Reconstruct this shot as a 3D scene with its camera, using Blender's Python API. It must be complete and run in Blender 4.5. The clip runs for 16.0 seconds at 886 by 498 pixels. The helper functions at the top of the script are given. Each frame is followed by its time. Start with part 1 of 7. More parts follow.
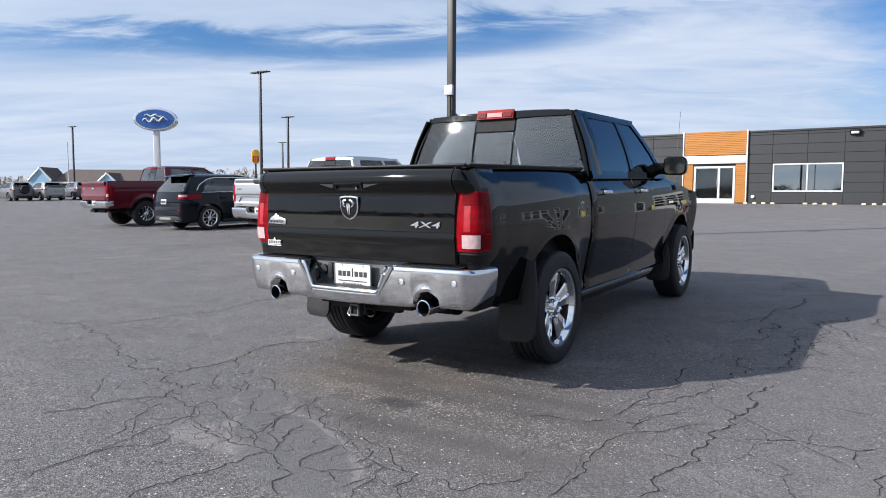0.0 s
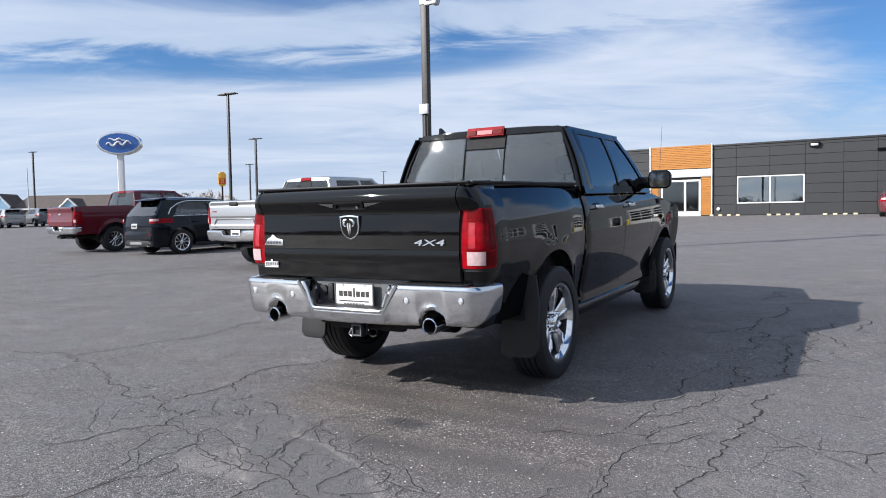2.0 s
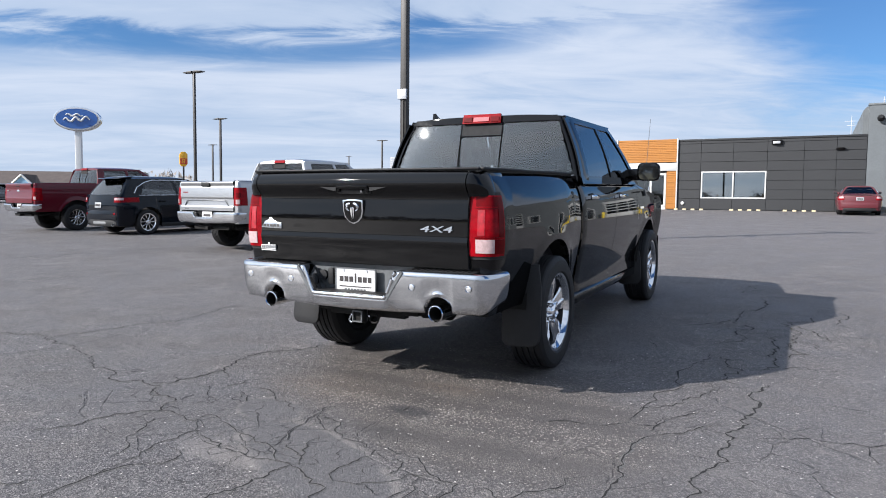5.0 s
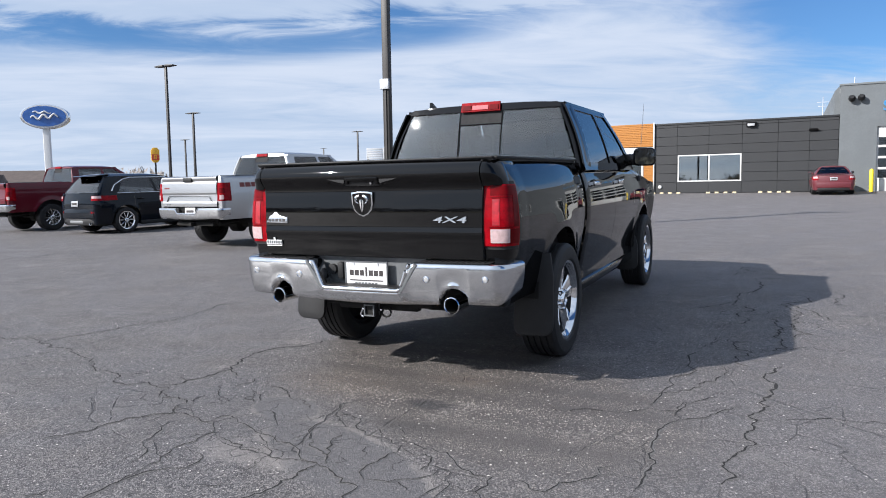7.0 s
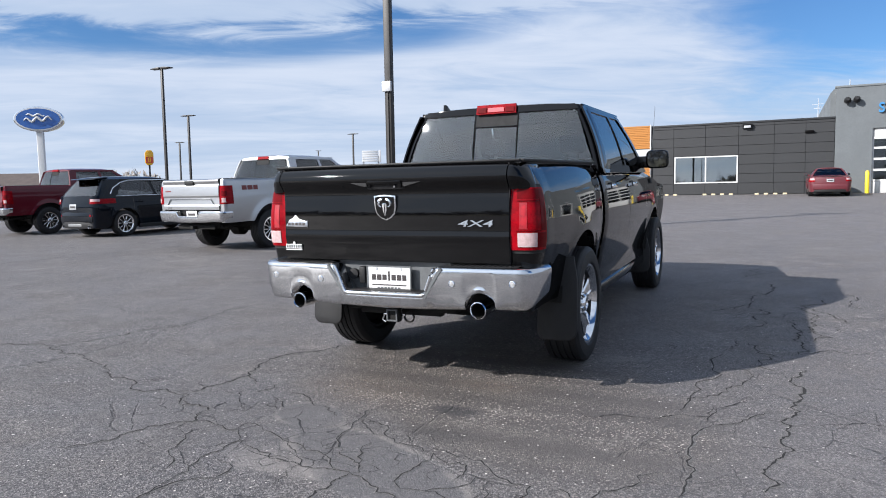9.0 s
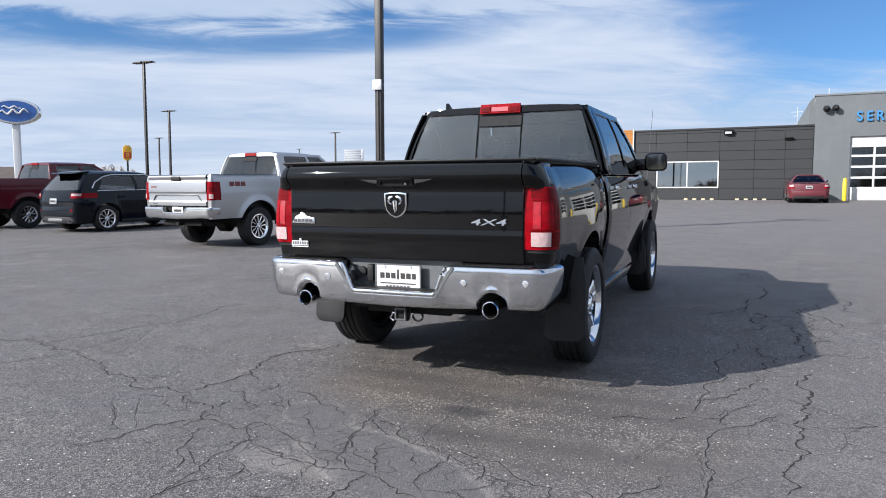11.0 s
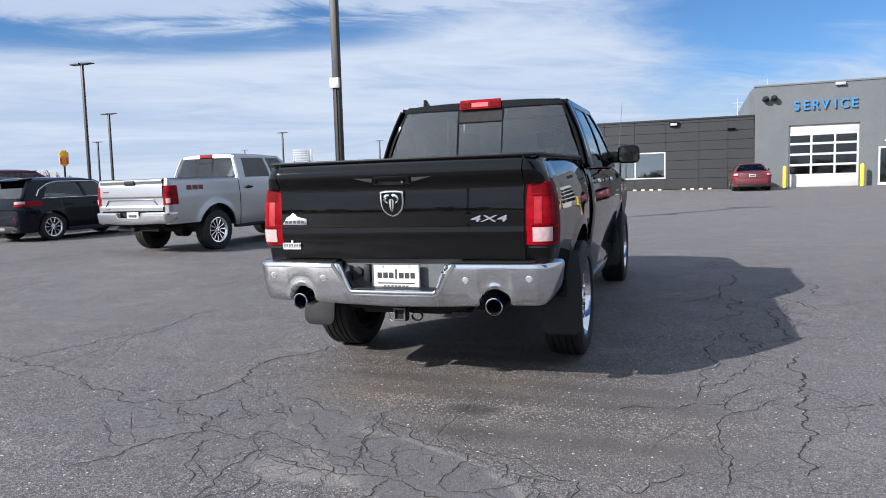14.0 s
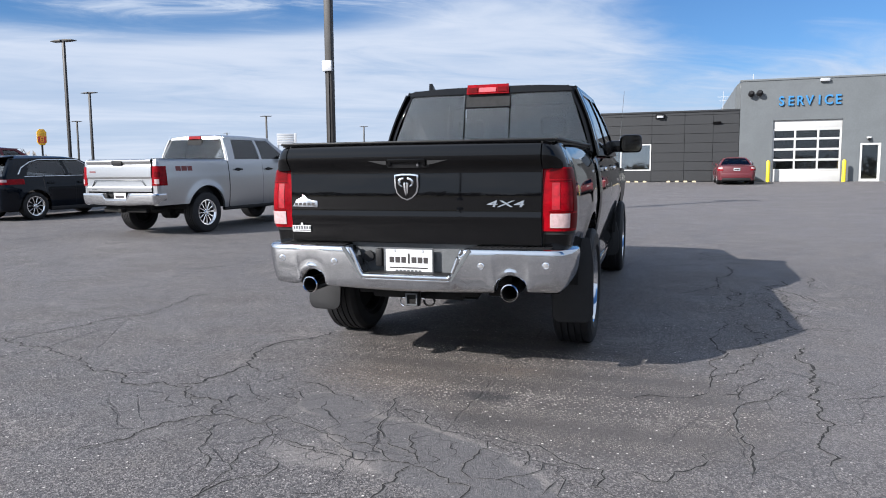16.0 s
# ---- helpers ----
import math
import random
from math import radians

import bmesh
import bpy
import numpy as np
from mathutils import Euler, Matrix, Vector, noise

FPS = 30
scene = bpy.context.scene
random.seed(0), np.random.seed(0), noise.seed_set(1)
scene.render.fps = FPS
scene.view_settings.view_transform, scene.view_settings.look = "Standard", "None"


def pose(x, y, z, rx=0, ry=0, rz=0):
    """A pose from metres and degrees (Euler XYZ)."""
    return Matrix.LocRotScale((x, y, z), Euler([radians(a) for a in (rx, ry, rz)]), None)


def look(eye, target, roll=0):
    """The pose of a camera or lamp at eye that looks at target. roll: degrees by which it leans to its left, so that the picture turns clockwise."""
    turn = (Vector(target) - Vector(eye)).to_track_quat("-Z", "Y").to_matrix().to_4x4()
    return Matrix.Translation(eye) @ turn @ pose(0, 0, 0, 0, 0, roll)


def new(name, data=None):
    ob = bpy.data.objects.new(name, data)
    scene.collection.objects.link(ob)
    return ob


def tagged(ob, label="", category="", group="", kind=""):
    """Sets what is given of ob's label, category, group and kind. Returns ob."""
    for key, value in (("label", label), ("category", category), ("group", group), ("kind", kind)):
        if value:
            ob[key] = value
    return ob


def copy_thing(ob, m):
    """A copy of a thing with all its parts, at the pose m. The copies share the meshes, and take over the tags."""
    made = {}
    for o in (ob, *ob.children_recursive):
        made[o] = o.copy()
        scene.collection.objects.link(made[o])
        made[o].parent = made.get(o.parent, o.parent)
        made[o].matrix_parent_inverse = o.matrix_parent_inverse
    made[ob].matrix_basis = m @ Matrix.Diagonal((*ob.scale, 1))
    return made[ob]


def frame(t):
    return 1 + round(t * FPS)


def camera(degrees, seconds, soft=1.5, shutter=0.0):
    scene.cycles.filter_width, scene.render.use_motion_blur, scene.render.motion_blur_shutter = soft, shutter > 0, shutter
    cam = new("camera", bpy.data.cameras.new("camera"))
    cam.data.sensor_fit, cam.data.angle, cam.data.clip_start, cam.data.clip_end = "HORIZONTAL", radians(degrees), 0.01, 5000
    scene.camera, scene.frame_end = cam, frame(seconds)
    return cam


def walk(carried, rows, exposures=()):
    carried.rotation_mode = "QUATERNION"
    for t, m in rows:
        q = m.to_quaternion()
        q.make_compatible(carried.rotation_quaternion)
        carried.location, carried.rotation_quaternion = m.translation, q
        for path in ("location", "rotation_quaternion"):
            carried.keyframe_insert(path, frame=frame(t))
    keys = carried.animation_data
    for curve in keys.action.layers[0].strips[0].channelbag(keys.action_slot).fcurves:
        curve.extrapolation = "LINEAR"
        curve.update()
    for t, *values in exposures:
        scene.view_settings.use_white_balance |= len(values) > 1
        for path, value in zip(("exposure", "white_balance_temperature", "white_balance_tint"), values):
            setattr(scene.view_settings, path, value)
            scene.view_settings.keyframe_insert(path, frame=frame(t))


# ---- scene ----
cam = camera(64.7, 16.0, soft=1.0)
PATH = [
    (0, (0.029, -0.089, 1.279), (0.016, 1.905, 1.122), 0.2),
    (0.5, (-0.024, -0.086, 1.273), (-0.021, 1.909, 1.127), -0.1),
    (1, (-0.079, -0.084, 1.27), (-0.056, 1.913, 1.148), -0.7),
    (1.5, (-0.134, -0.084, 1.269), (-0.085, 1.913, 1.169), -1.0),
    (2, (-0.19, -0.077, 1.274), (-0.114, 1.919, 1.169), -1.0),
    (2.5, (-0.245, -0.073, 1.278), (-0.148, 1.922, 1.169), -0.9),
    (3, (-0.293, -0.066, 1.281), (-0.18, 1.928, 1.167), -0.7),
    (3.5, (-0.342, -0.055, 1.279), (-0.208, 1.937, 1.16), -0.2),
    (4, (-0.388, -0.04, 1.273), (-0.232, 1.95, 1.146), 0.3),
    (4.2, (-0.398, -0.034, 1.271), (-0.238, 1.955, 1.14), 0.4),
    (6.5, (-0.627, 0.058, 1.268), (-0.389, 2.037, 1.107), -0.2),
    (7, (-0.677, 0.079, 1.272), (-0.43, 2.057, 1.101), -0.9),
    (7.5, (-0.728, 0.102, 1.277), (-0.465, 2.078, 1.112), -1.4),
    (8, (-0.773, 0.125, 1.28), (-0.497, 2.1, 1.125), -1.6),
    (8.5, (-0.818, 0.139, 1.283), (-0.544, 2.114, 1.127), -1.3),
    (9, (-0.858, 0.159, 1.282), (-0.594, 2.135, 1.117), -1.0),
    (11.5, (-1.092, 0.251, 1.265), (-0.751, 2.215, 1.103), -0.2),
    (12, (-1.141, 0.269, 1.267), (-0.772, 2.229, 1.118), -1.0),
    (12.5, (-1.194, 0.28, 1.267), (-0.792, 2.234, 1.119), -1.6),
    (13, (-1.238, 0.296, 1.271), (-0.815, 2.244, 1.115), -2.0),
    (13.5, (-1.283, 0.317, 1.271), (-0.845, 2.262, 1.107), -2.1),
    (14, (-1.328, 0.334, 1.27), (-0.867, 2.272, 1.097), -1.6),
    (14.5, (-1.374, 0.353, 1.267), (-0.896, 2.286, 1.08), -0.9),
    (15, (-1.415, 0.377, 1.261), (-0.929, 2.307, 1.059), -0.6),
    (15.5, (-1.462, 0.404, 1.254), (-0.959, 2.329, 1.046), -0.4),
    (16, (-1.508, 0.433, 1.25), (-0.997, 2.355, 1.042), -0.4),
]
walk(cam, [(t, look(eye, target, roll)) for t, eye, target, roll in PATH], exposures=[(0, 1.12, 6400, 11), (16, 1.12, 6400, 11)])

# ---- frames of the sloping lot: x across, y towards the service building, z up ----
TURN_LOT = -33.4
LOT = pose(-0.645, 4.543, 0, 1.15, 0, TURN_LOT)
UPRIGHT = pose(-0.645, 4.543, 0, 0, 0, TURN_LOT)
RISE = math.tan(radians(1.15))


def lot_height(v):
    """Height of the paving at the distance v along the lot: a plane that levels off far behind and far ahead."""
    if v > 42:
        return 42 * RISE - 0.9 * (1 - math.exp(-(v - 42) / 90))
    if v < -14:
        return -14 * RISE
    return v * RISE


# ---- world, sun, exposure ----
SUN_U, SUN_V, SUN_Z = -0.568, -0.653, 0.50
sun_way = UPRIGHT.to_3x3() @ Vector((SUN_U, SUN_V, SUN_Z))
sun = new("sun", bpy.data.lights.new("sun", "SUN"))
sun.data.energy, sun.data.angle, sun.data.color = 3.9, radians(0.6), (1.0, 0.965, 0.92)
sun.matrix_world = look(sun_way * 60, (0, 0, 0))

world = bpy.data.worlds.new("sky")
scene.world = world
world.use_nodes = True


class Nodes:
    """Short hand for building a node tree."""

    def __init__(self, tree):
        self.tree = tree

    def add(self, kind, **values):
        n = self.tree.nodes.new(kind)
        for key, value in values.items():
            if key == "op":
                n.operation = value
            elif key == "blend":
                n.blend_type = value
            elif key == "dtype":
                n.data_type = value
            elif key == "feature":
                n.feature = value
        return n

    def link(self, a, b):
        self.tree.links.new(a, b)

    def put(self, value, socket):
        if isinstance(value, bpy.types.NodeSocket):
            self.link(value, socket)
        elif value is not None:
            socket.default_value = value

    def math(self, op, a, b=None, c=None, clamp=False):
        n = self.add("ShaderNodeMath", op=op)
        n.use_clamp = clamp
        for value, socket in zip((a, b, c), n.inputs):
            self.put(value, socket)
        return n.outputs[0]

    def vec(self, op, a, b=None):
        n = self.add("ShaderNodeVectorMath", op=op)
        self.put(a, n.inputs[0])
        self.put(b, n.inputs[1])
        return n.outputs[0]

    def noise(self, vector, scale, detail=4, rough=0.55, distortion=0.0):
        n = self.add("ShaderNodeTexNoise")
        self.put(vector, n.inputs["Vector"])
        n.inputs["Scale"].default_value = scale
        n.inputs["Detail"].default_value = detail
        n.inputs["Roughness"].default_value = rough
        n.inputs["Distortion"].default_value = distortion
        return n

    def ramp(self, fac, lo, hi, a=0.0, b=1.0):
        n = self.add("ShaderNodeMapRange")
        n.interpolation_type = "SMOOTHSTEP"
        self.put(fac, n.inputs[0])
        for i, value in enumerate((lo, hi, a, b), 1):
            self.put(value, n.inputs[i])
        return n.outputs[0]

    def mix(self, fac, a, b, blend="MIX"):
        n = self.add("ShaderNodeMix", dtype="RGBA", blend=blend)
        self.put(fac, n.inputs[0])
        for value, socket in ((a, n.inputs[6]), (b, n.inputs[7])):
            self.put((*value, 1) if isinstance(value, tuple) and len(value) == 3 else value, socket)
        return n.outputs[2]

    def mapping(self, vector, scale=(1, 1, 1), turn=0.0, offset=(0, 0, 0)):
        n = self.add("ShaderNodeMapping")
        self.put(vector, n.inputs[0])
        n.inputs["Location"].default_value = offset
        n.inputs["Rotation"].default_value = (0, 0, radians(turn))
        n.inputs["Scale"].default_value = scale
        return n.outputs[0]

    def bump(self, height, strength, distance=0.01, normal=None):
        n = self.add("ShaderNodeBump")
        n.inputs["Strength"].default_value = strength
        n.inputs["Distance"].default_value = distance
        self.put(height, n.inputs["Height"])
        self.put(normal, n.inputs["Normal"])
        return n.outputs[0]


def build_sky():
    """Blue winter sky with drawn-out sheets of thin cloud."""
    w = Nodes(world.node_tree)
    world.node_tree.nodes.clear()
    sky = w.add("ShaderNodeTexSky")
    sky.sky_type, sky.sun_disc = "NISHITA", False
    sky.sun_elevation = math.asin(SUN_Z)
    sky.sun_rotation = math.atan2(sun_way.x, sun_way.y)
    sky.air_density, sky.dust_density, sky.ozone_density, sky.altitude = 1.0, 0.25, 5.0, 200
    way = w.add("ShaderNodeTexCoord").outputs["Generated"]
    sep = w.add("ShaderNodeSeparateXYZ")
    w.link(way, sep.inputs[0])
    height = w.math("MAXIMUM", sep.outputs[2], 0.015)
    over = w.math("ADD", height, 0.10)
    flat = w.add("ShaderNodeCombineXYZ")
    w.link(w.math("DIVIDE", sep.outputs[0], over), flat.inputs[0])
    w.link(w.math("DIVIDE", sep.outputs[1], over), flat.inputs[1])
    p = flat.outputs[0]
    streaks = w.noise(w.mapping(p, (0.34, 0.78, 1), -6, (3.1, 1.7, 0)), 1.0, 7, 0.54, 0.9).outputs[0]
    sheets = w.noise(w.mapping(p, (0.16, 0.34, 1), 14, (5.4, 0.6, 0)), 1.0, 3, 0.5, 0.3).outputs[0]
    wisps = w.noise(w.mapping(p, (1.3, 2.6, 1), -25, (1.0, 2.0, 0)), 1.0, 6, 0.62, 0.9).outputs[0]
    cover = w.math("ADD", w.math("MULTIPLY", streaks, 0.50), w.math("MULTIPLY", sheets, 0.62))
    cover = w.math("ADD", cover, w.math("MULTIPLY", w.math("SUBTRACT", wisps, 0.5), 0.26))
    lower = w.ramp(sep.outputs[2], 0.02, 0.34, 0.27, 0.0)
    level = w.math("SQRT", w.math("MAXIMUM", w.math("SUBTRACT", 1.0, w.math("MULTIPLY", sep.outputs[2], sep.outputs[2])), 0.01))
    east = w.math("DIVIDE", sep.outputs[0], level)
    clear_side = w.math("MULTIPLY", w.math("MULTIPLY", w.ramp(east, 0.36, 0.66, 0.0, -0.31), w.ramp(east, 0.74, 0.86, 1, -0.6)), w.ramp(sep.outputs[2], 0.03, 0.2))
    toward = w.add("ShaderNodeVectorMath", op="DOT_PRODUCT")
    w.link(way, toward.inputs[0])
    toward.inputs[1].default_value = tuple(sun_way)
    glow = w.math("POWER", w.math("MAXIMUM", toward.outputs["Value"], 0.0), 3.0)
    sunny = w.ramp(toward.outputs["Value"], -0.1, 0.75, 0.0, 0.30)
    drift = w.math("ADD", w.math("MULTIPLY", w.math("SUBTRACT", wisps, 0.5), 0.10), w.math("MULTIPLY", w.math("SUBTRACT", sheets, 0.5), 0.10))
    rise = w.math("ADD", w.math("SUBTRACT", sep.outputs[2], w.math("ADD", 0.258, w.math("MULTIPLY", east, 0.085))), drift)
    ahead = w.math("MULTIPLY", w.ramp(sep.outputs[1], 0.2, 0.5), w.ramp(sep.outputs[2], 0.42, 0.58, 1, 0))
    band = w.math("MULTIPLY", w.ramp(w.math("ABSOLUTE", rise), 0.006, 0.040, 1, 0), 0.15)
    gap = w.math("MULTIPLY", w.math("MULTIPLY", w.ramp(w.math("ABSOLUTE", w.math("ADD", rise, 0.056)), 0.004, 0.042, 1, 0), w.ramp(east, 0.05, 0.40, 1, 0)), -0.125)
    crest = w.ramp(rise, 0.028, 0.085, 0.0, -0.10)
    cover = w.math("ADD", cover, w.math("MULTIPLY", w.math("ADD", band, w.math("ADD", gap, crest)), ahead))
    cover = w.math("ADD", cover, w.math("MULTIPLY", w.ramp(east, 0.74, 0.88), 0.22))
    cover = w.ramp(w.math("ADD", w.math("ADD", w.math("ADD", cover, lower), clear_side), sunny), 0.47, 0.76, 0.0, 0.95)
    bright = w.mix(w.ramp(w.math("ADD", w.math("MULTIPLY", streaks, 0.7), w.math("MULTIPLY", wisps, 0.3)), 0.38, 0.68), (4.6, 5.65, 7.3), (6.4, 7.1, 8.3))
    bright = w.mix(1.0, bright, w.mix(glow, (1.0, 1.0, 1.0), (2.3, 2.2, 2.05)), "MULTIPLY")
    deep = w.mix(1.0, sky.outputs[0], (0.68, 0.90, 1.09), "MULTIPLY")
    colour = w.mix(cover, deep, bright)
    back = w.add("ShaderNodeBackground")
    back.inputs[1].default_value = 0.0515
    w.link(colour, back.inputs[0])
    out = w.add("ShaderNodeOutputWorld")
    w.link(back.outputs[0], out.inputs[0])


build_sky()

# ---- materials ----


def material(name, colour, rough=0.5, metal=0.0, vary=0.0, scale=6.0, bump=0.0, bump_scale=60.0, coat=0.0, random_tint=0.0,
             rough_vary=0.0, transmission=0.0, ior=1.5, glow=0.0, specular=0.5, edge=1.0):
    """A principled material with mottling at two scales and fine relief, in the thing's own space."""
    m = bpy.data.materials.new(name)
    m.use_nodes = True
    w = Nodes(m.node_tree)
    b = m.node_tree.nodes["Principled BSDF"]
    b.inputs["Base Color"].default_value = (*colour, 1)
    b.inputs["Roughness"].default_value = rough
    b.inputs["Metallic"].default_value = metal
    b.inputs["Coat Weight"].default_value = coat
    b.inputs["Coat Roughness"].default_value = 0.02
    b.inputs["Coat IOR"].default_value = 1.36
    b.inputs["Transmission Weight"].default_value = transmission
    b.inputs["IOR"].default_value = ior
    b.inputs["Specular IOR Level"].default_value = specular
    b.inputs["Specular Tint"].default_value = (edge, edge, edge, 1)
    if glow:
        b.inputs["Emission Color"].default_value = (*colour, 1)
        b.inputs["Emission Strength"].default_value = glow
    place = w.add("ShaderNodeTexCoord").outputs["Object"]
    if vary or rough_vary:
        big = w.noise(place, scale, 5).outputs[0]
        fine = w.noise(place, scale * 9, 4).outputs[0]
        both = w.math("ADD", w.math("MULTIPLY", big, 0.6), w.math("MULTIPLY", fine, 0.4))
        if vary:
            dark = tuple(c * (1 - vary) for c in colour)
            light = tuple(min(1, c * (1 + vary)) for c in colour)
            tint = w.mix(w.ramp(both, 0.3, 0.7), dark, light)
            if random_tint:
                info = w.add("ShaderNodeObjectInfo").outputs["Random"]
                tint = w.mix(random_tint, tint, w.mix(info, dark, light))
            w.link(tint, b.inputs["Base Color"])
        if rough_vary:
            w.link(w.ramp(both, 0.3, 0.7, max(0, rough - rough_vary), min(1, rough + rough_vary)), b.inputs["Roughness"])
    if bump:
        w.link(w.bump(w.noise(place, bump_scale, 5, 0.6).outputs[0], bump, 0.004), b.inputs["Normal"])
    return m


def asphalt_material():
    """Worn asphalt: speckled stone, patches, stains and two nets of fine cracks."""
    m = bpy.data.materials.new("asphalt")
    m.use_nodes = True
    w = Nodes(m.node_tree)
    b = m.node_tree.nodes["Principled BSDF"]
    place = w.add("ShaderNodeTexCoord").outputs["Object"]
    patch = w.noise(place, 0.35, 5, 0.55, 0.4).outputs[0]
    blot = w.noise(place, 1.7, 6, 0.6, 0.3).outputs[0]
    grit = w.noise(place, 140, 3, 0.7).outputs[0]
    mid = w.noise(place, 28, 4, 0.65).outputs[0]
    colour = w.mix(w.ramp(patch, 0.3, 0.7), (0.074, 0.072, 0.075), (0.110, 0.106, 0.109))
    colour = w.mix(w.ramp(blot, 0.38, 0.72, 0, 0.5), colour, (0.128, 0.121, 0.124))
    colour = w.mix(w.ramp(mid, 0.45, 0.62, 0, 0.75), colour, (0.042, 0.040, 0.043))
    stones = w.add("ShaderNodeTexVoronoi", feature="F1")
    w.link(place, stones.inputs["Vector"])
    stones.inputs["Scale"].default_value = 62
    pick = w.add("ShaderNodeSeparateColor")
    w.link(stones.outputs["Color"], pick.inputs[0])
    spots = w.math("MULTIPLY", w.ramp(stones.outputs["Distance"], 0.22, 0.42, 1, 0), w.ramp(pick.outputs[0], 0.72, 0.86))
    fine_stones = w.add("ShaderNodeTexVoronoi", feature="F1")
    w.link(place, fine_stones.inputs["Vector"])
    fine_stones.inputs["Scale"].default_value = 170
    shade = w.add("ShaderNodeSeparateColor")
    w.link(fine_stones.outputs["Color"], shade.inputs[0])
    colour = w.mix(w.math("MULTIPLY", w.ramp(shade.outputs[0], 0.50, 1.0), 0.90), colour, (0.30, 0.285, 0.275))
    colour = w.mix(w.math("MULTIPLY", w.ramp(shade.outputs[1], 0.45, 0.9), 0.85), colour, (0.020, 0.019, 0.021))
    clods = w.noise(place, 62, 2, 0.6).outputs[0]
    colour = w.mix(w.ramp(clods, 0.58, 0.68, 0, 0.75), colour, (0.215, 0.200, 0.196))
    colour = w.mix(w.ramp(clods, 0.40, 0.30, 0, 0.80), colour, (0.026, 0.025, 0.027))
    wear = w.ramp(w.noise(place, 0.9, 5, 0.6).outputs[0], 0.42, 0.62)
    colour = w.mix(w.math("MULTIPLY", spots, w.math("ADD", 0.25, w.math("MULTIPLY", wear, 0.6))), colour, (0.25, 0.232, 0.215))
    colour = w.mix(w.math("MULTIPLY", w.ramp(pick.outputs[1], 0.7, 1.0), 0.35), colour, (0.03, 0.03, 0.032))

    twist = w.add("ShaderNodeVectorMath", op="SCALE")
    w.link(w.vec("SUBTRACT", w.noise(place, 2.6, 5, 0.6).outputs["Color"], (0.5, 0.5, 0.5)), twist.inputs[0])
    twist.inputs["Scale"].default_value = 0.45
    ragged = w.vec("ADD", place, twist.outputs[0])
    bend = w.add("ShaderNodeVectorMath", op="SCALE")
    w.link(w.vec("SUBTRACT", w.noise(place, 7.0, 3, 0.6).outputs["Color"], (0.5, 0.5, 0.5)), bend.inputs[0])
    bend.inputs["Scale"].default_value = 0.09
    bent = w.vec("ADD", place, bend.outputs[0])

    def reach(u, v, ru, rv, turn=0.0, of=ragged):
        """How far a place lies from (u, v), in units of an ellipse's radii."""
        n = w.add("ShaderNodeVectorMath", op="LENGTH")
        c, k = math.cos(radians(turn)), math.sin(radians(turn))
        level = w.mapping(of, (1, 1, 0), turn, (-(u * c - v * k), -(u * k + v * c), 0))
        w.link(w.mapping(level, (1 / ru, 1 / rv, 0)), n.inputs[0])
        return n.outputs["Value"]

    def blob(u, v, ru, rv, soft=0.45, turn=0.0, of=ragged):
        """A ragged spot of the paving round (u, v)."""
        return w.ramp(reach(u, v, ru, rv, turn, of), 1 - soft, 1 + soft, 1, 0)

    stony = w.math("MAXIMUM", blob(0.70, 0.25, 1.55, 0.85, 0.22, 30), w.math("MULTIPLY", wear, 0.35))
    smooth = w.math("MAXIMUM", w.math("MAXIMUM", blob(0.50, -1.02, 0.72, 0.26, 0.18, 28, bent), blob(-0.22, -0.52, 0.26, 0.17, 0.15, 20, bent)), w.math("MULTIPLY", blob(-0.75, -0.75, 1.0, 0.5, 0.5), 0.5))
    broken = w.math("MAXIMUM", blob(-0.35, -0.85, 1.1, 0.55, 0.4), w.math("MULTIPLY", blob(2.4, 0.4, 0.9, 1.4, 0.4), 0.6))
    gravelly = w.math("MAXIMUM", blob(0.53, 0.38, 0.26, 0.12, 0.6, 0, bent), blob(-0.20, 0.02, 0.42, 0.24, 0.7))
    colour = w.mix(w.math("MULTIPLY", stony, 0.75), colour, (0.056, 0.050, 0.046))
    colour = w.mix(w.math("MULTIPLY", gravelly, w.ramp(w.noise(place, 55, 3, 0.7).outputs[0], 0.40, 0.62, 0.05, 0.85)), colour, (0.125, 0.104, 0.088))
    for net, limit in ((stones, 0.68), (fine_stones, 0.62)):
        tone = w.add("ShaderNodeSeparateColor")
        w.link(net.outputs["Color"], tone.inputs[0])
        chips = w.math("MULTIPLY", w.ramp(net.outputs["Distance"], 0.20, 0.40, 1, 0), w.ramp(tone.outputs[2], limit, limit + 0.10))
        colour = w.mix(w.math("MULTIPLY", chips, w.math("MULTIPLY", stony, 0.80)), colour, (0.42, 0.38, 0.34))
    rare = w.math("MULTIPLY", w.ramp(stones.outputs["Distance"], 0.25, 0.45, 1, 0), w.ramp(pick.outputs[1], 0.980, 0.985))
    colour = w.mix(rare, colour, (0.60, 0.58, 0.54))
    colour = w.mix(w.math("MULTIPLY", smooth, 0.72), colour, (0.098, 0.096, 0.100))
    rim_a = reach(0.50, -1.02, 0.72, 0.26, 28, bent)
    rim_b = reach(-0.22, -0.52, 0.26, 0.17, 20, bent)
    rims = w.math("MAXIMUM", *[w.math("MULTIPLY", w.ramp(r, 0.86, 0.98), w.ramp(r, 1.0, 1.16, 1, 0)) for r in (rim_a, rim_b)])
    rims = w.math("MULTIPLY", rims, w.ramp(w.noise(place, 3.5, 3).outputs[0], 0.40, 0.62))
    colour = w.mix(w.math("MULTIPLY", rims, 0.50), colour, (0.24, 0.225, 0.21))
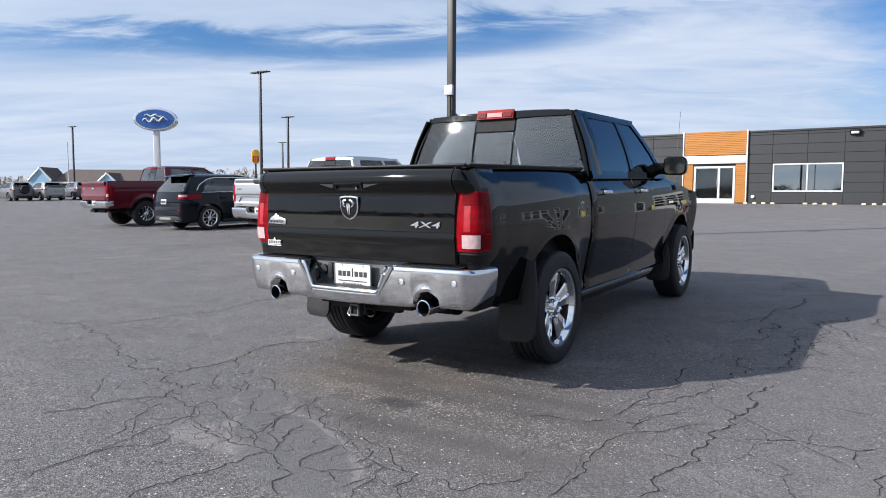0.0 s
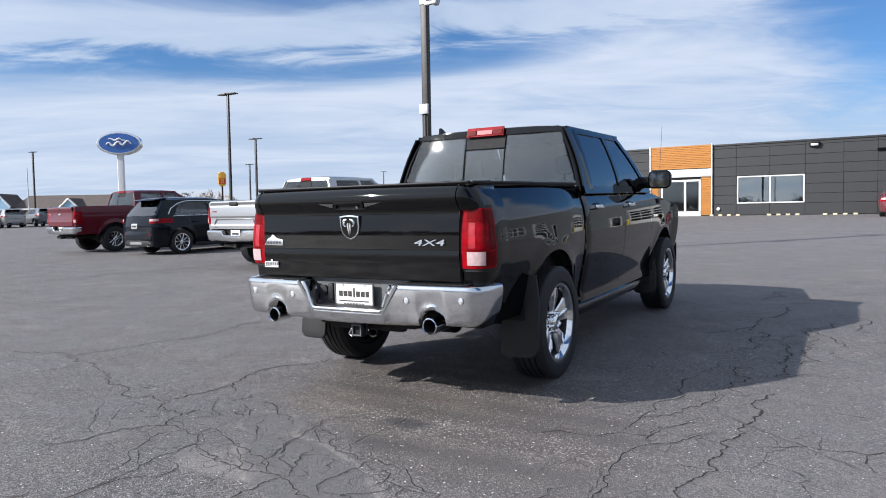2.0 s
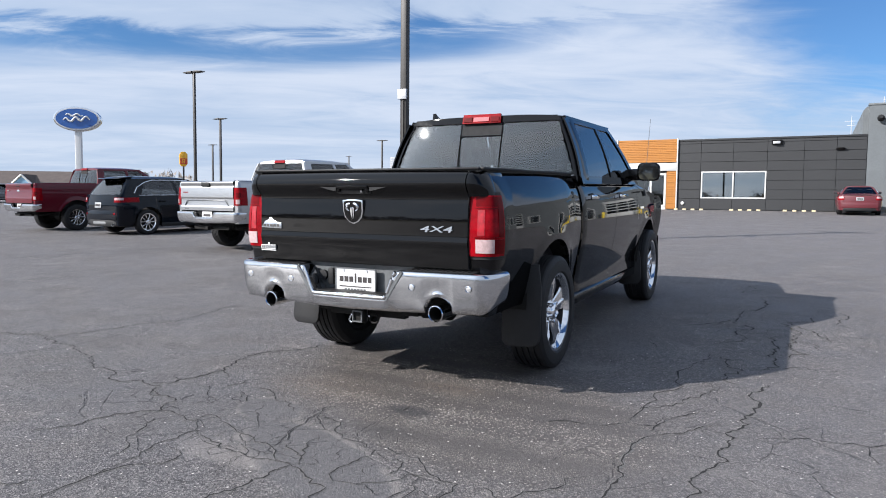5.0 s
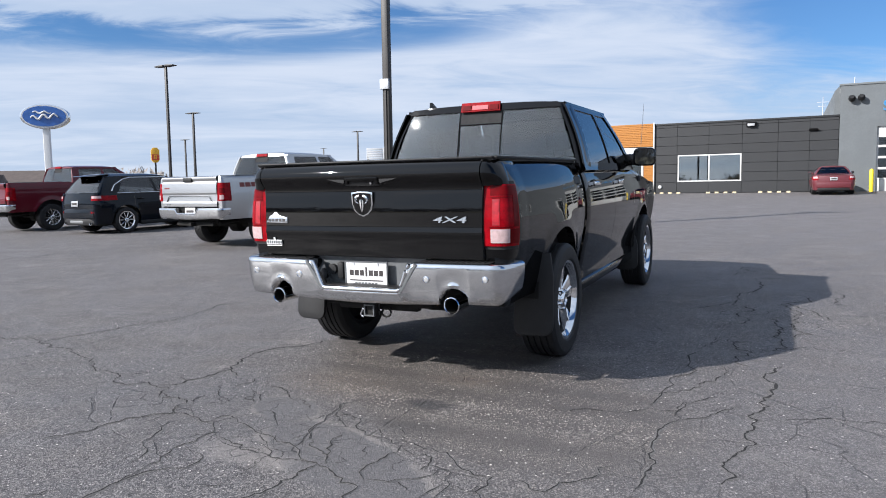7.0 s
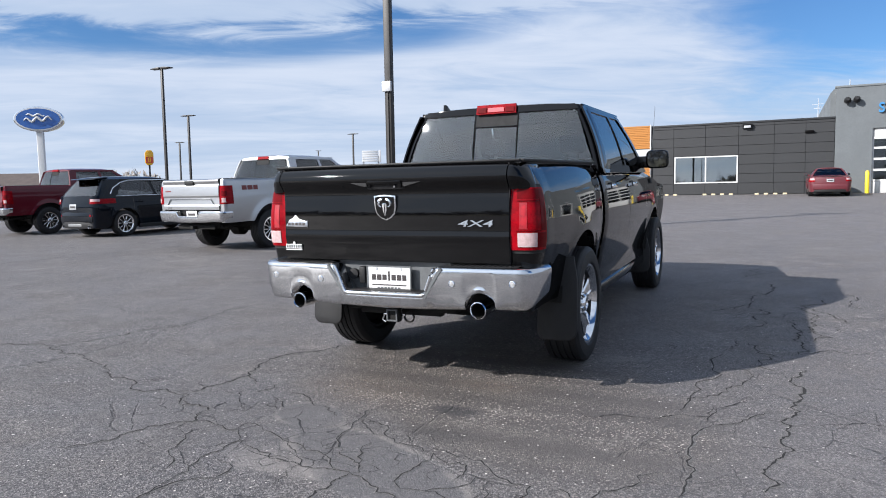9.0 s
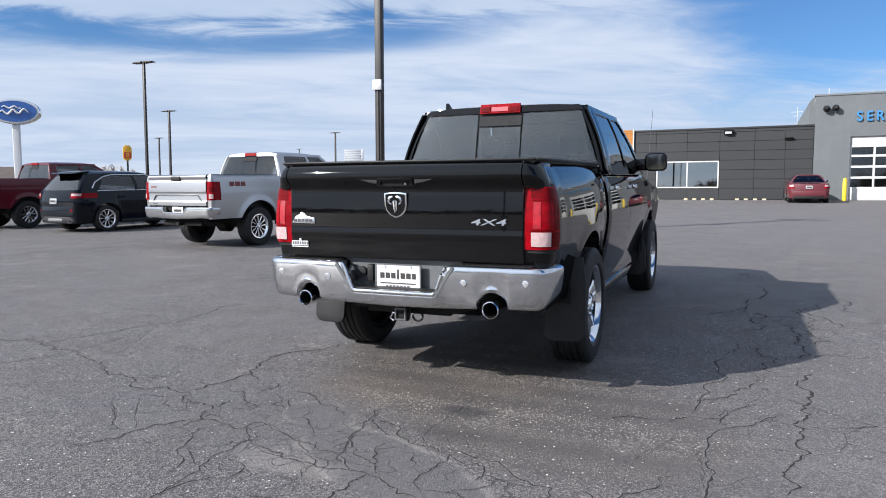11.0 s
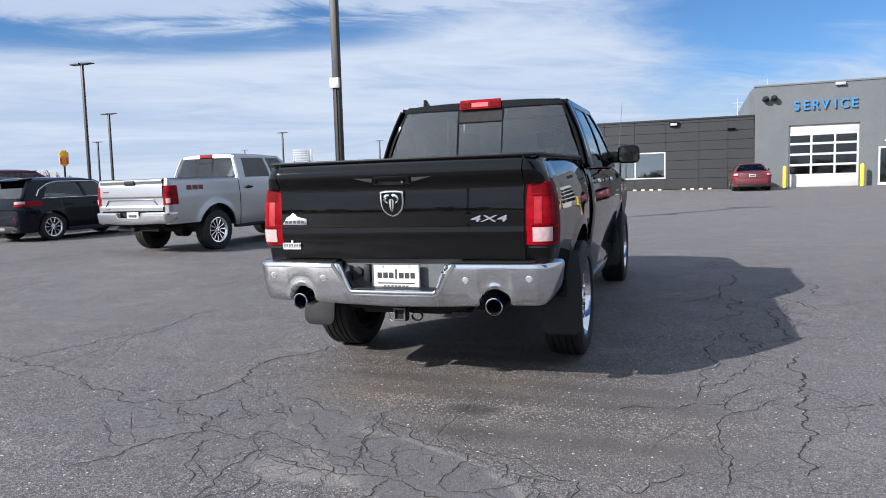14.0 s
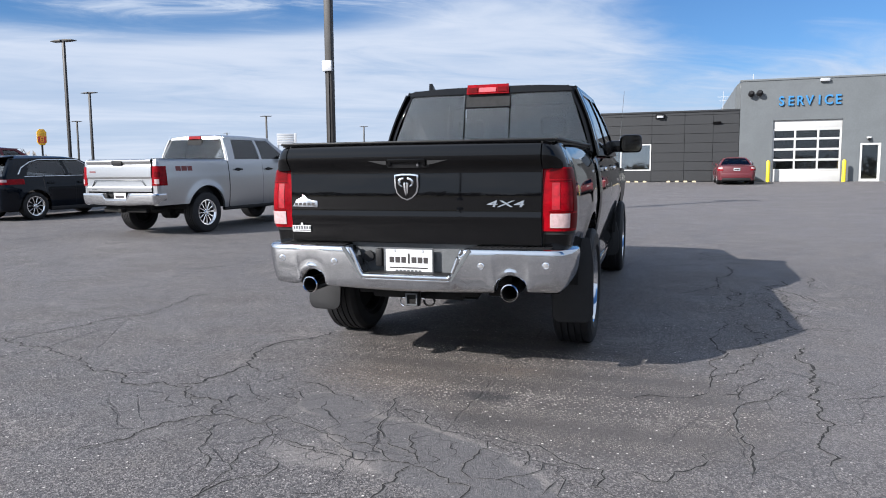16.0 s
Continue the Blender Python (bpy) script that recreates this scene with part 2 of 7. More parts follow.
    colour = w.mix(w.math("MULTIPLY", blob(0.0, -1.15, 0.30, 0.10, 0.6, 10), 0.45), colour, (0.24, 0.225, 0.215))
    # two broad paler areas; the near one paints sunlit brightness into the colour
    colour = w.mix(w.math("MULTIPLY", w.math("MAXIMUM", blob(4.6, -0.2, 2.6, 3.2, 0.6), blob(9.0, 22.0, 15.0, 17.0, 0.5)), 0.40), colour, (0.165, 0.157, 0.158))
    dusty = w.ramp(w.noise(w.mapping(place, (1, 2.2, 1)), 1.1, 6, 0.7, 0.5).outputs[0], 0.58, 0.70, 0, 0.36)
    colour = w.mix(w.math("MULTIPLY", dusty, w.math("SUBTRACT", 1.0, stony)), colour, (0.20, 0.188, 0.182))
    scabs = w.math("MULTIPLY", w.ramp(w.noise(place, 1.9, 2, 0.5).outputs[0], 0.62, 0.70), w.ramp(w.noise(place, 38, 3, 0.7).outputs[0], 0.50, 0.60))
    colour = w.mix(w.math("MULTIPLY", scabs, 0.5), colour, (0.27, 0.25, 0.235))
    spill = w.math("MULTIPLY", blob(0.56, -0.14, 0.16, 0.075, 0.45, 10, bent), w.ramp(mid, 0.25, 0.5, 0.5, 1.0))
    colour = w.mix(w.math("MULTIPLY", w.math("MAXIMUM", spill, w.math("MULTIPLY", blob(0.62, -0.52, 0.18, 0.07, 0.6), 0.35)), 0.75), colour, (0.026, 0.026, 0.029))
    crack = None
    for scale, width, seed, much in ((0.42, 0.0045, 0.0, 0.30), (3.1, 0.016, 7.0, 0.8), (6.5, 0.017, 3.0, 0.5)):
        cells = w.add("ShaderNodeTexVoronoi", feature="DISTANCE_TO_EDGE")
        w.link(w.mapping(bent, (1, 1, 0), 0, (seed, seed * 0.7, 0)), cells.inputs["Vector"])
        cells.inputs["Scale"].default_value = scale
        wide = w.ramp(w.noise(place, 5, 3).outputs[0], 0.35, 0.7, width * 0.3, width * 1.2)
        line = w.ramp(w.math("DIVIDE", cells.outputs[0], wide, clamp=True), 0.5, 1.0, 1, 0)
        where = w.ramp(w.noise(w.mapping(place, offset=(seed + 4, 2, 0)), 1.3, 3, 0.6).outputs[0], 0.47, 0.53)
        if scale > 1:
            where = w.math("MULTIPLY", where, w.math("ADD", broken, 0.03))
        line = w.math("MULTIPLY", w.math("MULTIPLY", line, where), much)
        crack = line if crack is None else w.math("MAXIMUM", crack, line)
    colour = w.mix(crack, colour, (0.014, 0.014, 0.015))
    colour = w.mix(1.0, colour, (1.015, 0.99, 0.985), "MULTIPLY")
    w.link(colour, b.inputs["Base Color"])
    w.link(w.ramp(blot, 0.3, 0.75, 0.62, 0.86), b.inputs["Roughness"])
    b.inputs["Specular IOR Level"].default_value = 0.45
    relief = w.math("ADD", w.math("MULTIPLY", grit, 0.6), w.math("ADD", w.math("MULTIPLY", mid, 0.5), w.math("MULTIPLY", stones.outputs["Distance"], -0.15)))
    relief = w.math("SUBTRACT", relief, w.math("MULTIPLY", crack, 1.5))
    w.link(w.bump(relief, 1.0, 0.009), b.inputs["Normal"])
    return m


def block_material():
    """Grey-painted concrete block: faint courses and patches."""
    m = material("painted_block", (0.110, 0.121, 0.128), 0.75, vary=0.10, scale=1.2, bump=0.25, bump_scale=30)
    w = Nodes(m.node_tree)
    b = m.node_tree.nodes["Principled BSDF"]
    place = w.add("ShaderNodeTexCoord").outputs["Object"]
    sep = w.add("ShaderNodeSeparateXYZ")
    w.link(place, sep.inputs[0])
    flat = w.add("ShaderNodeCombineXYZ")
    w.link(w.math("ADD", sep.outputs[0], sep.outputs[1]), flat.inputs[0])
    w.link(sep.outputs[2], flat.inputs[1])
    brick = w.add("ShaderNodeTexBrick")
    w.link(flat.outputs[0], brick.inputs["Vector"])
    brick.inputs["Scale"].default_value = 1.0
    brick.inputs["Brick Width"].default_value, brick.inputs["Row Height"].default_value = 0.4, 0.2
    brick.inputs["Mortar Size"].default_value = 0.006
    old = b.inputs["Normal"].links[0].from_socket
    w.link(w.bump(brick.outputs["Fac"], -0.35, 0.01, old), b.inputs["Normal"])
    return m


def glass_material(name, tint, gloss_gain=1.0, mirror_part=0.02):
    """A pane: a clear mirror coat over a tinted sheet that lets part of the light through."""
    m = bpy.data.materials.new(name)
    m.use_nodes = True
    w = Nodes(m.node_tree)
    m.node_tree.nodes.clear()
    clear = w.add("ShaderNodeBsdfTransparent")
    clear.inputs[0].default_value = (*tint, 1)
    gloss = w.add("ShaderNodeBsdfGlossy")
    gloss.inputs["Roughness"].default_value = 0.015
    fres = w.add("ShaderNodeFresnel")
    fres.inputs[0].default_value = 1.55
    mixer = w.add("ShaderNodeMixShader")
    w.link(w.math("ADD", w.math("MULTIPLY", fres.outputs[0], gloss_gain), mirror_part, clamp=True), mixer.inputs[0])
    w.link(clear.outputs[0], mixer.inputs[1])
    w.link(gloss.outputs[0], mixer.inputs[2])
    out = w.add("ShaderNodeOutputMaterial")
    w.link(mixer.outputs[0], out.inputs[0])
    return m


M = {
    "asphalt": asphalt_material(),
    "crack": material("crack", (0.014, 0.013, 0.013), 0.95, vary=0.4, scale=20),
    "crumbs": material("crumbled_edge", (0.125, 0.118, 0.116), 0.9, vary=0.5, scale=40, bump=0.5, bump_scale=90),
    "black_paint": material("black_paint", (0.0018, 0.0018, 0.0022), 0.03, 0.0, rough_vary=0.012, scale=3, specular=0.34),
    "silver_paint": material("silver_paint", (0.42, 0.425, 0.435), 0.32, 0.92, coat=0.3, vary=0.03, scale=40),
    "maroon_paint": material("maroon_paint", (0.085, 0.005, 0.012), 0.35, 0.0, coat=1.0, vary=0.05, scale=30, specular=0.1),
    "navy_paint": material("navy_paint", (0.0025, 0.0045, 0.0085), 0.03, 0.0, vary=0.05, scale=30, specular=0.26),
    "red_paint": material("red_paint", (0.095, 0.011, 0.017), 0.45, 0.0, coat=0.7, vary=0.10, scale=4),
    "grey_paint": material("grey_paint", (0.10, 0.105, 0.11), 0.32, 0.4, coat=0.9, vary=0.04, scale=30),
    "tan_paint": material("tan_paint", (0.30, 0.29, 0.27), 0.34, 0.4, coat=0.9, vary=0.04, scale=30),
    "chrome": material("chrome", (0.60, 0.61, 0.63), 0.10, 1.0, rough_vary=0.04, vary=0.05, scale=5),
    "bright_chrome": material("bright_chrome", (0.80, 0.81, 0.83), 0.08, 1.0, rough_vary=0.03, vary=0.04, scale=9),
    "plastic": material("black_plastic", (0.011, 0.011, 0.012), 0.55, vary=0.2, scale=12, bump=0.15, bump_scale=250, specular=0.3),
    "pocket": material("grey_plastic", (0.085, 0.09, 0.095), 0.5, vary=0.15, scale=12, bump=0.1, bump_scale=200),
    "matte": material("matte_black", (0.03, 0.03, 0.031), 0.85, vary=0.15, scale=20, specular=0.12),
    "vinyl": material("tonneau_vinyl", (0.010, 0.010, 0.011), 0.50, vary=0.2, scale=20, bump=0.25, bump_scale=300, specular=0.3),
    "rubber": material("tyre_rubber", (0.015, 0.015, 0.016), 0.62, vary=0.25, scale=15, bump=0.2, bump_scale=120, specular=0.3),
    "under": material("undercarriage_steel", (0.012, 0.0115, 0.011), 0.75, vary=0.4, scale=10, bump=0.3, specular=0.2),
    "seat": material("seat_cloth", (0.030, 0.029, 0.029), 0.9, vary=0.2, scale=30, bump=0.2, bump_scale=300, specular=0.1),
    "red_lens": material("red_lens", (0.20, 0.0012, 0.005), 0.35, coat=0.30, vary=0.45, scale=16, specular=0.03),
    "dark_red_lens": material("dark_red_lens", (0.10, 0.0006, 0.002), 0.35, coat=0.30, vary=0.35, scale=22, specular=0.03),
    "bright_red_lens": material("bright_red_lens", (0.27, 0.004, 0.010), 0.3, coat=0.30, vary=0.5, scale=34, bump=0.5, bump_scale=45),
    "clear_lens": material("clear_lens", (0.42, 0.30, 0.30), 0.25, coat=0.8, vary=0.2, scale=40, bump=0.4, bump_scale=60),
    "pink_lens": material("pink_lens", (0.50, 0.10, 0.11), 0.3, coat=0.6, vary=0.25, scale=60, specular=0.1),
    "polished_alloy": material("polished_alloy", (0.80, 0.805, 0.815), 0.07, 1.0, vary=0.04, scale=14, rough_vary=0.03),
    "alloy": material("silver_alloy", (0.60, 0.61, 0.62), 0.32, 0.35, vary=0.06, scale=12),
    "white_lens": material("white_lens", (0.75, 0.75, 0.74), 0.12, coat=1.0),
    "mirror_glass": material("dark_mirror", (0.16, 0.17, 0.18), 0.03, 1.0),
    "badge_chrome": material("badge_chrome", (0.42, 0.43, 0.45), 0.25, 1.0, vary=0.1, scale=30),
    "rear_tint": glass_material("rear_window_glass", (0.84, 0.85, 0.84), 1.7, 0.005),
    "tint": glass_material("privacy_glass", (0.56, 0.58, 0.585), 1.2),
    "clear": glass_material("window_glass", (0.80, 0.84, 0.83), 1.3),
    "coated": glass_material("coated_window_glass", (0.60, 0.66, 0.63), 1.0, 0.25),
    "dark_panel": material("dark_wall_panel", (0.0195, 0.0205, 0.0225), 0.62, vary=0.10, scale=1.5, bump=0.05, bump_scale=120, random_tint=0.5, rough_vary=0.08),
    "seam": material("panel_joint", (0.020, 0.020, 0.021), 0.8, vary=0.2),
    "orange_slat": material("orange_slat", (0.36, 0.145, 0.026), 0.45, vary=0.14, scale=3, bump=0.1, bump_scale=50, random_tint=0.6),
    "white_trim": material("white_trim", (0.50, 0.50, 0.49), 0.45, vary=0.04, scale=3),
    "white_door": material("white_door_panel", (0.48, 0.48, 0.47), 0.45, vary=0.05, scale=2),
    "block": block_material(),
    "blue_letter": material("blue_letter", (0.040, 0.19, 0.40), 0.4, vary=0.04),
    "yellow": material("yellow_sleeve", (0.78, 0.56, 0.02), 0.45, vary=0.08, scale=5),
    "stop": material("cream_concrete", (0.46, 0.39, 0.25), 0.85, vary=0.2, scale=6),
    "steel_pole": material("bronze_pole", (0.030, 0.028, 0.027), 0.5, 0.3, vary=0.25, scale=3),
    "grey_box": material("grey_metal", (0.42, 0.43, 0.45), 0.5, 0.2, vary=0.06),
    "sign_blue": material("sign_blue", (0.035, 0.115, 0.36), 0.3, vary=0.08, scale=2),
    "sign_white": material("sign_white", (0.62, 0.62, 0.62), 0.4, vary=0.04),
    "sign_yellow": material("sign_yellow", (0.80, 0.42, 0.03), 0.4, vary=0.08),
    "sign_red": material("sign_red", (0.62, 0.06, 0.03), 0.4),
    "plate_white": material("plate_white", (0.58, 0.58, 0.58), 0.35, vary=0.04, scale=30),
    # dimmer copy of plate_white, its shade put into the colour
    "plate_shaded": material("plate_shaded", (0.30, 0.31, 0.32), 0.4, vary=0.1, scale=20),
    "ink": material("ink", (0.03, 0.025, 0.025), 0.5),
    "dark_red_ink": material("maroon_ink", (0.16, 0.03, 0.03), 0.5),
    "shingle": material("brown_shingle", (0.075, 0.058, 0.052), 0.9, vary=0.2, scale=1.0, bump=0.3, bump_scale=8),
    "siding_blue": material("blue_siding", (0.22, 0.38, 0.55), 0.7, vary=0.08, scale=2),
    "siding_brown": material("brown_brick", (0.16, 0.10, 0.075), 0.8, vary=0.2, scale=3),
    "bark": material("bark", (0.19, 0.165, 0.145), 0.9, vary=0.3, scale=4, bump=0.4),
    "twig": material("bare_twigs", (0.25, 0.232, 0.222), 0.9, vary=0.3, scale=0.4),
    "dry_grass": material("winter_grass", (0.16, 0.14, 0.075), 0.95, vary=0.3, scale=0.3, bump=0.5, bump_scale=15),
    "roof": material("roof_membrane", (0.45, 0.45, 0.44), 0.8, vary=0.1, scale=1),
    "interior": material("interior_wall", (0.16, 0.15, 0.14), 0.8, vary=0.1),
    "skid_grey": material("skid_grey", (0.17, 0.175, 0.18), 0.45, 0.2, vary=0.08),
}

# ---- mesh helpers ----


def curve(x, points):
    """A smooth monotone curve through (x, y) points."""
    px = np.array([p[0] for p in points], float)
    py = np.array([p[1] for p in points], float)
    x = np.clip(np.asarray(x, float), px[0], px[-1])
    h = np.diff(px)
    d = np.diff(py) / h
    m = np.zeros_like(py)
    m[0], m[-1] = d[0], d[-1]
    for i in range(1, len(py) - 1):
        if d[i - 1] * d[i] > 0:
            m[i] = 2 * d[i - 1] * d[i] / (d[i - 1] + d[i])
    i = np.clip(np.searchsorted(px, x) - 1, 0, len(h) - 1)
    t = (x - px[i]) / h[i]
    return ((2 * t**3 - 3 * t**2 + 1) * py[i] + (t**3 - 2 * t**2 + t) * h[i] * m[i] + (3 * t**2 - 2 * t**3) * py[i + 1] + (t**3 - t**2) * h[i] * m[i + 1])


def part(name, bm, mat, parent=None, label="", sharp=32, place=None):
    """Links a bmesh as one mesh object, under a thing or a part of it."""
    bmesh.ops.remove_doubles(bm, verts=bm.verts, dist=1e-5)
    bmesh.ops.recalc_face_normals(bm, faces=bm.faces)
    me = bpy.data.meshes.new(name)
    bm.to_mesh(me)
    bm.free()
    me.materials.append(M[mat] if isinstance(mat, str) else mat)
    for p in me.polygons:
        p.use_smooth = True
    me.set_sharp_from_angle(angle=radians(sharp))
    ob = new(name, me)
    if parent is not None:
        ob.parent = parent
    if place is not None:
        ob.matrix_basis = place
    if label:
        tagged(ob, label)
    return ob


def thing(name, place, label, category, group="", kind=""):
    """An empty at the base of a thing, that carries its parts."""
    ob = new(name)
    ob.empty_display_size = 0.2
    ob.matrix_basis = place
    return tagged(ob, label, category, group, kind)


def merge(*meshes):
    out = bmesh.new()
    for bm in meshes:
        me = bpy.data.meshes.new("tmp")
        bm.to_mesh(me)
        bm.free()
        out.from_mesh(me)
        bpy.data.meshes.remove(me)
    return out


def moved(bm, m):
    bmesh.ops.transform(bm, matrix=m, verts=bm.verts)
    return bm


def box(x0, x1, y0, y1, z0, z1, bevel=0.0, seg=2):
    bm = bmesh.new()
    bmesh.ops.create_cube(bm, size=1)
    for v in bm.verts:
        v.co = Vector((x0 + (v.co.x + 0.5) * (x1 - x0), y0 + (v.co.y + 0.5) * (y1 - y0), z0 + (v.co.z + 0.5) * (z1 - z0)))
    if bevel:
        bmesh.ops.bevel(bm, geom=bm.edges[:], offset=bevel, segments=seg, profile=0.5, affect="EDGES")
    return bm


def sheet(rows, thick=0.0, closed=False):
    """A surface through rows of points; thick gives it depth along its normals."""
    bm = bmesh.new()
    vs = [[bm.verts.new(p) for p in row] for row in rows]
    n = len(vs[0])
    for a, b in zip(vs, vs[1:]):
        for i in range(n if closed else n - 1):
            j = (i + 1) % n
            bm.faces.new((a[i], a[j], b[j], b[i]))
    bmesh.ops.remove_doubles(bm, verts=bm.verts, dist=1e-5)
    if thick:
        bmesh.ops.recalc_face_normals(bm, faces=bm.faces)
        bmesh.ops.solidify(bm, geom=bm.faces[:], thickness=thick)
    return bm


def prism(outline, lo, hi, axis="y", bevel=0.0, seg=2):
    """An outline of (a, b) pushed from lo to hi along an axis. a, b: the two other axes in order."""
    def at(a, b, c):
        return {"x": (c, a, b), "y": (a, c, b), "z": (a, b, c)}[axis]
    bm = bmesh.new()
    low = [bm.verts.new(at(a, b, lo)) for a, b in outline]
    high = [bm.verts.new(at(a, b, hi)) for a, b in outline]
    bm.faces.new(low)
    bm.faces.new(high[::-1])
    for i in range(len(outline)):
        j = (i + 1) % len(outline)
        bm.faces.new((low[i], high[i], high[j], low[j]))
    bmesh.ops.recalc_face_normals(bm, faces=bm.faces)
    if bevel:
        rims = [e for e in bm.edges if abs(e.verts[0].co["xyz".index(axis)] - e.verts[1].co["xyz".index(axis)]) < 1e-6]
        bmesh.ops.bevel(bm, geom=rims, offset=bevel, segments=seg, profile=0.5, affect="EDGES")
    return bm


def lathe(profile, n=40, axis="x"):
    """Turns (along, radius) round an axis."""
    rows = []
    for along, r in profile:
        row = []
        for k in range(n):
            a = 2 * math.pi * k / n
            c, s = r * math.cos(a), r * math.sin(a)
            row.append({"x": (along, c, s), "y": (c, along, s), "z": (c, s, along)}[axis])
        rows.append(row)
    return sheet(rows, closed=True)


def tube(points, radius, n=10, caps=True):
    """A round bar along points; radius may be a list."""
    pts = [Vector(p) for p in points]
    radii = radius if isinstance(radius, (list, tuple)) else [radius] * len(pts)
    rows = []
    for i, p in enumerate(pts):
        d = (pts[min(i + 1, len(pts) - 1)] - pts[max(i - 1, 0)]).normalized()
        side = d.cross(Vector((0, 0, 1)) if abs(d.z) < 0.9 else Vector((1, 0, 0))).normalized()
        up = side.cross(d)
        rows.append([p + radii[i] * (math.cos(2 * math.pi * k / n) * side + math.sin(2 * math.pi * k / n) * up) for k in range(n)])
    bm = sheet(rows, closed=True)
    if caps:
        bmesh.ops.holes_fill(bm, edges=[e for e in bm.edges if e.is_boundary], sides=0)
    return bm


def rounded(w, h, r, n=5, cx=0.0, cy=0.0):
    """The outline of a rounded rectangle."""
    pts = []
    for sx, sy, a0 in ((1, 1, 0), (-1, 1, 90), (-1, -1, 180), (1, -1, 270)):
        for k in range(n + 1):
            a = radians(a0 + 90 * k / n)
            pts.append((cx + sx * (w / 2 - r) + r * math.cos(a), cy + sy * (h / 2 - r) + r * math.sin(a)))
    return pts


def writing(text, size, mat, name, place, parent=None, depth=0.01, label="", stretch=1.0, bold=0.0):
    """Raised letters in the built-in typeface, turned into a mesh; they stand in the x-z plane and face -y."""
    data = bpy.data.curves.new(name, "FONT")
    data.body, data.size, data.extrude, data.align_x, data.offset = text, size, depth / 2, "CENTER", bold
    tmp = bpy.data.objects.new("tmp", data)
    scene.collection.objects.link(tmp)
    bpy.context.view_layer.update()
    me = bpy.data.meshes.new_from_object(tmp.evaluated_get(bpy.context.evaluated_depsgraph_get()))
    bpy.data.objects.remove(tmp)
    bpy.data.curves.remove(data)
    me.transform(Matrix.Diagonal((stretch, 1, 1, 1)))
    me.transform(pose(0, 0, 0, 90, 0, 0))
    me.materials.clear()
    me.materials.append(M[mat])
    ob = new(name, me)
    if parent is not None:
        ob.parent = parent
    ob.matrix_basis = place
    if label:
        tagged(ob, label)
    return ob

# ---- ground ----


def ground():
    us = [-1800, -700, -300, -150, -90] + list(range(-60, 61, 6)) + [90, 150, 300, 700, 1800]
    vs = [-1800, -700, -300, -120, -60, -30, -14, -7, 0, 7, 14, 21, 28, 35, 42, 50, 60, 75, 95, 120, 160, 220, 320, 600, 1800]
    rows = [[(u, v, lot_height(v)) for u in us] for v in vs]
    ob = part("ground", sheet(rows), "asphalt", place=UPRIGHT)
    tagged(ob, "worn dark grey asphalt car park with cracks and pale stone specks", "ground", kind="structure")


ground()


def strip(name, u0, u1, v0, v1, lift, mat, label):
    n = max(2, int(abs(v1 - v0) / 8))
    rows = [[(u, v0 + (v1 - v0) * k / n, lot_height(v0 + (v1 - v0) * k / n) + lift) for u in np.linspace(u0, u1, 8)] for k in range(n + 1)]
    ob = part(name, sheet(rows, 0.03), mat, place=UPRIGHT)
    return tagged(ob, label, "verge", kind="structure")


strip("verge", -1500, -86, -1500, 1500, 0.02, "dry_grass", "dull winter grass beyond the edge of the car park")
strip("verge", -84, 1500, -1500, -72, 0.02, "dry_grass", "dull winter grass behind the car park")
strip("verge", -84, -22, 105, 1500, 0.02, "dry_grass", "dull winter grass at the far end of the lot")

# ---- service building: dark panelled wing, orange entrance, grey block bay ----
B = 39.6          # distance of the facade along the lot
BASE = 0.79       # level of the floor and of the paving along the facade


def facade_wall(name, u0, u1, z0, z1, holes, mat, label, depth=0.3, front=B):
    """A wall with rectangular holes through it: (u0, u1, z0, z1)."""
    us = sorted({u0, u1, *[h[0] for h in holes], *[h[1] for h in holes]})
    zs = sorted({z0, z1, *[h[2] for h in holes], *[h[3] for h in holes]})
    nu, nz = len(us) - 1, len(zs) - 1

    def solid(i, j):
        if not (0 <= i < nu and 0 <= j < nz):
            return False
        a, c = (us[i] + us[i + 1]) / 2, (zs[j] + zs[j + 1]) / 2
        return not any(h[0] < a < h[1] and h[2] < c < h[3] for h in holes)

    bm = bmesh.new()
    near = [[bm.verts.new((u, front, z)) for z in zs] for u in us]
    far = [[bm.verts.new((u, front + depth, z)) for z in zs] for u in us]
    for i in range(nu):
        for j in range(nz):
            if not solid(i, j):
                continue
            bm.faces.new((near[i][j], near[i + 1][j], near[i + 1][j + 1], near[i][j + 1]))
            bm.faces.new((far[i][j], far[i][j + 1], far[i + 1][j + 1], far[i + 1][j]))
            for di, dj, (p, q) in ((-1, 0, ((i, j), (i, j + 1))), (1, 0, ((i + 1, j), (i + 1, j + 1))), (0, -1, ((i, j), (i + 1, j))), (0, 1, ((i, j + 1), (i + 1, j + 1)))):
                if not solid(i + di, j + dj):
                    bm.faces.new((near[p[0]][p[1]], near[q[0]][q[1]], far[q[0]][q[1]], far[p[0]][p[1]]))
    ob = part(name, bm, mat, place=UPRIGHT)
    return tagged(ob, label, "wall", kind="structure")


